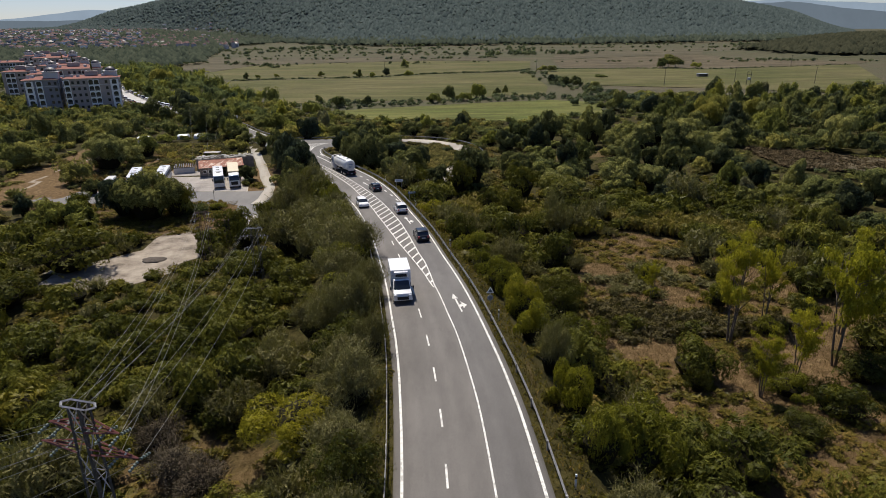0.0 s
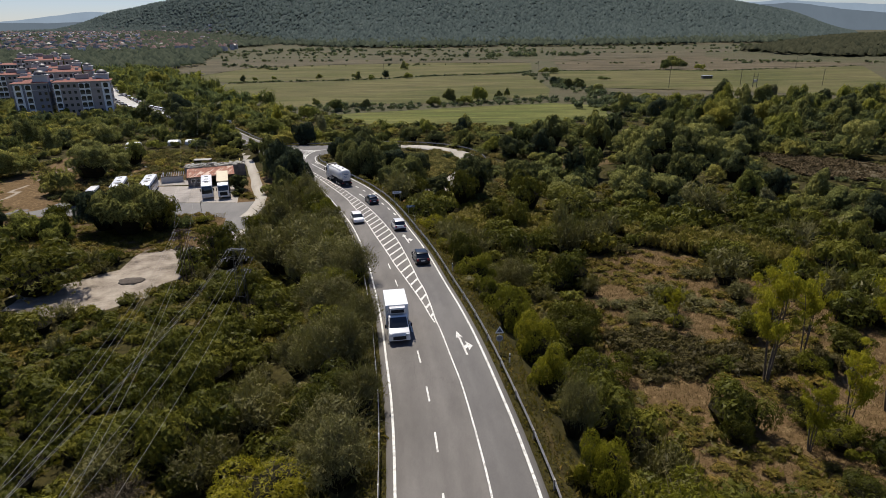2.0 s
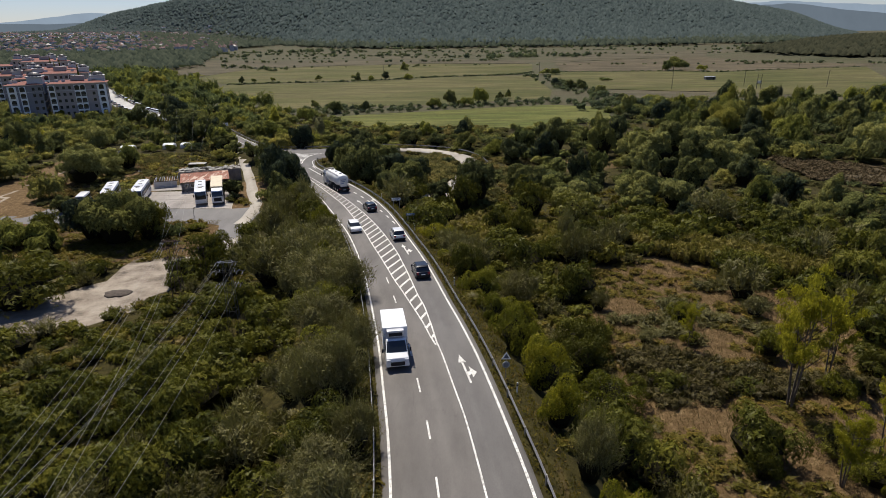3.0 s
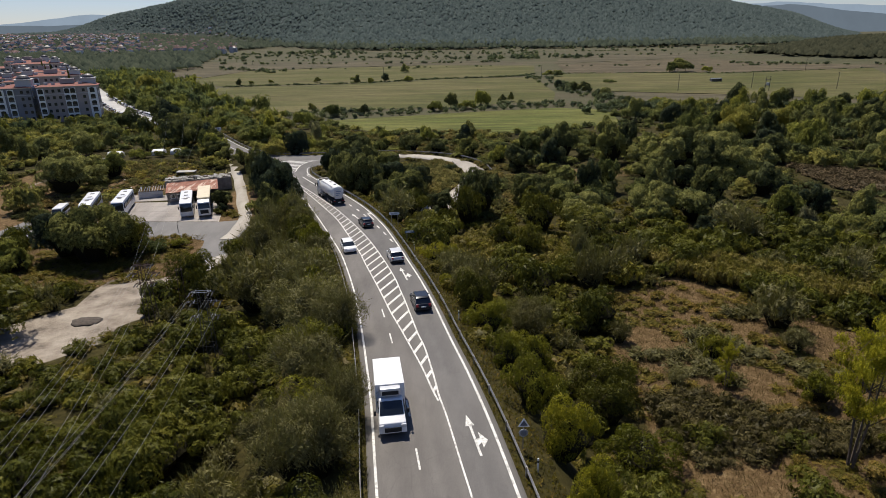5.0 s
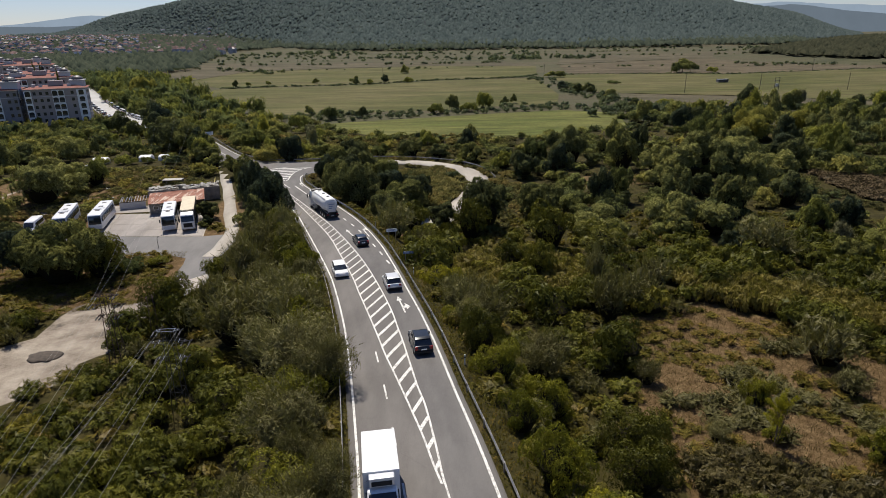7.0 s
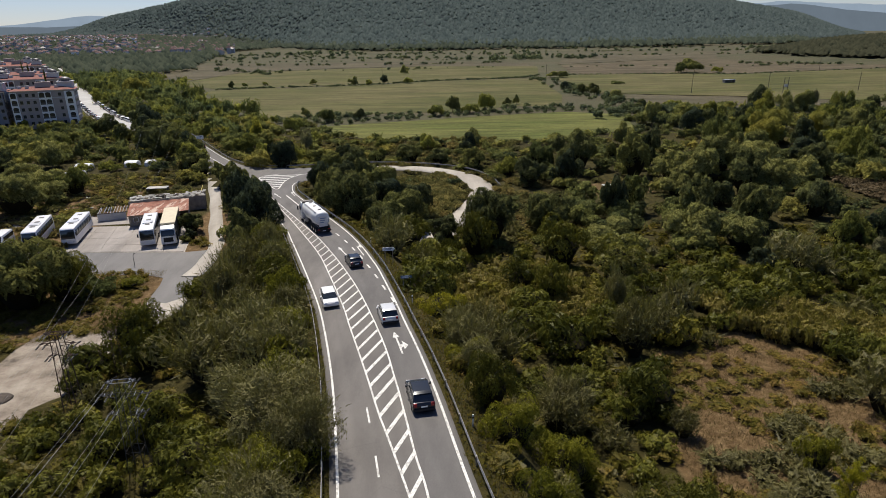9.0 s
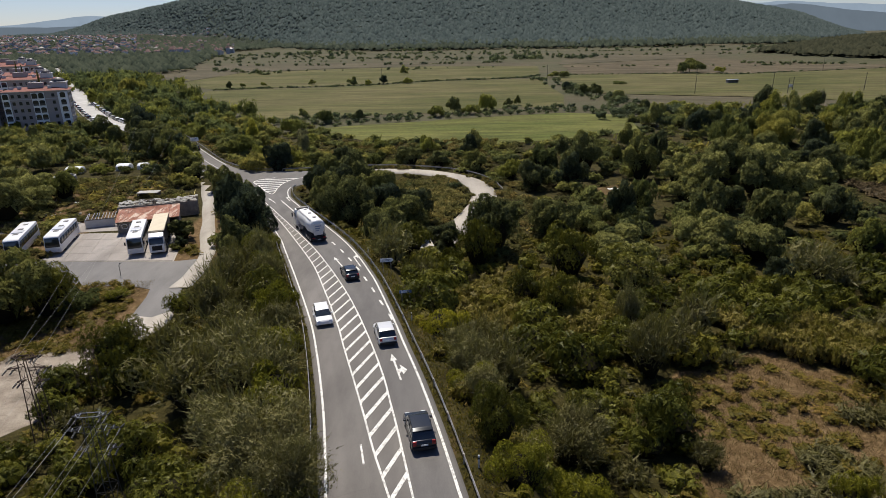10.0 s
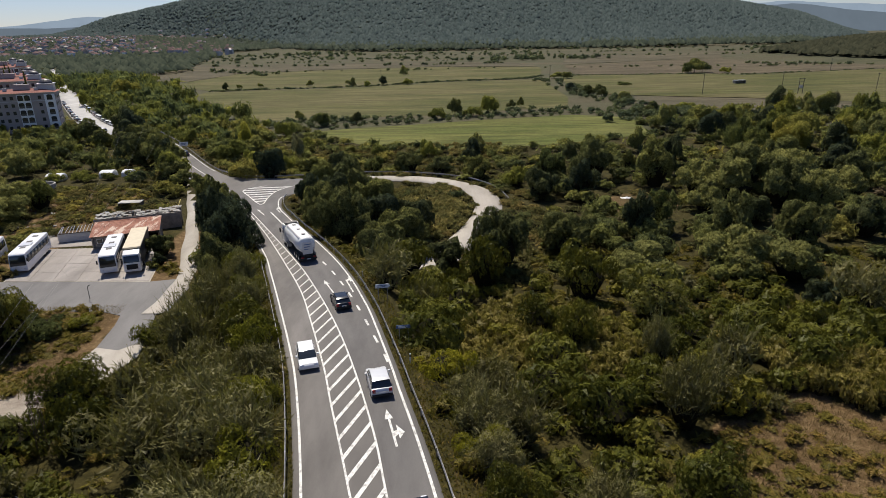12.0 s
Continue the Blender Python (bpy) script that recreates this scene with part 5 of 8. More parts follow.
def hedges():
    """Bushes along the field borders and the far plain."""
    def along(pts, n, j):
        p = spline([(*q, 0) for q in pts], 10)
        i = rng.uniform(0, len(p) - 1.01, n)
        a = np.array([(v.x, v.y) for v in p])
        k = i.astype(int)
        q = a[k] + (a[k + 1] - a[k]) * (i - k)[:, None] + rng.normal(size=(n, 2)) * j
        return q[:, 0], q[:, 1]
    xs, ys, hs = [], [], []
    for pts, n, j, h0, h1 in (
        ([(-149, 478), (-112, 488), (-64, 493), (-24, 510), (1, 526), (42, 535), (75, 546), (96, 574)], 260, 1.2, 1.0, 2.2),
        ([(86, 545), (90, 490), (90, 438), (92, 400), (98, 370), (96, 345)], 90, 5.0, 2.0, 4.5),
        ([(117, 569), (164, 565), (210, 561), (250, 544), (305, 558), (407, 586)], 170, 1.3, 0.8, 1.8),
        ([(84, 300), (96, 322), (110, 318), (140, 306), (170, 306), (200, 292)], 150, 5.0, 2.0, 5.0),
        ([(-400, 900), (-200, 820), (0, 790), (90, 800)], 60, 4.0, 2, 5),
        ([(-560, 1120), (-300, 1080), (-50, 1120), (200, 1050)], 110, 14, 3, 8),
        ([(-450, 1010), (-150, 1000), (60, 960)], 90, 14, 3, 7),
        ([(-70, 1350), (250, 1330), (700, 1200), (1000, 1300)], 140, 18, 4, 9),
        ([(60, 860), (150, 880), (240, 870)], 40, 12, 5, 11),
        ([(330, 700), (420, 640), (560, 560)], 60, 8, 2, 5),
        ([(-330, 820), (-200, 700), (-150, 640)], 40, 6, 2, 6),
        ([(-620, 1180), (-420, 1180), (-150, 1260)], 150, 22, 4, 9),
        ([(-260, 700), (-60, 690), (80, 700)], 26, 3, 1.5, 3.5),
        ([(120, 690), (300, 660), (430, 640)], 30, 3, 1.5, 3.5),
        ([(-300, 930), (0, 900), (140, 910)], 60, 5, 2, 5),
        ([(160, 1000), (420, 930), (700, 860)], 80, 8, 2, 6),
        ([(-200, 1180), (150, 1180), (500, 1080), (800, 1000)], 110, 10, 3, 7),
    ):
        x, y = along(pts, n, j)
        xs.append(x), ys.append(y), hs.append(h0 + (h1 - h0) * rng.random(n) ** 2)
    belt = [(-73, 318), (-61, 321), (-37, 327), (-3, 329), (24, 331), (40, 349), (66, 344), (90, 338), (86, 313), (63, 324), (23, 314), (-5, 304), (-29, 297), (-46, 286), (-60, 292)]
    x, y = sites(420, -74, 91, 285, 350, lambda x, y: in_poly(x, y, belt))
    xs.append(x), ys.append(y), hs.append(1.0 + 2.2 * rng.random(len(x)))
    x, y, h = np.concatenate(xs), np.concatenate(ys), np.concatenate(hs)
    thicket("hedge", x, y, h, h * rng.uniform(0.9, 1.5, len(x)) + 1.2, rng.uniform(0.1, 0.9, len(x)), L_HEDGE, "rows of green bushes along field borders", fine=0.6, cat="hedge", solid=True)
    for a, b, high, wide in (
        (-139, 483, 6, 5), (-135, 501, 4, 5), (-122, 509, 4, 5), (-86, 511, 5, 6), (-55, 500, 7, 8), (-44, 497, 5, 6), (-33, 505, 8, 7), (-22, 621, 9, 9), (-15, 507, 6, 9),
        (-57, 321, 5, 6), (-43, 303, 7, 9), (-31, 308, 6, 6), (3, 318, 7, 8), (11, 330, 9, 8), (19, 326, 6, 9), (27, 334, 11, 11), (40, 352, 5, 5), (45, 356, 6, 4),
        (222, 572, 14, 18), (214, 568, 11, 12), (231, 576, 10, 14), (245, 565, 7, 9), (132, 470, 3, 10), (98, 325, 6, 8), (117, 334, 5, 9),
        (99, 539, 6, 12), (108, 536, 6, 10), (88, 438, 6, 9), (92, 410, 6, 9), (97, 400, 7, 9), (100, 370, 6, 8),
    ):
        plant(random.choice(("dark", "green", "dark", "silver")), a, b, high, wide, "trees along the field borders", "lone leafy tree standing along a field border")


hedges()


def avenue_trees():
    """Tall trees between the junction, the avenue and the first fields."""
    def keep(x, y):
        ok = free_of_roads(x, y, -1) & ~in_fields(x, y) & (x < np.interp(y, [262, 304, 352, 462, 640], [-30, -62, -100, -155, -240]) - 4) & (x > -0.80 * y) & (np.abs(x + 0.62 * y - 25) < 260)
        home = (x < np.interp(y, [p.y for p in AVENUE], [p.x for p in AVENUE])) & (x > -275) & (y > 276) & (y < 425)
        return ok & ~home
    x, y = sites(2400, -420, -60, 262, 640, keep)
    n = len(x)
    h = (3.6 + 8.0 * rng.random(n) ** 1.8) * np.where(y < 305, 0.7, 1.0)
    w = h * rng.uniform(0.75, 1.05, n) + 1.4
    a = rng.random(n) < 0.6
    thicket("tree_belt", x[a], y[a], h[a], w[a], rng.random(a.sum()), L_GREEN, "belt of fresh green trees beside the avenue", fine=0.65, solid=True)
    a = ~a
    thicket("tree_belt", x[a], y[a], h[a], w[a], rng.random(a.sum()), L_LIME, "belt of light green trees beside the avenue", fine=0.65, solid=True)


avenue_trees()


def woods(name, n, x0, x1, y0, y1, keep, h0, h1, leaf, words, flat=1.0):
    """Distant closed wood: many small faceted crowns."""
    x, y = rng.uniform(x0, x1, n), rng.uniform(y0, y1, n)
    k = keep(x, y)
    x, y = x[k], y[k]
    m = len(x)
    z, h = ground_z(x, y), rng.uniform(h0, h1, m)
    k = 5
    v = np.zeros((m, k + 1, 3))
    w = h * rng.uniform(0.5, 0.8, m)
    for i in range(k):
        a = 2 * math.pi * i / k + rng.uniform(-0.4, 0.4, m)
        f = rng.uniform(0.7, 1.2, m)
        v[:, i] = np.stack([x + w * f * np.cos(a), y + w * f * np.sin(a), z + h * flat * rng.uniform(0.2, 0.6, m)], -1)
    v[:, k] = np.stack([x + rng.normal(0, 0.6, m), y + rng.normal(0, 0.6, m), z + h * 1.05 * flat], -1)
    f = (np.array([(i, (i + 1) % k, k) for i in range(k)])[None] + (np.arange(m) * (k + 1))[:, None, None]).reshape(-1, 3)
    ob = raw(name, v.reshape(-1, 3), f, leaf, tint=np.repeat(rng.random(m) * 0.98, k + 1), smooth=True, extra={"own": np.ones(m * (k + 1))})
    return tagged(ob, words, "forest", kind="stuff")


def make_hill_wood():
    """The closed canopy of the hill: one uneven sheet of crowns."""
    m = Mat("hill_canopy", 1.0, 0, 0.05)
    # base tone with the hill's haze mixed in as blue-grey
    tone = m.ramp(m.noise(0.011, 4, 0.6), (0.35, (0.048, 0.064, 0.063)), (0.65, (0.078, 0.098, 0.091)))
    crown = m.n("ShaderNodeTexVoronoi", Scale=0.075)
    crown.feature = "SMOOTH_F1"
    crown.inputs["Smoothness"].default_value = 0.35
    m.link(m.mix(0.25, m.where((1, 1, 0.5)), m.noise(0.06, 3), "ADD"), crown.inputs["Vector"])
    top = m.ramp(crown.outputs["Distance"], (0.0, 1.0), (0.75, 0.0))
    # lit crown tops and shaded gaps painted into the colour
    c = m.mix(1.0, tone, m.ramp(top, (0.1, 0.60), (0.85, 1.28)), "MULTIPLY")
    c = m.mix(1.0, c, m.ramp(m.noise(0.05, 4, 0.7), (0.34, 0.8), (0.66, 1.22)), "MULTIPLY")
    m.colour(c).bump(top, 0.9, 3.6)
    xs, ys = np.arange(-2150, 2050, 9.5), np.arange(1240, 3000, 12.0)
    x, y = np.meshgrid(xs, ys)
    x, y = x + rng.uniform(-4.2, 4.2, x.shape), y + rng.uniform(-5.2, 5.2, x.shape)
    hz = hill_z(x, y)
    foot = 3.2 + 31 * smooth(-x / y, 0.20, 0.36)
    z = ground_z(x, y) - 1 + (6.0 + 2.5 * rng.random(x.shape) ** 1.4) * smooth(hz, foot, foot + 7)
    on = (hz > foot - 1) & (np.abs(x) < 0.85 * y)
    i = np.arange(x.size).reshape(x.shape)
    quads = np.stack([i[:-1, :-1], i[:-1, 1:], i[1:, 1:], i[1:, :-1]], -1).reshape(-1, 4)
    quads = quads[on.ravel()[quads].all(1)]
    used, where = np.unique(quads, return_inverse=True)
    v = np.stack([x, y, z], -1).reshape(-1, 3)[used]
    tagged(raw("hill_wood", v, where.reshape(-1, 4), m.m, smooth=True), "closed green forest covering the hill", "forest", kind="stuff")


make_hill_wood()
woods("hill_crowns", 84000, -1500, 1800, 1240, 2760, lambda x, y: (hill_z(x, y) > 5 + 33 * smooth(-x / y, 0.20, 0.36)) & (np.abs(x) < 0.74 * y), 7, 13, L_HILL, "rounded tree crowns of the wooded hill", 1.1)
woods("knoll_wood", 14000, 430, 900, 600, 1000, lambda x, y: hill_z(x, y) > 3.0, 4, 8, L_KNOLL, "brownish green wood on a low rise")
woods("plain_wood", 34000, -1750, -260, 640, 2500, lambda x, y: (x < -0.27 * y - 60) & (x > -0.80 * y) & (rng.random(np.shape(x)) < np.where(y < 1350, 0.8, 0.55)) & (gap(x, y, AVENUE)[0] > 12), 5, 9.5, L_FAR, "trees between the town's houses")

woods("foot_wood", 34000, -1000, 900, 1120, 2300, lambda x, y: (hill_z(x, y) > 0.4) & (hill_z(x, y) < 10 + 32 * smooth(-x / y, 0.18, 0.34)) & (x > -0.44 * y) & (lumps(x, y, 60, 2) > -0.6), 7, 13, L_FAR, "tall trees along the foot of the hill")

# ---- guard rails ----
POSTS = bpy.data.meshes.new("post")
_bm = box(bmesh.new(), -0.06, 0.06, -0.05, 0.05, -0.9, 0.0, 0.012)
_bm.to_mesh(POSTS)
_bm.free()
POSTS.materials.append(GALV)


def guard_rail(pts, label, step=4.0):
    """A W-beam on posts along a line of points at the beam's middle height."""
    ob = thing("guard_rail", label, "guard rail", "roadside guard rails")
    bm = bmesh.new()
    prof = [(0.0, 0.16), (0.045, 0.10), (0.045, 0.05), (0.0, 0.0), (0.045, -0.05), (0.045, -0.10), (0.0, -0.16)]
    last = None
    for k, p in enumerate(pts):
        d = pts[min(k + 1, len(pts) - 1)] - pts[max(k - 1, 0)]
        s = Vector((d.y, -d.x, 0)).normalized()
        ring = [bm.verts.new(p + s * a + Vector((0, 0, b))) for a, b in prof] + [bm.verts.new(p + s * (a - 0.012) + Vector((0, 0, b))) for a, b in prof[::-1]]
        if last:
            for i in range(len(ring)):
                j = (i + 1) % len(ring)
                bm.faces.new((last[i], last[j], ring[j], ring[i]))
        last = ring
    part("beam", bm, GALV, ob)
    run_on = 0.0
    for k in range(1, len(pts)):
        run_on += (pts[k] - pts[k - 1]).length
        if run_on > step:
            run_on = 0.0
            p = new("post", POSTS)
            p.parent = ob
            p.location = pts[k] + Vector((0, 0, 0.14))
    return ob


def roadside(curve, y0, y1, off, step=1.3):
    return [Vector((float(curve(y)) + off, y, float(road_z(y)) + 0.55)) for y in np.arange(y0, y1, step)]


guard_rail(roadside(edge_l, -60, 136, -1.0), "galvanised guard rail along the grassy road edge")
guard_rail(roadside(edge_r, -60, 158, 0.98) + [Vector((x, y, float(road_z(y)) + 0.55)) for x, y in ((-24.3, 160), (-26.8, 165.4), (-28.5, 169), (-29.8, 172.5), (-30.7, 176), (-31.3, 179.4), (-31.2, 181.6))], "galvanised guard rail curving round the junction corner")
guard_rail([p + Vector((0, 0, 0.6)) for p in spline([(-115, 304, -2.3), (-85.6, 261, -2.3), (-77.6, 248, -2.3), (-59.6, 217.4, -2.3), (-52, 208, -2.4), (-48.2, 205.2, -2.4), (-42.5, 203.2, -2.5), (-30, 204.6, -2.7), (-18, 207.4, -2.9), (-4, 208.2, -3.5), (8, 203.6, -3.9), (14.6, 194, -4.0), (16.6, 183, -4.0)], 10)], "galvanised guard rail on the far side of the junction")

# ---- signs ----
BLUE = plain("blue_sign", (0.10, 0.16, 0.30), 0.4, 0, 0.1)
SIGN_BACK = plain("grey_sign_back", (0.42, 0.43, 0.44), 0.45, 0.4, 0.1)


def sign(x, y, top, w, h, turn, face, words, posts=2, kind="board"):
    z = float(ground_z(x, y))
    ob = thing("road_sign", words, "road sign", "", (x, y, z), turn)
    for k in range(posts):
        px = 0 if posts == 1 else (-0.3 + 0.6 * k) * w
        part("post", tube(bmesh.new(), (px, 0.04, -0.3), (px, 0.04, top - z), 0.045, None, 8), GALV, ob)
    if kind == "arrow":
        bm = bmesh.new()
        outline = [(-w / 2, -h / 2), (w / 2 - h * 0.35, -h / 2), (w / 2, 0), (w / 2 - h * 0.35, h / 2), (-w / 2, h / 2)]
        f = bm.faces.new([bm.verts.new((a, -0.02, top - z - h / 2 + b)) for a, b in outline])
        g = bmesh.ops.extrude_face_region(bm, geom=[f])
        bmesh.ops.translate(bm, vec=(0, 0.03, 0), verts=[v for v in g["geom"] if isinstance(v, bmesh.types.BMVert)])
        panel = part("panel", bm, face, ob)
    else:
        panel = part("panel", box(bmesh.new(), -w / 2, w / 2, -0.02, 0.012, top - z - h, top - z, 0.01), face, ob)
    for r in range(2):
        part("lettering_bar", box(bmesh.new(), -w * 0.36, w * (0.28 - 0.1 * r), -0.032, -0.021, top - z - h * (0.42 + 0.34 * r), top - z - h * (0.27 + 0.34 * r)), BLUE if face is WHITE else WHITE, panel)
    return ob


sign(-6.4, 121.2, 3.1, 1.75, 0.5, 8, WHITE, "white arrow-shaped direction sign on posts", 2, "arrow")
sign(-3.5, 109.8, 3.45, 1.5, 0.36, 6, BLUE, "pale blue arrow-shaped direction sign on posts", 2, "arrow")
sign(-76.6, 244, 0.3, 2.5, 1.15, 30, WHITE, "large white place sign beside the road")


def warning_sign(x, y, top):
    z = float(ground_z(x, y))
    ob = thing("road_sign", "triangular warning sign over a round sign, seen from behind", "road sign", "", (x, y, z), 0)
    part("post", tube(bmesh.new(), (0, 0, -0.3), (0, 0, top - z), 0.035, None, 8), GALV, ob)
    bm = bmesh.new()
    f = bm.faces.new([bm.verts.new((0.47 * math.sin(a), -0.04, top - z - 0.3 + 0.47 * math.cos(a))) for a in (0, 2.094, 4.189)])
    g = bmesh.ops.extrude_face_region(bm, geom=[f])
    bmesh.ops.translate(bm, vec=(0, -0.02, 0), verts=[v for v in g["geom"] if isinstance(v, bmesh.types.BMVert)])
    tri = part("triangle", bm, WHITE, ob)
    bm = bmesh.new()
    f = bm.faces.new([bm.verts.new((0.3 * math.sin(a), -0.065, top - z - 0.3 + 0.3 * math.cos(a))) for a in (0, 2.094, 4.189)])
    part("inner_field", bm, plain("sign_dark", (0.10, 0.11, 0.13)), tri)
    bm = bmesh.new()
    tube(bm, (0, -0.03, top - z - 1.05), (0, -0.06, top - z - 1.05), 0.32, None, 20)
    disc = part("disc", bm, SIGN_BACK, ob)
    bm = bmesh.new()
    tube(bm, (0, -0.062, top - z - 1.05), (0, -0.07, top - z - 1.05), 0.22, None, 20)
    part("disc_field", bm, plain("sign_grey", (0.2, 0.21, 0.23)), disc)
    return ob


warning_sign(5.7, 57.4, 6.95)


def marker_post(x, y):
    ob = thing("marker_post", "small white reflector post by the guard rail", "marker post", "road marker posts", (x, y, float(ground_z(x, y))))
    part("stake", box(bmesh.new(), -0.06, 0.06, -0.04, 0.04, -0.2, 0.95, 0.015), WHITE, ob)
    part("band", box(bmesh.new(), -0.065, 0.065, -0.045, 0.045, 0.62, 0.78, 0.01), BLACK, ob)


for y in (30, 55, 80, 105, 130):
    marker_post(float(edge_r(y)) + 1.9, y)

# ---- lattice pylons and their wires ----
CERAMIC = plain("grey_green_insulator", (0.16, 0.19, 0.16), 0.3)
OLDRUST = plain("old_rusty_steel", (0.085, 0.055, 0.04), 0.85, 0.1, 0.3)
WIRE = plain("bare_conductor", (0.26, 0.25, 0.22), 0.5, 0.3)


def pylon(x, y, top, base_half, head_half, turn, arms, words, thin=1.0, steel=STEEL, brace=GALV, arm=RUSTSTEEL, head=GALV):
    """arms: (height under top, half length). Returns the wire points."""
    z = float(ground_z(x, y))
    high = top - z
    ob = thing("pylon", words, "pylon", "lattice pylons", (x, y, z), turn)
    at = lambda u, sx, sy: Vector((sx * (base_half + (head_half - base_half) * u), sy * (base_half + (head_half - base_half) * u), high * u))
    corner = ((-1, -1), (1, -1), (1, 1), (-1, 1))
    for c in corner:
        bm = bmesh.new()
        tube(bm, at(0, *c) - Vector((0, 0, 0.3)), at(1, *c), 0.065 * thin, 0.045 * thin, 4)
        part("leg", bm, steel, ob)
    bm = bmesh.new()
    n = max(6, int(high / 1.3))
    for k in range(n):
        for i in range(4):
            a, b = corner[i], corner[(i + 1) % 4]
            tube(bm, at(k / n, *(a if k % 2 else b)), at((k + 1) / n, *(b if k % 2 else a)), 0.024 * thin, None, 4)
            if k % 2:
                tube(bm, at((k + 1) / n, *a), at((k + 1) / n, *b), 0.02 * thin, None, 4)
    tagged(part("bracing", bm, brace, ob, "diagonal lattice bracing"), kind="stuff")
    ends = []
    m = ob.matrix_world
    for drop, half in arms:
        zc = high - drop

        def member(a, b, ra, rb=None, mat=arm):
            part("arm_member", tube(bmesh.new(), a, b, ra * thin, (rb or ra) * thin, 4), mat, ob)
        for s in (-1, 1):
            tip = Vector((s * half, 0, zc))
            for sy in (-1, 1):
                member(Vector((s * head_half, sy * head_half * 1.1, zc + 0.28)), tip, 0.04, 0.03)
                member(Vector((s * head_half, sy * head_half * 1.1, zc - 0.05)), tip, 0.05, 0.035)
            for u in (0.35, 0.7):
                p = Vector((s * (head_half + (half - head_half) * u), 0, zc))
                wv = head_half * 1.1 * (1 - u)
                member(p + Vector((0, -wv, 0)), p + Vector((0, wv, 0.1)), 0.045, None, head)
            for u in (0.55, 1.0):
                ends.append(Vector((s * (head_half + (half - head_half) * u), 0, zc - 0.12)))
    if thin < 0.5:
        return [m @ e for e in ends]
    bm = bmesh.new()
    ring = [Vector((0.75 * math.cos(a) * 1.3, 0.4 * math.sin(a), high)) for a in (0, 0.8, 2.34, 3.14, 3.94, 5.48)]
    for k in range(6):
        tube(bm, ring[k], ring[(k + 1) % 6], 0.045 * thin, None, 4)
    part("top_frame", bm, head, ob, "flat steel top frame")
    for e in ends:
        for s in (-1, 1):
            bm = bmesh.new()
            for k in range(4):
                tube(bm, e + Vector((0, s * (0.12 + 0.16 * k), -0.03 * k)), e + Vector((0, s * (0.20 + 0.16 * k), -0.03 * k)), 0.09, 0.06, 7)
            part("insulator", bm, CERAMIC if thin > 1.0 else STEEL, ob)
    return [m @ e for e in ends]


def hose(bm, pts, r, sides=6):
    """One closed skin along a line of points."""
    last = None
    for k, p in enumerate(pts):
        q = (pts[min(k + 1, len(pts) - 1)] - pts[max(k - 1, 0)]).to_track_quat("Z", "Y")
        ring = [bm.verts.new(p + q @ Vector((r * math.cos(2 * math.pi * i / sides), r * math.sin(2 * math.pi * i / sides), 0))) for i in range(sides)]
        if last:
            for i in range(sides):
                bm.faces.new((last[i], last[(i + 1) % sides], ring[(i + 1) % sides], ring[i]))
        last = ring


def wire(a, b, sag=1.2):
    bm = bmesh.new()
    pts = [a.lerp(b, u) - Vector((0, 0, 4 * sag * u * (1 - u))) for u in np.linspace(0, 1, 15)]
    hose(bm, pts, 0.0095, 4)
    ob = part("power_line", bm, WIRE)
    return tagged(ob, "thin grey overhead power line between pylons", "power line", "power lines")


near = pylon(-16.9, 25.7, 15.6, 0.58, 0.29, -16, ((1.25, 2.0), (2.5, 2.8)), "tall steel lattice pylon with reddish cross arms", 1.3)
mid = pylon(-26.0, 85.0, 4.95, 0.7, 0.38, 4, ((0.05, 1.25), (1.25, 1.95), (3.0, 1.5)), "dark steel lattice pylon standing in thick scrub", 0.62, STEEL, STEEL, STEEL, SIGN_BACK)
far_p = pylon(-36.8, 94.5, 4.65, 0.7, 0.38, 2, ((0.05, 1.15), (1.15, 1.75), (2.5, 1.2)), "rusty steel lattice pylon beside the sandy clearing", 0.8, OLDRUST, OLDRUST, OLDRUST, OLDRUST)
pylon(-35.5, 101.5, 1.2, 0.5, 0.3, 20, ((0.1, 0.5),), "short rusty lattice mast beside the sandy clearing", 0.45, OLDRUST, OLDRUST, OLDRUST, OLDRUST)
for k in (0, 1, 2, 3, 5, 7):
    wire(near[k], mid[k])
for k in (0, 1, 3, 4, 6):
    wire(near[k], far_p[k], 1.6)
for k in range(8):
    wire(near[k], near[k] + Vector((-60, -18 - 5.5 * k, -2.5)), 0.8)
for k in (1, 3, 5):
    wire(far_p[k], Vector((-95 + 3 * k, 240, 6)), 3)


def utility_pole(x, y, h):
    ob = thing("utility_pole", "thin utility pole standing in the fields", "utility pole", "utility poles in the fields", (x, y, PLAIN + 0.3))
    part("shaft", tube(bmesh.new(), (0, 0, -0.5), (0, 0, h), 0.18, 0.11, 7), TWIG, ob)
    part("crossbar", box(bmesh.new(), -0.9, 0.9, -0.06, 0.06, h - 0.5, h - 0.38), STEEL, ob)


for x, y, h in ((152, 395, 11), (205, 410, 10), (250, 395, 10), (95, 540, 10), (-35, 520, 10), (330, 560, 10)):
    utility_pole(x, y, h)

# ---- vehicles; all face +y before they are turned ----
TYRE = plain("tyre", (0.018, 0.018, 0.018), 0.85)
RIM = plain("alloy_rim", (0.45, 0.45, 0.46), 0.35, 0.7)
LAMP_W = plain("clear_lamp", (0.65, 0.66, 0.68), 0.15)
LAMP_R = plain("red_lamp", (0.32, 0.02, 0.02), 0.25)
PLATE = plain("plate", (0.7, 0.7, 0.7), 0.5)
CAR_DARK = plain("dark_metallic_paint", (0.022, 0.025, 0.030), 0.25, 0.3, 0.1, 2, 0.6)
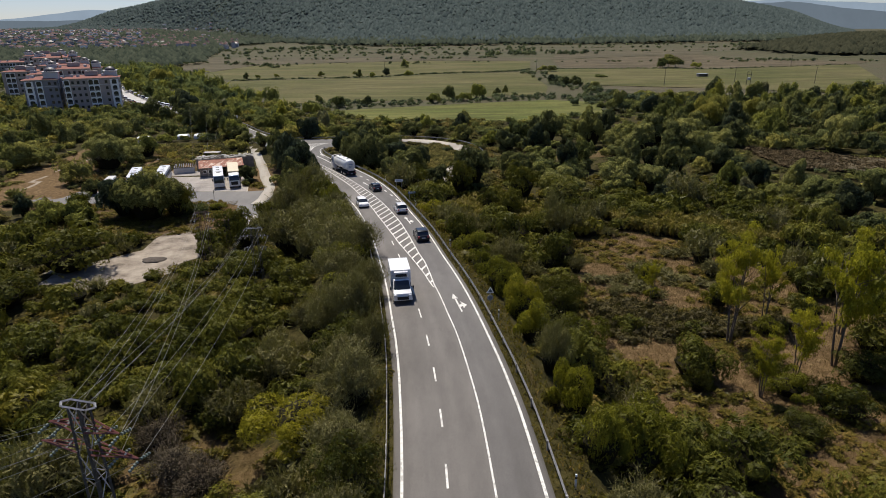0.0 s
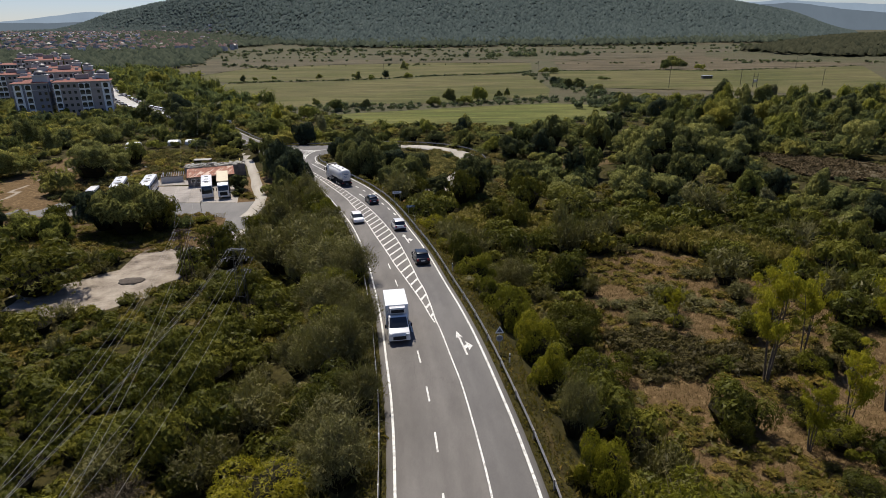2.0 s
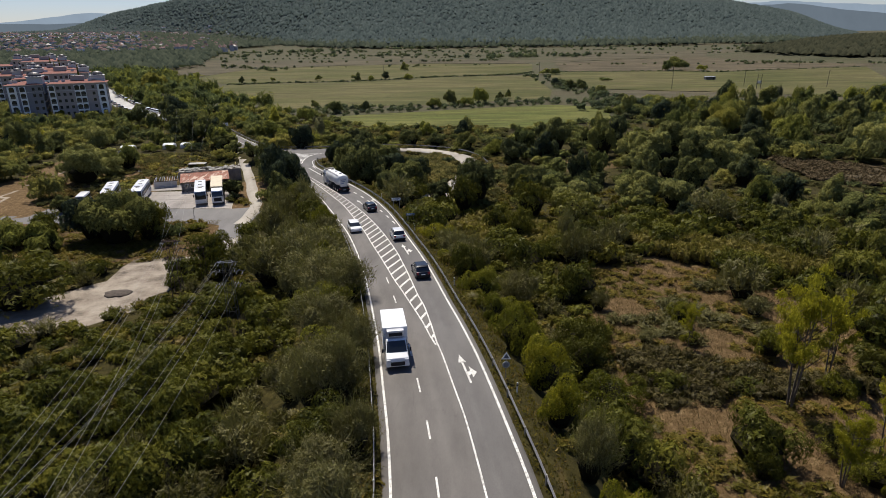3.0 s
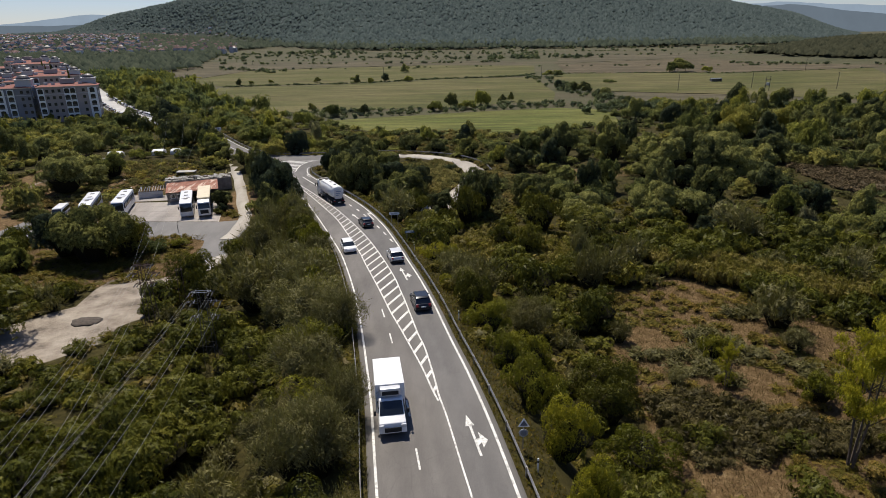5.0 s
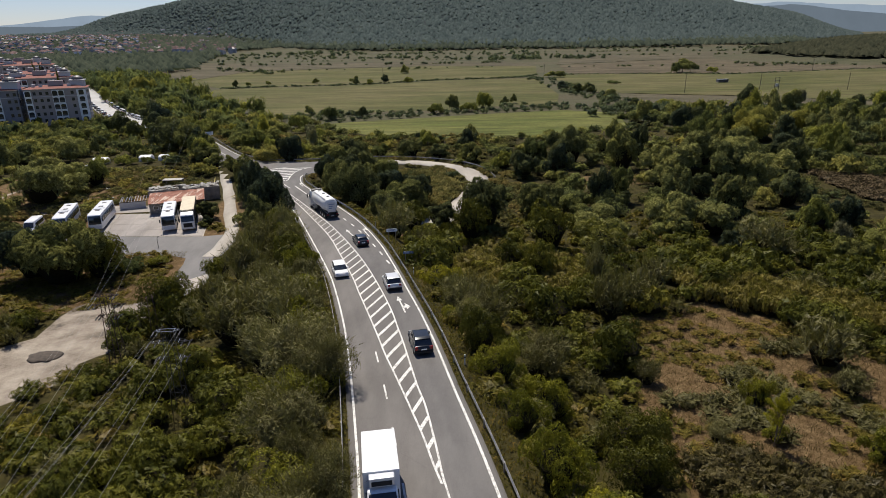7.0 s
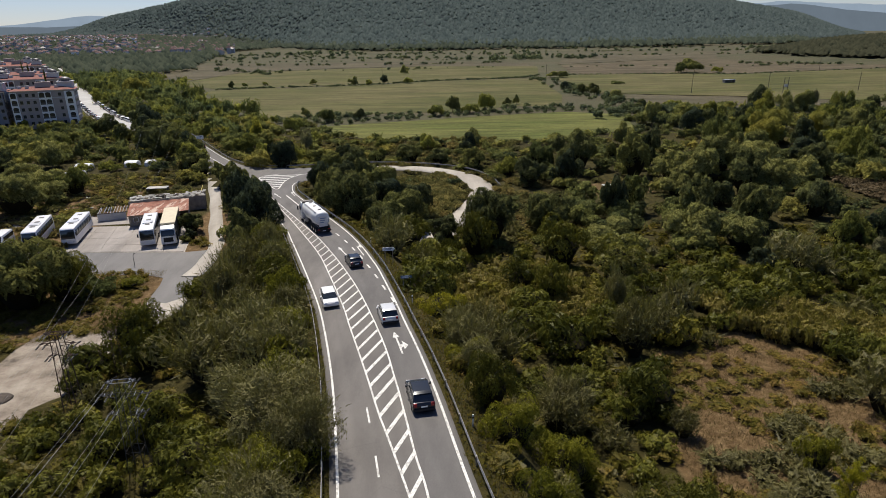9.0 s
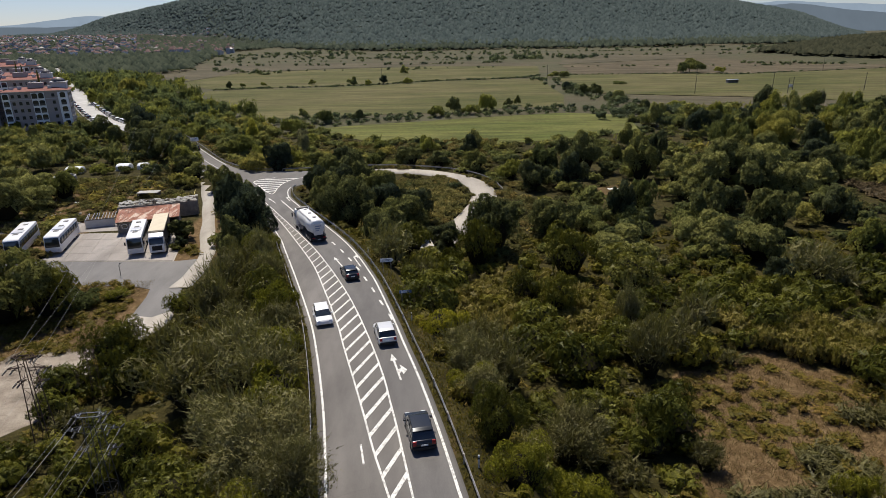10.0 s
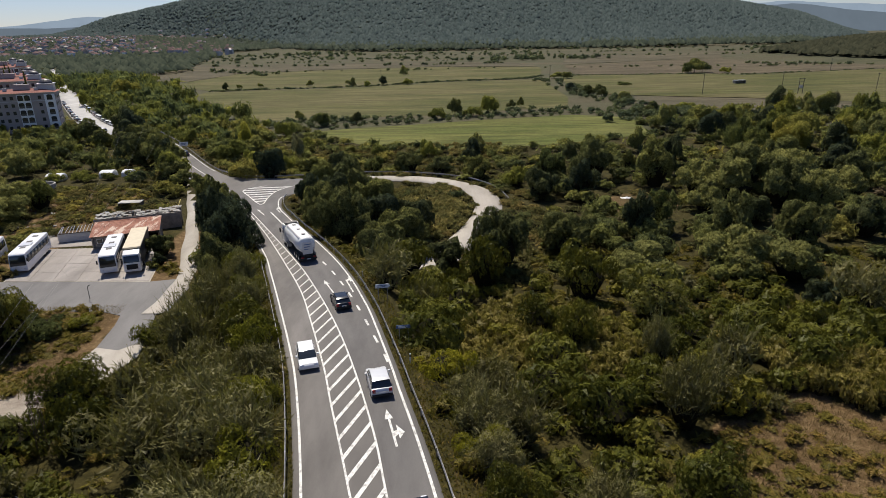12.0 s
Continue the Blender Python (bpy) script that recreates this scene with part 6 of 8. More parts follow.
CAR_WHITE = plain("white_car_paint", (0.76, 0.76, 0.76), 0.25, 0, 0.03, 2, 0.5)
CAR_SILVER = plain("pale_silver_paint", (0.62, 0.62, 0.62), 0.28, 0.2, 0.04, 2, 0.5)
TARP = plain("cream_tarpaulin", (0.55, 0.48, 0.35), 0.7, 0, 0.08, 1.2)
TANKWHITE = plain("white_tank", (0.74, 0.74, 0.73), 0.4, 0, 0.06, 0.8)


def hull(profile, half, top_half, z0, z1, bevel=0.06):
    """A body from a side outline (y, z); narrower towards z1."""
    bm = bmesh.new()
    sides = []
    for s in (-1, 1):
        sides.append([bm.verts.new((s * (half + (top_half - half) * min(max((z - z0) / (z1 - z0), 0), 1)), y, z)) for y, z in profile])
    n = len(profile)
    bm.faces.new(sides[0])
    bm.faces.new(sides[1][::-1])
    for k in range(n):
        bm.faces.new((sides[0][k], sides[1][k], sides[1][(k + 1) % n], sides[0][(k + 1) % n])[::-1])
    bmesh.ops.recalc_face_normals(bm, faces=bm.faces[:])
    if bevel:
        bmesh.ops.bevel(bm, geom=bm.edges[:], offset=bevel, segments=2, affect="EDGES", profile=0.6)
    for f in bm.faces:
        f.smooth = True
    return bm


def wheel(ob, x, y, r, w=0.24):
    s = 1 if x > 0 else -1
    bm = bmesh.new()
    tube(bm, (x - s * w, y, r), (x, y, r), r, r * 0.96, 18)
    t = part("wheel", bm, TYRE, ob)
    bm = bmesh.new()
    tube(bm, (x - s * 0.03, y, r), (x + s * 0.012, y, r), r * 0.6, r * 0.5, 12)
    part("rim", bm, RIM, t)


def car(x, y, turn, paint, words, suv=False, z=None):
    z = float(on_road(x, y, 0.0).z) if z is None else z
    ob = thing("car", words, "car", "cars on the road", (x, y, z), turn)
    h, hw = (1.62, 0.91) if suv else (1.46, 0.88)
    body = part("body", hull([(-2.15, 0.34), (-2.2, 0.72), (-2.08, 0.98), (-0.6, 1.0), (0.95, 0.96), (1.95, 0.80), (2.16, 0.62), (2.14, 0.30), (1.7, 0.22), (-1.8, 0.22)], hw, hw - 0.05, 0.3, 1.0, 0.07), paint, ob)
    part("glasshouse", hull([(-2.02, 0.94), (-1.72, h - 0.22), (-1.35, h - 0.05), (0.15, h - 0.05), (0.55, h - 0.12), (1.25, 0.93)], hw - 0.05, hw - 0.22, 0.95, h, 0.05), GLASS, ob, "dark tinted windows")
    part("roof", hull([(-1.72, h - 0.10), (-1.4, h + 0.005), (0.12, h + 0.005), (0.5, h - 0.10), (0.1, h - 0.07), (-1.4, h - 0.07)], hw - 0.16, hw - 0.24, h - 0.1, h, 0.02), paint, ob)
    for s in (-1, 1):
        for zz in (-1.32, 1.36):
            wheel(ob, s * (hw + 0.01), zz, 0.34)
        part("headlight", hull([(1.98, 0.62), (2.16, 0.60), (2.08, 0.76), (1.92, 0.80)], 0.18, 0.18, 0, 1, 0.02), LAMP_W, ob).location.x = s * 0.62
        part("tail_light", hull([(-2.2, 0.66), (-2.06, 0.66), (-2.0, 0.95), (-2.15, 0.95)], 0.14, 0.14, 0, 1, 0.02), LAMP_R, ob).location.x = s * 0.68
        part("mirror", box(bmesh.new(), s * (hw + 0.08) - 0.1, s * (hw + 0.08) + 0.1, 0.62, 0.8, 0.95, 1.1, 0.03), paint, ob)
        part("pillar", hull([(-0.55, 0.95), (-0.42, 0.95), (-0.42, h - 0.08), (-0.5, h - 0.08)], 0.02, 0.02, 0, 1, 0), paint, ob).location.x = s * (hw - 0.12)
    part("number_plate", box(bmesh.new(), -0.26, 0.26, -2.225, -2.20, 0.62, 0.73), PLATE, ob)
    part("bumper", box(bmesh.new(), -hw + 0.06, hw - 0.06, -2.26, -2.1, 0.32, 0.52, 0.04), BLACK, ob)
    return ob


def slope(curve, y):
    return math.degrees(math.atan2(-(float(curve(y + 2)) - float(curve(y - 2))), 4.0))


def settle(ob, turn):
    """Lean a vehicle with the road's fall."""
    at = ob.matrix_world.translation
    fall = math.degrees(math.atan((float(road_z(at.y + 2)) - float(road_z(at.y - 2))) / 4))
    ob.matrix_world = ob.matrix_world @ pose(0, 0, 0, fall * math.cos(radians(turn)), 0, 0)
    return ob


def lane(a, b, y):
    return (float(a(y)) + float(b(y))) / 2


for curves, y, back, paint, words, tall in (
    ((isl_b, edge_r), 83.6, 0, CAR_DARK, "dark grey estate car driving on the road", True),
    ((isl_b, lane_q), 119.5, 0, CAR_DARK, "black hatchback driving on the road", False),
    ((isl_b, edge_r), 100.5, 0, CAR_SILVER, "pale silver sport utility car on the road", True),
    ((edge_l, isl_a), 105.5, 180, CAR_WHITE, "white hatchback driving towards the camera", False),
    ((edge_far, edge_far), 236, 0, CAR_DARK, "dark car on the road beyond the junction", False),
):
    heading = slope(curves[1], y) + back
    settle(car(lane(*curves, y) - (1.8 if y > 200 else 0), y, heading, paint, words, tall), heading)


def tanker(x, y, turn):
    ob = thing("tanker_truck", "white silo tanker truck with articulated trailer", "truck", "", (x, y, float(on_road(x, y, 0).z)), turn)
    part("chassis", box(bmesh.new(), -0.45, 0.45, -6.2, 5.6, 0.75, 1.0, 0.03), BLACK, ob)
    part("cab", hull([(3.9, 0.55), (3.9, 3.35), (4.6, 3.55), (5.6, 2.95), (5.95, 1.9), (6.05, 0.5)], 1.24, 1.15, 0.6, 3.5, 0.09), CAR_WHITE, ob)
    part("windscreen", hull([(5.62, 1.95), (5.5, 2.85), (5.66, 2.9), (5.98, 1.98)], 1.1, 1.04, 1.9, 2.9, 0.02), GLASS, ob)
    part("wind_deflector", hull([(3.85, 3.3), (3.85, 3.62), (4.3, 3.75), (5.2, 3.2)], 1.0, 0.95, 3.3, 3.7, 0.05), STEEL, ob, "dark roof deflector")
    for s in (-1, 1):
        part("cab_window", box(bmesh.new(), s * 1.21 - 0.04, s * 1.21 + 0.04, 4.6, 5.5, 1.95, 2.7, 0.02), GLASS, ob)
        part("mirror", box(bmesh.new(), s * 1.5 - 0.1, s * 1.5 + 0.1, 5.5, 5.7, 1.9, 2.6, 0.04), BLACK, ob)
        part("headlight", box(bmesh.new(), s * 0.9 - 0.2, s * 0.9 + 0.2, 5.98, 6.09, 0.7, 0.95, 0.03), LAMP_W, ob)
        part("fuel_tank", tube(bmesh.new(), (s * 0.95, 1.6, 0.75), (s * 0.95, 3.2, 0.75), 0.3, None, 12), GALV, ob)
        part("tail_light", box(bmesh.new(), s * 0.85 - 0.2, s * 0.85 + 0.2, -6.32, -6.24, 0.72, 0.9, 0.02), LAMP_R, ob)
        for yy in (4.9, 2.2, -2.6, -3.9, -5.2):
            wheel(ob, s * 1.22, yy, 0.5, 0.34)
        part("mudguard", box(bmesh.new(), s * 1.05 - 0.18, s * 1.05 + 0.18, -5.9, -2.0, 1.05, 1.12, 0.02), BLACK, ob)
    bm = bmesh.new()
    rings = []
    for yy, half, z0, z1 in ((-5.95, 0.95, 1.75, 3.35), (-5.6, 1.2, 1.3, 3.6), (-3.2, 1.24, 1.05, 3.66), (-1.2, 1.24, 1.35, 3.68), (1.2, 1.24, 1.05, 3.66), (3.2, 1.2, 1.35, 3.6), (3.6, 0.9, 1.9, 3.35)):
        rings.append([bm.verts.new((half * math.copysign(abs(math.cos(a)) ** 0.75, math.cos(a)), yy, (z0 + z1) / 2 + (z1 - z0) / 2 * math.copysign(abs(math.sin(a)) ** 0.8, math.sin(a)))) for a in np.linspace(0, 2 * math.pi, 20, endpoint=False)])
    for a, b in zip(rings, rings[1:]):
        for k in range(20):
            bm.faces.new((a[k], a[(k + 1) % 20], b[(k + 1) % 20], b[k])).smooth = True
    bm.faces.new(rings[0][::-1])
    bm.faces.new(rings[-1])
    bmesh.ops.recalc_face_normals(bm, faces=bm.faces[:])
    tank = part("tank", bm, TANKWHITE, ob)
    for yy in (-4.2, -1.2, 1.8):
        bm = bmesh.new()
        tube(bm, (0, yy, 3.6), (0, yy, 3.78), 0.27, 0.25, 14)
        tube(bm, (-0.3, yy, 3.8), (0.3, yy, 3.8), 0.03, None, 5)
        part("hatch", bm, GALV, tank)
    part("rear_panel", box(bmesh.new(), -0.72, 0.72, -6.12, -5.9, 1.2, 3.0, 0.04), CAR_SILVER, tank, "pale rear service panel")
    for k in range(3):
        part("notice_bar", box(bmesh.new(), -0.5, 0.5 - 0.2 * k, -6.135, -6.118, 2.55 - 0.35 * k, 2.68 - 0.35 * k), BLUE, tank)
    bm = bmesh.new()
    for s in (-0.22, 0.22):
        tube(bm, (s + 0.75, -6.1, 1.0), (s + 0.75, -5.75, 3.5), 0.022, None, 5)
    for k in range(9):
        tube(bm, (0.53, -6.08 + 0.035 * k, 1.2 + 0.26 * k), (0.97, -6.08 + 0.035 * k, 1.2 + 0.26 * k), 0.018, None, 4)
    part("ladder", bm, GALV, tank)
    part("catwalk", box(bmesh.new(), -0.95, -0.75, -5.2, 3.0, 3.5, 3.54, 0.01), GALV, tank)
    part("bumper", box(bmesh.new(), -1.2, 1.2, -6.3, -6.15, 0.45, 0.68, 0.03), BLACK, ob)
    part("number_plate", box(bmesh.new(), -0.26, 0.26, -6.33, -6.31, 0.5, 0.62), PLATE, ob)
    return ob


settle(tanker(lane(isl_b, lane_q, 141.5), 141.5, slope(edge_r, 141)), slope(edge_r, 141))


def box_truck(x, y, turn):
    ob = thing("box_truck", "white refrigerated box truck driving towards the camera", "truck", "", (x, y, float(on_road(x, y, 0).z)), turn)
    part("chassis", box(bmesh.new(), -0.8, 0.8, -3.2, 2.6, 0.45, 0.65, 0.03), BLACK, ob)
    part("cargo_box", box(bmesh.new(), -1.08, 1.08, -3.25, 0.95, 0.75, 3.05, 0.04), CAR_WHITE, ob)
    part("cab", hull([(0.95, 0.4), (0.95, 1.95), (1.25, 2.2), (1.6, 2.2), (2.35, 1.35), (3.1, 1.12), (3.25, 0.4)], 1.0, 0.86, 0.6, 2.2, 0.08), CAR_WHITE, ob)
    part("windscreen", hull([(1.68, 2.1), (2.3, 1.38), (2.42, 1.36), (1.8, 2.12)], 0.86, 0.78, 1.4, 2.1, 0.02), GLASS, ob)
    part("cooling_unit", box(bmesh.new(), -0.75, 0.75, 0.95, 1.5, 2.35, 2.95, 0.08), CAR_SILVER, ob, "pale roof cooling unit with dark grille")
    part("grille", box(bmesh.new(), -0.6, 0.6, 1.49, 1.53, 2.45, 2.75, 0.01), BLACK, ob)
    part("radiator", box(bmesh.new(), -0.6, 0.6, 3.2, 3.27, 0.5, 0.85, 0.02), BLACK, ob)
    for s in (-1, 1):
        part("cab_window", box(bmesh.new(), s * 0.94 - 0.04, s * 0.94 + 0.04, 1.15, 1.95, 1.3, 1.85, 0.02), GLASS, ob)
        part("mirror", box(bmesh.new(), s * 1.2 - 0.08, s * 1.2 + 0.08, 2.0, 2.15, 1.25, 1.6, 0.03), BLACK, ob)
        part("headlight", box(bmesh.new(), s * 0.78 - 0.18, s * 0.78 + 0.18, 3.1, 3.24, 0.8, 1.05, 0.04), LAMP_W, ob)
        for yy in (2.3, -1.9):
            wheel(ob, s * 0.98, yy, 0.36, 0.24)
    return ob


settle(box_truck(lane(edge_l, dash_l, 62.0), 62.0, slope(edge_l, 62) + 180), slope(edge_l, 62) + 180)


def bus(x, y, turn, words):
    ob = thing("bus", words, "bus", "parked buses", (x, y, PLAIN + 0.06), turn)
    part("body", hull([(-5.9, 0.4), (-5.95, 1.6), (-5.75, 3.2), (-5.5, 3.3), (5.3, 3.3), (5.7, 3.1), (5.95, 1.5), (5.95, 0.4)], 1.27, 1.2, 0.5, 3.3, 0.1), CAR_WHITE, ob)
    part("windscreen", hull([(5.78, 1.35), (5.62, 2.95), (5.74, 2.98), (6.0, 1.35)], 1.13, 1.08, 1.3, 3, 0.02), GLASS, ob)
    part("rear_window", hull([(-5.8, 1.9), (-5.66, 2.9), (-5.78, 2.9), (-5.99, 1.9)], 1.0, 0.95, 1.3, 3, 0.02), GLASS, ob)
    for s in (-1, 1):
        for k in range(7):
            y0 = -5.4 + 1.55 * k
            bm = hull([(y0, 1.65), (y0 + 1.48, 1.65), (y0 + 1.48, 2.75), (y0, 2.75)], 0.025, 0.025, 0, 1, 0)
            for v in bm.verts:
                v.co.x += s * (1.262 - 0.03 * (v.co.z - 1.0))
            part("window", bm, GLASS, ob)
        part("mirror", box(bmesh.new(), s * 1.42 - 0.1, s * 1.42 + 0.1, 5.85, 6.1, 2.0, 2.6, 0.05), BLACK, ob)
        part("headlight", box(bmesh.new(), s * 0.9 - 0.22, s * 0.9 + 0.22, 5.88, 6.0, 0.7, 0.95, 0.04), LAMP_W, ob)
        for yy in (3.6, -2.4, -3.7):
            wheel(ob, s * 1.24, yy, 0.48, 0.3)
    for yy in (-3.6, -0.6, 2.6):
        part("roof_hatch", box(bmesh.new(), -0.4, 0.4, yy - 0.35, yy + 0.35, 3.28, 3.37, 0.03), STEEL, ob, "dark roof hatch")
    part("air_conditioner", box(bmesh.new(), -0.85, 0.85, 0.3, 1.9, 3.28, 3.46, 0.06), CAR_SILVER, ob)
    part("number_plate", box(bmesh.new(), -0.26, 0.26, 5.96, 5.985, 0.5, 0.62), PLATE, ob)
    return ob


bus(-53.0, 150.2, 180 + 19, "white touring coach parked on the concrete yard")
bus(-67.4, 151.8, 180 + 15, "white touring coach parked beside the yard's edge")
bus(-73.6, 150.2, 180 + 18, "white touring coach parked next to another coach")


def parked_truck(x, y, turn):
    ob = thing("lorry", "white lorry with cream tarpaulin trailer parked on the yard", "truck", "", (x, y, PLAIN + 0.06), turn)
    part("chassis", box(bmesh.new(), -0.45, 0.45, -6.7, 6.3, 0.75, 1.0, 0.03), BLACK, ob)
    part("cab", hull([(4.7, 0.55), (4.7, 3.45), (5.0, 3.6), (6.2, 3.2), (6.6, 1.9), (6.65, 0.5)], 1.24, 1.18, 0.6, 3.5, 0.09), CAR_WHITE, ob)
    part("windscreen", hull([(6.2, 1.95), (6.08, 2.95), (6.3, 3.0), (6.64, 1.98)], 1.12, 1.08, 1.9, 2.9, 0.02), GLASS, ob)
    part("grille", box(bmesh.new(), -0.8, 0.8, 6.58, 6.7, 0.9, 1.7, 0.03), BLACK, ob)
    part("trailer", box(bmesh.new(), -1.27, 1.27, -6.8, 4.4, 1.1, 3.75, 0.06), STEEL, ob, "dark sided trailer body")
    part("tarpaulin", box(bmesh.new(), -1.29, 1.29, -6.82, 4.42, 3.55, 3.83, 0.08), TARP, ob, "cream tarpaulin roof")
    for s in (-1, 1):
        part("mirror", box(bmesh.new(), s * 1.45 - 0.1, s * 1.45 + 0.1, 6.1, 6.3, 1.9, 2.7, 0.04), BLACK, ob)
        part("headlight", box(bmesh.new(), s * 0.95 - 0.2, s * 0.95 + 0.2, 6.58, 6.69, 0.6, 0.85, 0.03), LAMP_W, ob)
        for yy in (5.4, 2.8, -3.2, -4.5, -5.8):
            wheel(ob, s * 1.24, yy, 0.5, 0.34)
    return ob


parked_truck(-49.4, 150.9, 180 + 18)


def minibus(x, y, turn):
    ob = thing("minibus", "white minibus parked at the yard's asphalt strip", "van", "", (x, y, PLAIN + 0.06), turn)
    part("body", hull([(-3.2, 0.4), (-3.25, 1.4), (-3.0, 2.55), (1.6, 2.6), (2.6, 1.5), (3.3, 1.1), (3.4, 0.4)], 1.0, 0.9, 0.5, 2.6, 0.09), CAR_WHITE, ob)
    part("windscreen", hull([(1.75, 2.4), (2.55, 1.5), (2.68, 1.5), (1.88, 2.45)], 0.88, 0.82, 1.4, 2.4, 0.02), GLASS, ob)
    for s in (-1, 1):
        for k in range(4):
            part("window", box(bmesh.new(), s * 0.95 - 0.04, s * 0.95 + 0.04, -2.9 + 1.1 * k, -1.9 + 1.1 * k, 1.5, 2.2, 0.02), GLASS, ob)
        part("headlight", box(bmesh.new(), s * 0.75 - 0.16, s * 0.75 + 0.16, 3.28, 3.4, 0.8, 1.0, 0.03), LAMP_W, ob)
        for yy in (2.2, -1.9):
            wheel(ob, s * 0.98, yy, 0.36, 0.24)
    return ob


minibus(-78.0, 146.4, 180 + 14)

# ---- the yard ----


def slab(name, poly, z, thick, mat, words, cat="pavement"):
    bm = bmesh.new()
    f = bm.faces.new([bm.verts.new((x, y, z - thick)) for x, y in poly])
    if f.normal.z < 0:
        f.normal_flip()
    g = bmesh.ops.extrude_face_region(bm, geom=[f])
    bmesh.ops.translate(bm, vec=(0, 0, thick), verts=[v for v in g["geom"] if isinstance(v, bmesh.types.BMVert)])
    bmesh.ops.recalc_face_normals(bm, faces=bm.faces[:])
    return tagged(part(name, bm, mat), words, cat, kind="structure")


def make_yard():
    ob = slab("yard", [(-66.6, 143), (-43.6, 141.6), (-47.4, 158), (-71, 158)], PLAIN + 0.0, 0.1, GRAVEL, "concrete yard of cast slabs with weedy joints")
    # cast slabs, some of them uneven
    rows = 4
    for j in range(rows):
        v0, v1 = j / rows, (j + 1) / rows
        for k in range(6):
            u0, u1 = k / 6, (k + 1) / 6
            def at(u, v):
                a = Vector((-66.4, 143.1, 0)).lerp(Vector((-43.8, 141.8, 0)), u)
                b = Vector((-70.6, 157.8, 0)).lerp(Vector((-47.7, 157.8, 0)), u)
                return a.lerp(b, v)
            q = [at(u0 + 0.0016, v0 + 0.0025), at(u1 - 0.0016, v0 + 0.0025), at(u1 - 0.0016, v1 - 0.0025), at(u0 + 0.0016, v1 - 0.0025)]
            bm = bmesh.new()
            dz = random.uniform(0, 0.015)
            low = [bm.verts.new((p.x, p.y, PLAIN + 0.005)) for p in q]
            top = [bm.verts.new((p.x, p.y, PLAIN + 0.045 + dz)) for p in q]
            bm.faces.new(top)
            for i in range(4):
                bm.faces.new((low[i], low[(i + 1) % 4], top[(i + 1) % 4], top[i]))
            part("slab", bm, CONCRETE, ob)
    slab("yard_road", [(-92, 133.5), (-60, 132.6), (-45, 131), (-39.5, 128.5), (-36.6, 131), (-36.6, 139), (-39.5, 142.5), (-44, 141.5), (-66.6, 142.9), (-90, 144.5)], PLAIN + 0.01, 0.12, OLD_ASPHALT, "dark worn asphalt strip before the yard")
    slab("yard_apron", [(-43, 132), (-41.8, 127), (-41, 120), (-41.8, 114.5), (-37, 112.5), (-35.2, 119), (-37.0, 127), (-38.4, 132)], PLAIN + 0.02, 0.1, OLD_ASPHALT, "patched asphalt track leaving the yard")
    slab("track_slab", [(-41.1, 121), (-41.9, 114.3), (-37, 112.3), (-35.1, 118.6), (-35.8, 122.5), (-38.2, 120.2)], PLAIN + 0.03, 0.1, GRAVEL, "broken pale concrete on the track")
    slab("old_floor", [(-86, 158), (-71.5, 158.4), (-60.5, 159.5), (-62, 167), (-72, 166), (-84, 164)], PLAIN + 0.03, 0.12, CONCRETE, "weedy broken concrete floor beside the shed")


make_yard()


def make_rust():
    m = Mat("rusty_roof", 0.8)
    w = m.n("ShaderNodeTexWave", Scale=1.6, Distortion=0.3)
    w.bands_direction = "X"
    m.link(m.where((1, 1, 1), 0.31), w.inputs["Vector"])
    base = m.ramp(m.noise(0.5, 5, 0.7), (0.35, (0.20, 0.075, 0.045)), (0.6, (0.33, 0.15, 0.10)))
    pale = m.ramp(m.noise(0.45, 4, 0.7, m.where((1.6, 0.35, 1), 0.31)), (0.52, 0.0), (0.6, 1.0))
    m.colour(m.mix(pale, base, (0.55, 0.42, 0.33))).bump(w.outputs["Fac"], 0.5, 0.03)
    return m.m


RUST = make_rust()
TRIM = plain("white_trim", (0.52, 0.51, 0.50), 0.8, 0, 0.05)
BRICKWALL = plain("grimy_plaster", (0.24, 0.215, 0.19), 0.9, 0, 0.3, 1.2)
ETERNIT = plain("grey_fibre_cement", (0.36, 0.345, 0.31), 0.9, 0, 0.3, 1.0)


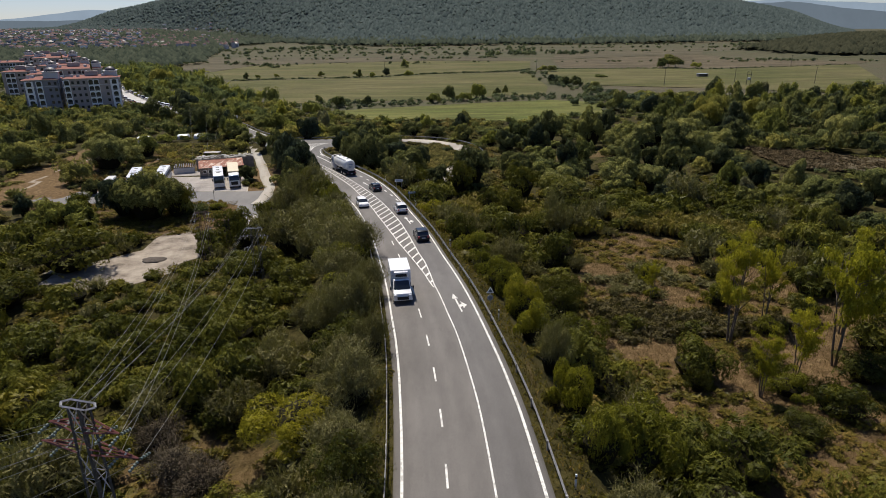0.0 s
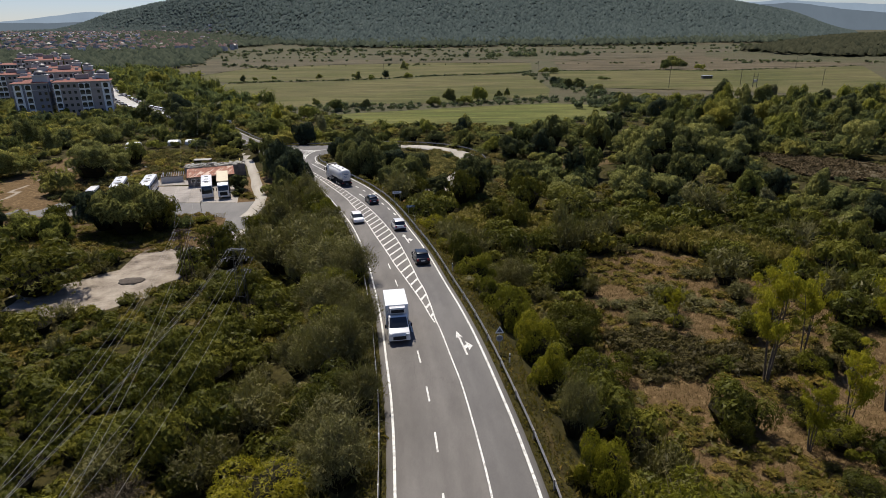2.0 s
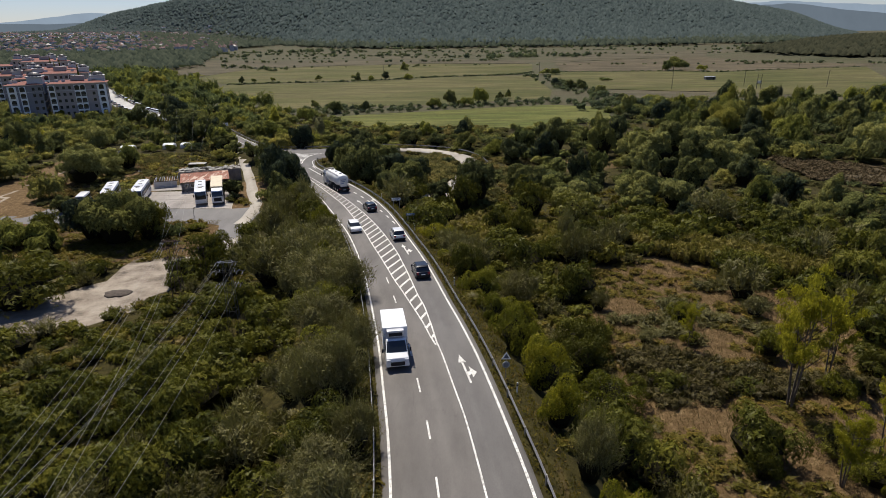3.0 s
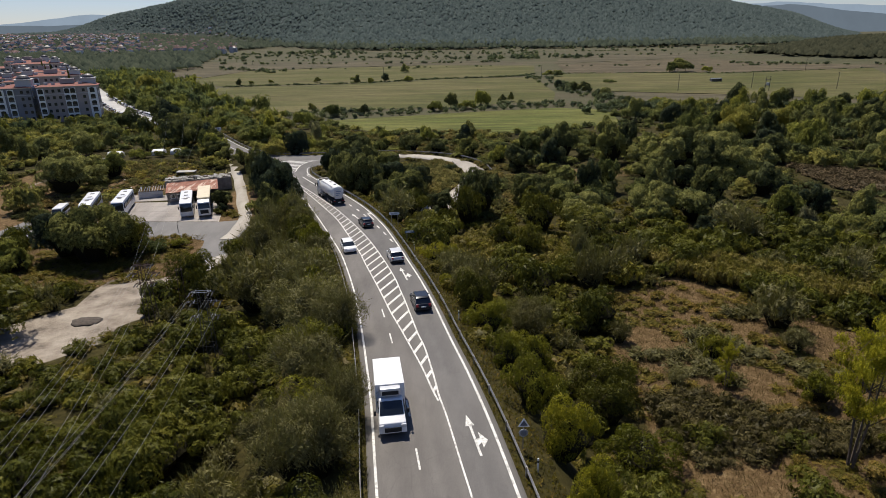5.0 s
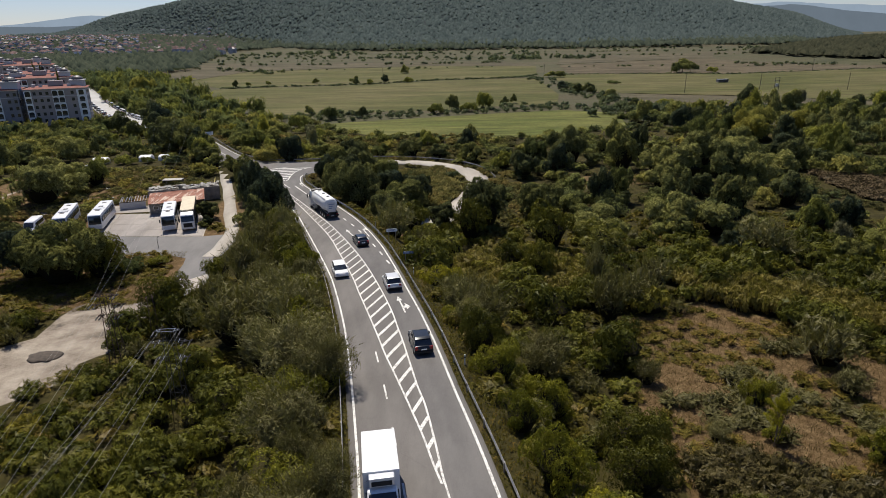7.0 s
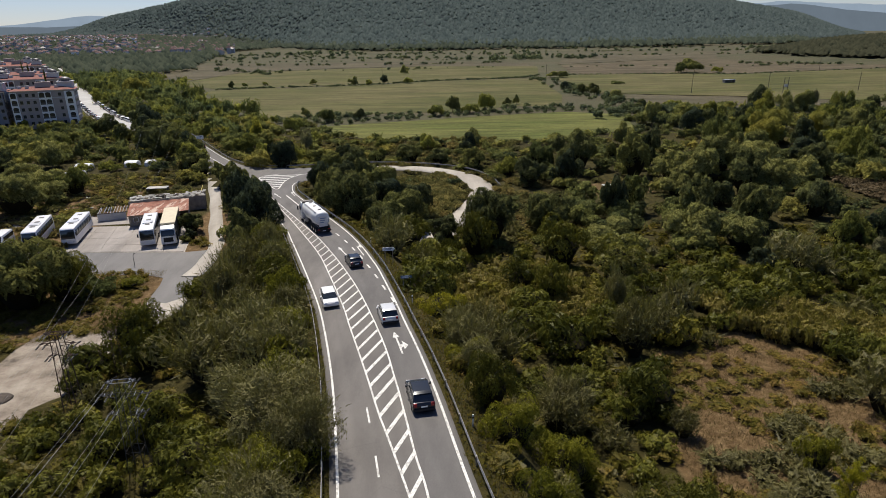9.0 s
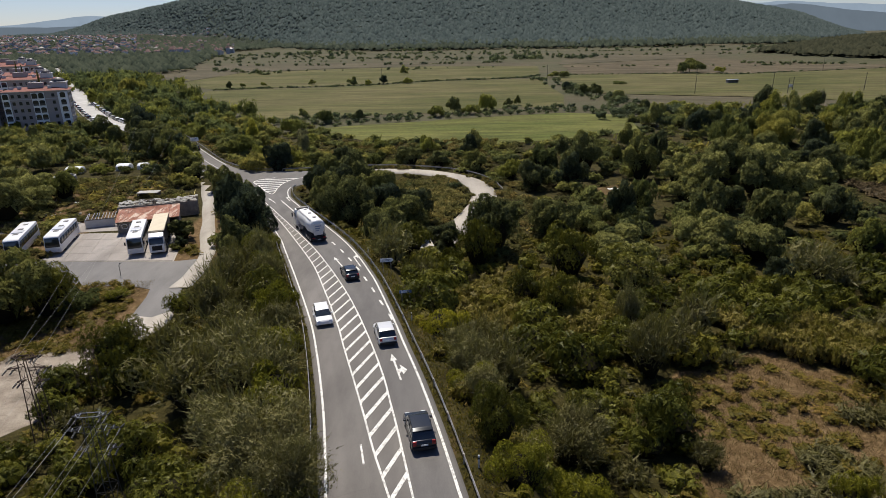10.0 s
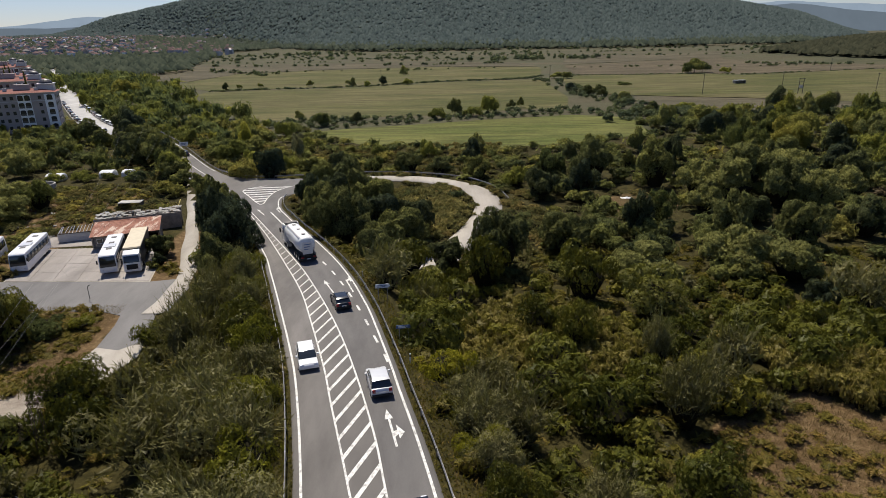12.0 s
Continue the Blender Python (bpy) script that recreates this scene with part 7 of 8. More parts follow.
def shed():
    a, b = Vector((-60.1, 156.6, 0)), Vector((-50.0, 160.1, 0))
    ang = math.degrees(math.atan2(b.y - a.y, b.x - a.x))
    ob = thing("shed", "low workshop shed with rusty red corrugated roof", "shed", "", (a.x, a.y, PLAIN), ang)
    n, w, d = 18, (b - a).length + 0.6, 6.8
    for k in range(n):
        x0, x1 = w * k / n, w * (k + 1) / n - 0.02
        lift = random.uniform(-0.02, 0.02)
        bm = bmesh.new()
        prof = [(x0 + (x1 - x0) * i / 6, 0.035 * (i % 2)) for i in range(7)]
        for z0 in (0.0, -0.012):
            f = [bm.verts.new((x, -0.4, 2.5 + z + z0 + lift)) for x, z in prof]
            g = [bm.verts.new((x, d, 3.15 + z + z0 + lift)) for x, z in prof]
            for i in range(6):
                bm.faces.new((f[i], f[i + 1], g[i + 1], g[i]))
        part("roof_sheet", bm, RUST, ob)
    part("back_wall", box(bmesh.new(), 0.2, w - 0.2, d - 0.5, d - 0.25, -0.1, 3.05), BRICKWALL, ob)
    for x in (0.15, w - 0.4):
        part("side_wall", box(bmesh.new(), x, x + 0.22, 0.35, d - 0.5, -0.1, 2.55), BRICKWALL, ob)
    part("front_wall", box(bmesh.new(), 0.37, w * 0.42, 0.6, 0.8, -0.1, 2.45), BRICKWALL, ob)
    part("beam", box(bmesh.new(), 0.1, w - 0.1, 0.0, 0.18, 2.25, 2.45, 0.02), BARK, ob)
    for k in range(4):
        x = w * (0.42 + 0.58 * k / 3) - 0.3
        part("post", box(bmesh.new(), x, x + 0.16, 0.02, 0.16, -0.1, 2.25, 0.01), BARK, ob)
    for k in range(3):
        x = 0.9 + 1.3 * k
        wnd = part("window", box(bmesh.new(), x, x + 0.95, 0.56, 0.598, 0.9, 1.8, 0.01), WHITE, ob)
        part("pane", box(bmesh.new(), x + 0.08, x + 0.87, 0.54, 0.556, 0.98, 1.72), GLASS, wnd)
    part("rear_roof", box(bmesh.new(), 0, w, d - 0.1, d + 0.25, 3.05, 3.22, 0.03), RUST, ob)


shed()


def ruin():
    """Long collapsed outbuilding along the back of the shed: wall stumps, bare rafters, broken sheets."""
    ob = thing("ruined_outbuilding", "collapsed long outbuilding with bare rafters and broken roofing", "ruin", "", (-62.6, 160.9, PLAIN), 17)
    part("front_wall", box(bmesh.new(), -5.6, -0.3, 2.2, 2.4, -0.1, 1.5, 0.03), TRIM, ob, "whitewashed low wall stump")
    part("side_wall", box(bmesh.new(), -5.6, -5.4, 2.4, 4.8, -0.1, 1.6, 0.03), BRICKWALL, ob)
    part("back_wall", box(bmesh.new(), 0.1, 15.2, 7.6, 7.85, -0.1, 3.15, 0.03), BRICKWALL, ob)
    part("inner_wall", box(bmesh.new(), 0.1, 15.2, 4.6, 4.8, -0.1, 3.0, 0.03), BRICKWALL, ob)
    part("wall_plate", box(bmesh.new(), -5.6, 0.0, 2.15, 2.35, 1.52, 1.68), BARK, ob)
    for k in range(10):
        x = -5.4 + 0.58 * k
        bm = bmesh.new()
        tube(bm, (x, 2.0, 1.72 + random.uniform(-0.08, 0.08)), (x + random.uniform(-0.2, 0.2), 4.9, 2.2), 0.06, None, 4)
        part("rafter", bm, SIGN_BACK, ob, "weathered grey rafter")
    for k in range(22):
        x = 0.3 + 0.68 * k
        part("rafter", tube(bmesh.new(), (x, 4.5, 2.95), (x + random.uniform(-0.2, 0.2), 7.8, 3.3), 0.05, None, 4), BARK, ob)
    for k in range(150):
        x, y = random.uniform(0.4, 15), random.uniform(4.8, 7.7)
        bm = box(bmesh.new(), -random.uniform(0.2, 0.5), 0.4, -0.3, random.uniform(0.1, 0.3), -0.01, 0.01)
        bmesh.ops.transform(bm, matrix=pose(x, y, 2.5 + 0.11 * y + random.uniform(-0.05, 0.14), random.uniform(-10, 22), random.uniform(-18, 18), random.uniform(-25, 25)), verts=bm.verts)
        part("broken_sheet", bm, ETERNIT if random.random() < 0.8 else BARK, ob)


ruin()


def rubble():
    for k in range(70):
        cx, cy = random.choice(((-79, 172), (-84, 180), (-70, 178), (-91, 186), (-66, 183)))
        x, y = cx + random.gauss(0, 2.6), cy + random.gauss(0, 2.2)
        s = random.uniform(0.15, 0.5)
        bm = box(bmesh.new(), -s, s, -s * 0.7, s * 0.7, -s * 0.2, s * 0.25)
        for v in bm.verts:
            v.co += Vector((random.uniform(-1, 1), random.uniform(-1, 1), random.uniform(-1, 1))) * s * 0.25
        bmesh.ops.transform(bm, matrix=pose(x, y, float(ground_z(x, y)) + 0.1, random.uniform(-20, 20), random.uniform(-20, 20), random.uniform(0, 180)), verts=bm.verts)
        tagged(part("rubble_block", bm, ETERNIT), "broken pale concrete lump lying in weeds", "rubble", "rubble behind the shed")


rubble()


def small_yard_things():
    ob = thing("concrete_tank", "round open concrete tank among bushes", "tank", "", (-94.5, 201, float(ground_z(-94.5, 201))))
    bm = bmesh.new()
    for k in range(20):
        a, b = 2 * math.pi * k / 20, 2 * math.pi * (k + 1) / 20
        q = [(r * math.cos(c), r * math.sin(c), h) for r, h in ((2.6, 0), (2.6, 1.9), (2.25, 1.9), (2.25, 0.6)) for c in (a, b)]
        v = [bm.verts.new(p) for p in q]
        for i in (0, 2, 4):
            bm.faces.new((v[i], v[i + 1], v[i + 3], v[i + 2]))
    bmesh.ops.remove_doubles(bm, verts=bm.verts[:], dist=0.001)
    part("wall", bm, ETERNIT, ob)
    for x, y, w, words in ((-99.5, 214.5, 4.4, "white covered caravan half hidden in bushes"), (-86.5, 216, 3.8, "white tarpaulin tent half hidden in bushes"), (-81.6, 217, 2.8, "white tarpaulin tent half hidden in bushes")):
        ob = thing("tent", words, "tent", "white tents in the bushes", (x, y, float(ground_z(x, y))), 3)
        part("cover", hull([(-1.6, 0.2), (-1.6, 1.3), (-0.7, 1.8), (0.7, 1.8), (1.6, 1.3), (1.6, 0.2)], w / 2, w / 2 - 0.2, 0, 1.8, 0.15), WHITE, ob)
        part("skirt", box(bmesh.new(), -w / 2, w / 2, -1.62, 1.62, -0.1, 0.25), ETERNIT, ob)
    ob = thing("lean_to", "low flat-roofed lean-to with dark underside", "shed", "", (-66, 184.5, float(ground_z(-66, 184.5))), 4)
    part("roof", box(bmesh.new(), -2.4, 2.4, -1.2, 1.2, 1.5, 1.62, 0.02), ETERNIT, ob)
    for s in (-2.2, 2.2):
        part("side", box(bmesh.new(), s - 0.08, s + 0.08, -1.1, 1.1, -0.1, 1.5), BARK, ob)
    for x, y in ((-55.5, 178.5), (-54.3, 179.8)):
        ob = part("concrete_block", box(bmesh.new(), x - 0.8, x + 0.8, y - 0.5, y + 0.5, float(ground_z(x, y)) - 0.1, float(ground_z(x, y)) + 1.3, 0.05), ETERNIT)
        tagged(ob, "upright pale concrete block beside the shed", "concrete block", "concrete blocks")
    bm = bmesh.new()
    z0 = float(ground_z(-53, 177))
    tube(bm, (-53.4, 177, z0 + 0.6), (-55.8, 186, z0 + 1.2), 0.08, None, 6)
    tube(bm, (-53.4, 177, z0 - 0.2), (-53.4, 177, z0 + 0.66), 0.06, None, 6)
    tube(bm, (-55.8, 186, z0 - 0.2), (-55.8, 186, z0 + 1.26), 0.06, None, 6)
    tagged(part("barrier_pipe", bm, plain("yellow_pipe", (0.42, 0.33, 0.08))), "faded yellow pipe barrier beside the service road", "barrier")
    ob = thing("curved_post", "thin bent steel post at the yard's kerb", "post", "", (-49.5, 135.6, PLAIN))
    bm = bmesh.new()
    for p, q in (((0, 0, -0.1), (0, 0, 1.7)), ((0, 0, 1.7), (0.15, 0, 2.05)), ((0.15, 0, 2.05), (0.5, 0, 2.2))):
        tube(bm, p, q, 0.05, None, 6)
    part("shaft", bm, STEEL, ob)
    # mound of dark earth on the sandy clearing, and an orange soil heap beside the slip road
    for x, y, r, h, mat, words in ((-47.0, 97.0, 2.0, 0.3, plain("dark_soil", (0.075, 0.06, 0.048), 0.95, 0, 0.3), "low dark heap of earth on the sandy clearing"), (-6.0, 136.5, 1.6, 0.7, plain("orange_soil", (0.40, 0.20, 0.12), 0.95, 0, 0.2), "small heap of orange soil near the slip road")):
        bm = bmesh.new()
        bmesh.ops.create_icosphere(bm, subdivisions=3, radius=1)
        z = float(ground_z(x, y))
        for v in bm.verts:
            f = 1 + 0.25 * noise.noise(v.co * 2.2)
            v.co = Vector((x + v.co.x * r * f, y + v.co.y * r * 0.7 * f, z + max(v.co.z, -0.2) * h * f))
        for f in bm.faces:
            f.smooth = True
        tagged(part("earth_mound", bm, mat), words, "earth mound")


small_yard_things()

# ---- apartment houses and the town ----
FACADE = plain("beige_render", (0.35, 0.305, 0.28), 0.9, 0, 0.08, 0.3)
FACADE_2 = plain("grey_render", (0.22, 0.215, 0.225), 0.9, 0, 0.08, 0.3)


def make_tiles():
    m = Mat("red_roof_tiles", 0.85)
    w = m.n("ShaderNodeTexWave", Scale=1.2, Distortion=0.5)
    w.bands_direction = "Y"
    m.link(m.where(), w.inputs["Vector"])
    m.colour(m.ramp(m.noise(0.6, 5, 0.7), (0.3, (0.16, 0.058, 0.045)), (0.7, (0.27, 0.108, 0.082)))).bump(w.outputs["Fac"], 0.4, 0.05)
    return m.m


TILES = make_tiles()
DOME = plain("dark_dome", (0.06, 0.055, 0.06), 0.5, 0.2)


def shared(name, bm, mat):
    me = bpy.data.meshes.new(name)
    bm.to_mesh(me)
    bm.free()
    me.materials.append(mat)
    return me


WIN_FRAME = shared("window", box(bmesh.new(), -0.58, 0.58, -0.06, 0.05, -0.68, 0.68), FACADE_2)
WIN_PANE = shared("pane", box(bmesh.new(), -0.53, 0.53, -0.08, -0.062, -0.63, 0.63), GLASS)


def arch_bm(w, h, y0, y1):
    bm = bmesh.new()
    pts = [(-w / 2, -h / 2), (w / 2, -h / 2)] + [(w / 2 * math.cos(a), h / 2 - w * 0.22 + w * 0.22 * math.sin(a)) for a in np.linspace(0, math.pi, 7)]
    f = bm.faces.new([bm.verts.new((x, y1, z)) for x, z in pts])
    g = bmesh.ops.extrude_face_region(bm, geom=[f])
    bmesh.ops.translate(bm, vec=(0, y0 - y1, 0), verts=[v for v in g["geom"] if isinstance(v, bmesh.types.BMVert)])
    bmesh.ops.recalc_face_normals(bm, faces=bm.faces[:])
    return bm


ARCH = shared("loggia_opening", arch_bm(1.9, 2.1, -0.36, -0.3), GLASS)
RAIL = shared("balcony_rail", box(bmesh.new(), -0.95, 0.95, -0.44, -0.37, -1.05, -0.25, 0.01), STEEL)


def hip(bm, x0, x1, y0, y1, z0, z1, over=0.7):
    x0, x1, y0, y1 = x0 - over, x1 + over, y0 - over, y1 + over
    r = min(x1 - x0, y1 - y0) / 2
    low = [bm.verts.new(p) for p in ((x0, y0, z0), (x1, y0, z0), (x1, y1, z0), (x0, y1, z0))]
    if x1 - x0 >= y1 - y0:
        a, b = bm.verts.new((x0 + r, (y0 + y1) / 2, z1)), bm.verts.new((x1 - r, (y0 + y1) / 2, z1))
        fs = ((0, 1, b, a), (1, 2, b), (2, 3, a, b), (3, 0, a))
    else:
        a, b = bm.verts.new(((x0 + x1) / 2, y0 + r, z1)), bm.verts.new(((x0 + x1) / 2, y1 - r, z1))
        fs = ((0, 1, a), (1, 2, b, a), (2, 3, b), (3, 0, a, b))
    for f in fs:
        bm.faces.new([low[i] if isinstance(i, int) else i for i in f])
    bm.faces.new(low[::-1])
    return bm


def apartment(x, y, w, d, storeys, turn, words, bays, towers, wall=FACADE):
    h = storeys * 2.85 + 0.3
    ob = thing("apartment_building", words, "building", "apartment buildings beside the avenue", (x, y, PLAIN + 0.65), turn)
    part("wall", box(bmesh.new(), -w / 2, w / 2, 0, d, -1.2, h), wall, ob)
    part("cornice", box(bmesh.new(), -w / 2 - 0.35, w / 2 + 0.35, -0.35, d + 0.35, h, h + 0.3, 0.05), TRIM, ob)
    part("top_band", box(bmesh.new(), -w / 2 - 0.08, w / 2 + 0.08, -0.08, d + 0.08, h - 2.95, h - 2.75), TRIM, ob)
    part("roof", hip(bmesh.new(), -w / 2, w / 2, 0, d, h + 0.3, h + 1.6), TILES, ob, "red tiled hipped roof")
    for bx, bw in bays:
        bay = part("bay", box(bmesh.new(), bx - bw / 2, bx + bw / 2, -0.3, 0.05, 0.2, h - 0.4, 0.03), WHITE, ob, "white projecting loggia bay")
        n = max(1, int(bw / 2.3))
        for s in range(storeys):
            for k in range(n):
                for me in (ARCH, RAIL) if s < storeys - 1 else (ARCH,):
                    o = new(me.name, me)
                    o.parent = bay
                    o.location = (bx + (k - (n - 1) / 2) * bw / n, 0, 1.55 + 2.85 * s)
    k = 0
    for s in range(storeys):
        xx = -w / 2 + 1.2
        while xx < w / 2 - 1:
            if all(abs(xx - bx) > bw / 2 + 0.7 for bx, bw in bays):
                o = new("window", WIN_FRAME)
                o.parent = ob
                o.location = (xx, 0, 1.6 + 2.85 * s)
                g = new("pane", WIN_PANE)
                g.parent = o
            xx += 2.35
    for s in range(storeys):
        for yy in np.arange(1.8, d - 1, 3.2):
            o = new("window", WIN_FRAME)
            o.parent = ob
            o.location, o.rotation_euler = (w / 2, yy, 1.6 + 2.85 * s), (0, 0, math.pi / 2)
            g = new("pane", WIN_PANE)
            g.parent = o
    for tx, ty, tw, th in towers:
        t = part("tower", box(bmesh.new(), tx - tw / 2, tx + tw / 2, ty - tw / 2, ty + tw / 2, h - 4, h + th, 0.05), TRIM, ob)
        part("tower_cornice", box(bmesh.new(), tx - tw / 2 - 0.4, tx + tw / 2 + 0.4, ty - tw / 2 - 0.4, ty + tw / 2 + 0.4, h + th, h + th + 0.35, 0.05), TRIM, t)
        bm = bmesh.new()
        bmesh.ops.create_uvsphere(bm, u_segments=14, v_segments=8, radius=tw * 0.46)
        for v in bm.verts:
            v.co = Vector((tx + v.co.x, ty + v.co.y, h + th + 0.35 + max(v.co.z, 0) * 0.7))
        part("dome", bm, DOME, t, "dark low dome")
    if w > 15:
        part("lift_housing", box(bmesh.new(), -2.8, 2.8, d * 0.5 - 1.4, d * 0.5 + 1.4, h + 0.6, h + 3.3, 0.05), FACADE, ob, "plain rendered lift housing on the roof")
    for cx in (-w * 0.36, -w * 0.24, w * 0.22):
        part("chimney", box(bmesh.new(), cx - 0.7, cx + 0.7, d * 0.3 - 0.4, d * 0.3 + 0.4, h + 0.6, h + 2.1, 0.03), TRIM, ob)
    return ob


T = "apartment building with red roof and domed towers"
TWO = ((-7, 4.6), (6, 4.6))
apartment(-160.4, 302, 23, 11, 5, 22, "five-storey beige apartment building with red tiled roof", ((-10.4, 2.6), (0.8, 4.6), (9.6, 3.6)), ((8.2, 7.0, 5.4, 3.0),))
apartment(-179.9, 294.2, 14, 14, 5, 22, "five-storey grey apartment wing with loggias", ((-4.6, 3.4), (-0.6, 2.6)), ((4.4, 5, 6.0, 3.3),), FACADE_2)
apartment(-183, 329, 25, 12, 6, 22, T, TWO, ((10.4, 4, 4.4, 2.5), (-9.5, 5, 4.4, 2.5)))
apartment(-203, 335, 13, 11, 5, 22, T, ((-5, 4.6), (4, 4.6)), ((4.5, 4, 4.4, 2.5),))
apartment(-208, 366, 25, 12, 6, 22, T, TWO, ((10.0, 6, 4.4, 2.5), (-9.5, 6, 4.4, 2.4)))
apartment(-230, 360, 18, 12, 5, 22, T, ((-5, 4.6), (5, 4.6)), ((5, 4, 4.4, 2.5),))
apartment(-234, 404, 25, 12, 7, 24, T, TWO, ((9.5, 4, 4.4, 2.5), (-9.5, 6, 4.4, 2.4)))
apartment(-262, 440, 25, 12, 7, 24, T, TWO, ((10, 4, 4.4, 2.5), (-9.5, 5, 4.4, 2.4)))
apartment(-258, 410, 20, 12, 4, 24, T, ((-5, 4.6), (5, 4.6)), ((7, 4, 4.4, 2.5),))
apartment(-345, 545, 46, 14, 4, 20, "long low apartment house with red roof", TWO, (), FACADE_2)


def cypress(x, y, h):
    ob = thing("cypress", "dark slender cypress among the apartment roofs", "tree", "cypresses", (x, y, float(ground_z(x, y))))
    part("trunk", tube(bmesh.new(), (0, 0, -0.2), (0, 0, h * 0.3), 0.2, 0.12, 6), BARK, ob)
    shape = np.array([(0, 0, z, 0.9 * (1.05 - z) + 0.12, 0.9 * (1.05 - z) + 0.12, 0.12) for z in np.linspace(0.1, 0.92, 9)])
    v = cloud(77, 900, shape, 1.4) * np.array((1.3, 1.3, h))
    raw("crown", v, np.arange(len(v)).reshape(-1, 3), L_DARK, ob)


for x, y, h in ((-169, 320.5, 22), (-194, 350, 23), (-198, 352, 22), (-221, 388, 23)):
    cypress(x, y, h)


def parked_cars():
    """Cars along the avenue."""
    paints = (CAR_DARK, CAR_WHITE, CAR_SILVER, CAR_WHITE, CAR_DARK)
    words = ("dark car parked along the avenue", "white car parked along the avenue", "pale silver car parked along the avenue", "white car parked along the avenue", "dark car parked along the avenue")
    made = {}
    for k in range(46):
        side = 1 if k < 30 else -1
        i = 3.2 + (k if k < 30 else (k - 30) * 1.9) * 0.36 + random.uniform(-0.03, 0.03)
        a, u = int(i), i - int(i)
        p = AVENUE[a].lerp(AVENUE[a + 1], u)
        d = (AVENUE[a + 1] - AVENUE[a]).normalized()
        q = p + Vector((d.y, -d.x, 0)) * 4.4 * side
        turn = math.degrees(math.atan2(-d.x, d.y))
        c = (k * 7 + k // 5) % 5
        if c not in made:
            made[c] = tagged(car(q.x, q.y, turn, paints[c], words[c], bool(c % 2), q.z + 0.05), group="parked cars on the avenue")
        else:
            copy_thing(made[c], pose(q.x, q.y, q.z + 0.05, 0, 0, turn))


parked_cars()


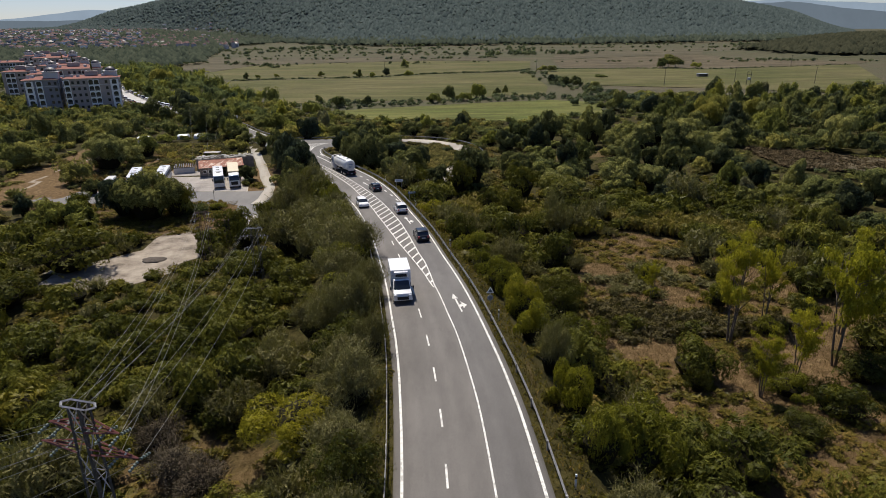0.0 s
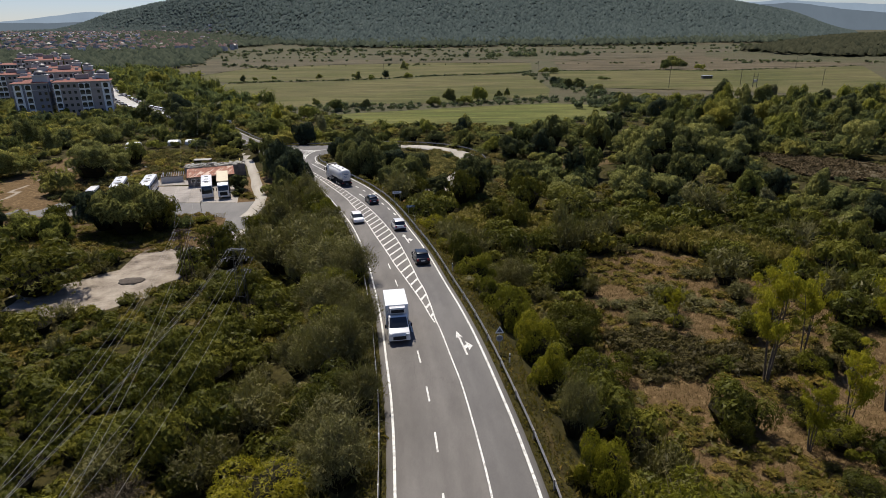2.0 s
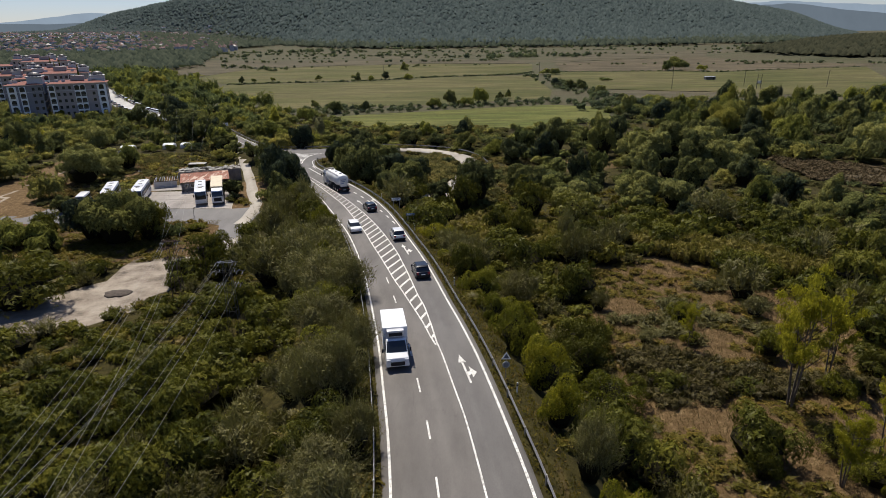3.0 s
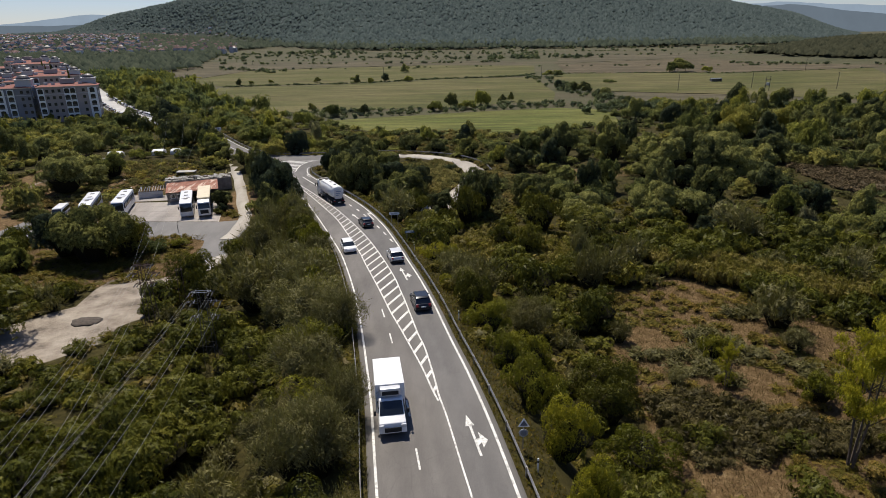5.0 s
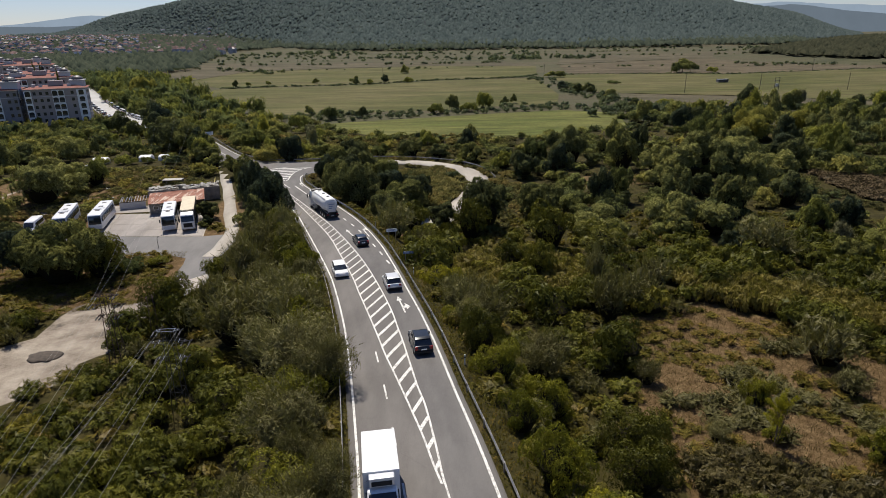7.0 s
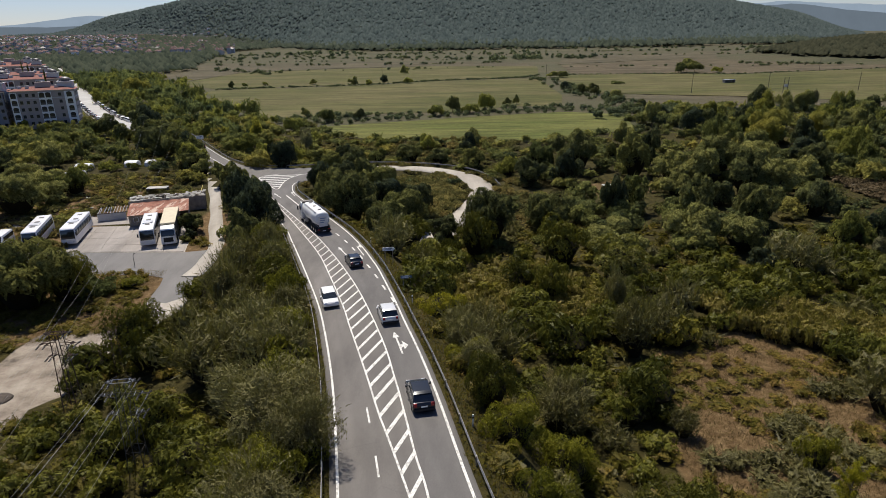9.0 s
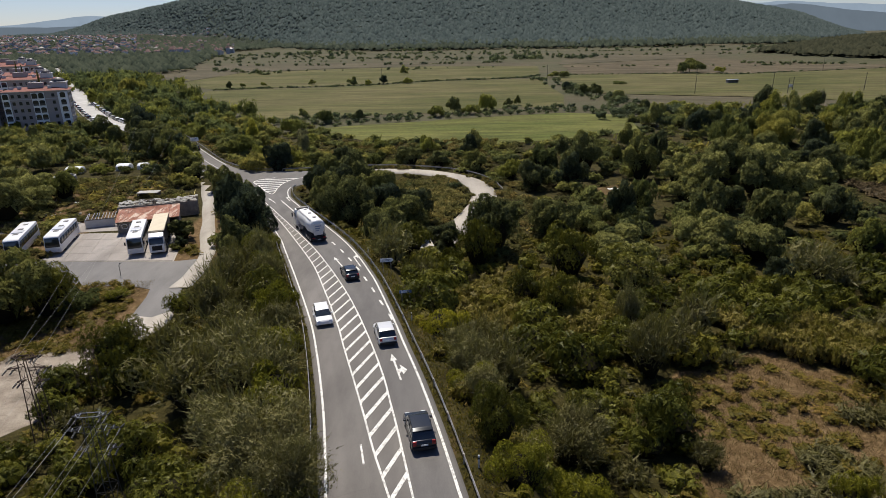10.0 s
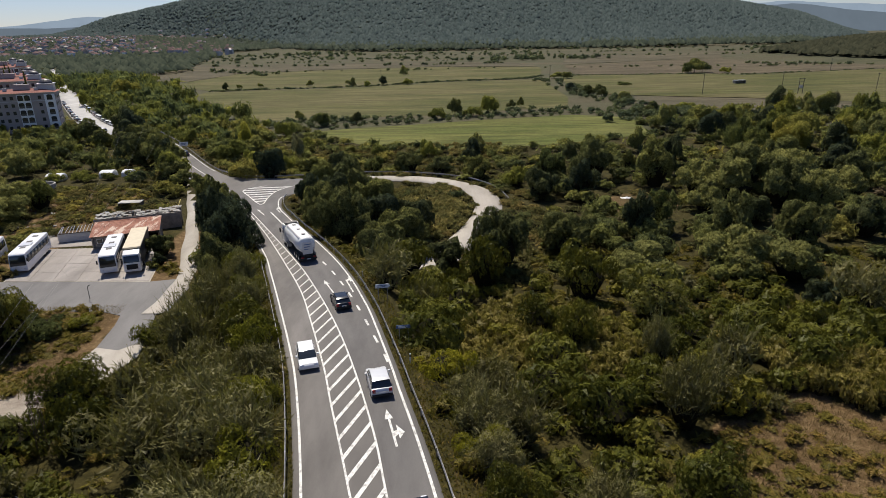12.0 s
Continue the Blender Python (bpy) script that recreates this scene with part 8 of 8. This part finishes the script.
def town():
    walls = (WHITE, plain("pale_grey_render", (0.40, 0.39, 0.40), 0.9), plain("cream_render", (0.50, 0.47, 0.44), 0.9), plain("grey_house", (0.28, 0.28, 0.29), 0.9))
    seeds = []
    # roof red muted towards grey: haze over the town put into the colour
    HAZED_TILES = plain("faded_roof_tiles", (0.185, 0.122, 0.112), 0.95, 0, 0.3, 0.2, 0.05)
    for k, m in enumerate(walls):
        ob = thing("house", ("white", "grey", "cream", "dark grey")[k] + " town house with red hipped roof", "house", "houses of the distant town")
        part("wall", box(bmesh.new(), -6, 6, -5, 5, -2, 6.2), m, ob)
        part("roof", hip(bmesh.new(), -6, 6, -5, 5, 6.2, 8.6, 0.8), HAZED_TILES if k != 3 else DOME, ob)
        for i in range(2):
            o = new("window", WIN_FRAME)
            o.parent, o.location = ob, (-2.6 + 5.2 * i, -5.02, 3.4)
        seeds.append(ob)
    x, y = sites(1700, -2000, -430, 1320, 2900, lambda x, y: (x < -0.29 * y) & (x > -0.76 * y) & (hill_z(x, y) < 58) & (gap(x, y, AVENUE)[0] > 25))
    order = np.argsort(y + rng.uniform(-250, 250, len(y)))
    for k, i in enumerate(order[:290]):
        a, b, f = x[i], y[i], random.uniform(0.6, 1.1)
        m = pose(a, b, float(ground_z(a, b)), 0, 0, random.choice((0, 10, 25, 80, 95))) @ Matrix.Diagonal((f, f, random.uniform(0.9, 1.4), 1))
        if k < len(seeds):
            seeds[k].matrix_world = m
        else:
            copy_thing(seeds[k % 4 if k % 7 else 0], m)
    # the rest of the town, too far to tell house from house
    far = order[290:]
    vs, fs, mats = [], [], []
    for i in far:
        w, d, h, e = random.uniform(4, 7), random.uniform(3.5, 6), random.uniform(5, 9), random.uniform(1.6, 2.8)
        c = np.array((x[i], y[i], float(ground_z(x[i], y[i]))))
        o = len(vs) * 12
        corners = [(-w, -d), (w, -d), (w, d), (-w, d)]
        vs.append(c + np.array([(p, q, -2) for p, q in corners] + [(p * 1.1, q * 1.1, h) for p, q in corners] + [(-w * 0.4, 0, h + e), (w * 0.4, 0, h + e), (-w * 0.4, 0, h + e), (w * 0.4, 0, h + e)]))
        fs += [(o, o + 1, o + 5, o + 4), (o + 1, o + 2, o + 6, o + 5), (o + 2, o + 3, o + 7, o + 6), (o + 3, o, o + 4, o + 7), (o + 4, o + 5, o + 9, o + 8), (o + 5, o + 6, o + 11, o + 9), (o + 6, o + 7, o + 10, o + 11), (o + 7, o + 4, o + 8, o + 10)]
        wall = random.choice((1, 1, 2, 3))
        mats += [wall] * 4 + [0] * 4
    ob = raw("town_houses", np.concatenate(vs), fs, HAZED_TILES)
    for m in walls[:3]:
        ob.data.materials.append(m)
    ob.data.polygons.foreach_set("material_index", np.array(mats, np.int32))
    tagged(ob, "crowded small houses of the farther town", "houses", kind="stuff")


town()


def field_things():
    """A low shelter and a twin-pole transformer far out in the fields, and a crumpled sheet on the bare patch."""
    ob = thing("shelter", "low grey field shelter with flat metal roof", "shelter", "", (206, 462, PLAIN + 0.3), 8)
    part("roof", box(bmesh.new(), -4, 4, -1.6, 1.6, 2.0, 2.15, 0.03), SIGN_BACK, ob)
    part("back_wall", box(bmesh.new(), -3.8, 3.8, 1.3, 1.45, -0.2, 2.0), BRICKWALL, ob)
    for x in (-3.7, 3.7):
        part("side_wall", box(bmesh.new(), x - 0.1, x + 0.1, -1.4, 1.3, -0.2, 2.0), BRICKWALL, ob)
    ob = thing("transformer_mast", "twin wooden poles carrying a grey transformer", "transformer mast", "", (204, 390, PLAIN + 0.2), 6)
    for x in (-1.3, 1.3):
        part("pole", tube(bmesh.new(), (x, 0, -0.4), (x, 0, 8.5), 0.2, 0.13, 7), TWIG, ob)
    for z in (3.0, 6.4, 8.0):
        part("crossbar", box(bmesh.new(), -2.0, 2.0, -0.1, 0.1, z, z + 0.18), STEEL, ob)
    part("transformer", box(bmesh.new(), -0.8, 0.8, -0.5, 0.5, 3.2, 4.7, 0.08), SIGN_BACK, ob)
    bm = bmesh.new()
    bmesh.ops.create_grid(bm, x_segments=12, y_segments=8, size=1.0)
    x0, y0 = 42.8, 183.4
    for v in bm.verts:
        h = 0.35 * abs(noise.noise(v.co * 2.6)) + 0.25 * max(0.0, 1 - v.co.length)
        x, y = x0 + v.co.x * 1.3, y0 + v.co.y * 0.8
        v.co = Vector((x, y, float(ground_z(x, y)) + 0.04 + h))
    bmesh.ops.solidify(bm, geom=bm.faces[:], thickness=0.02)
    tagged(part("sheet", bm, WHITE), "crumpled white plastic sheet lying on bare soil", "plastic sheet")


field_things()
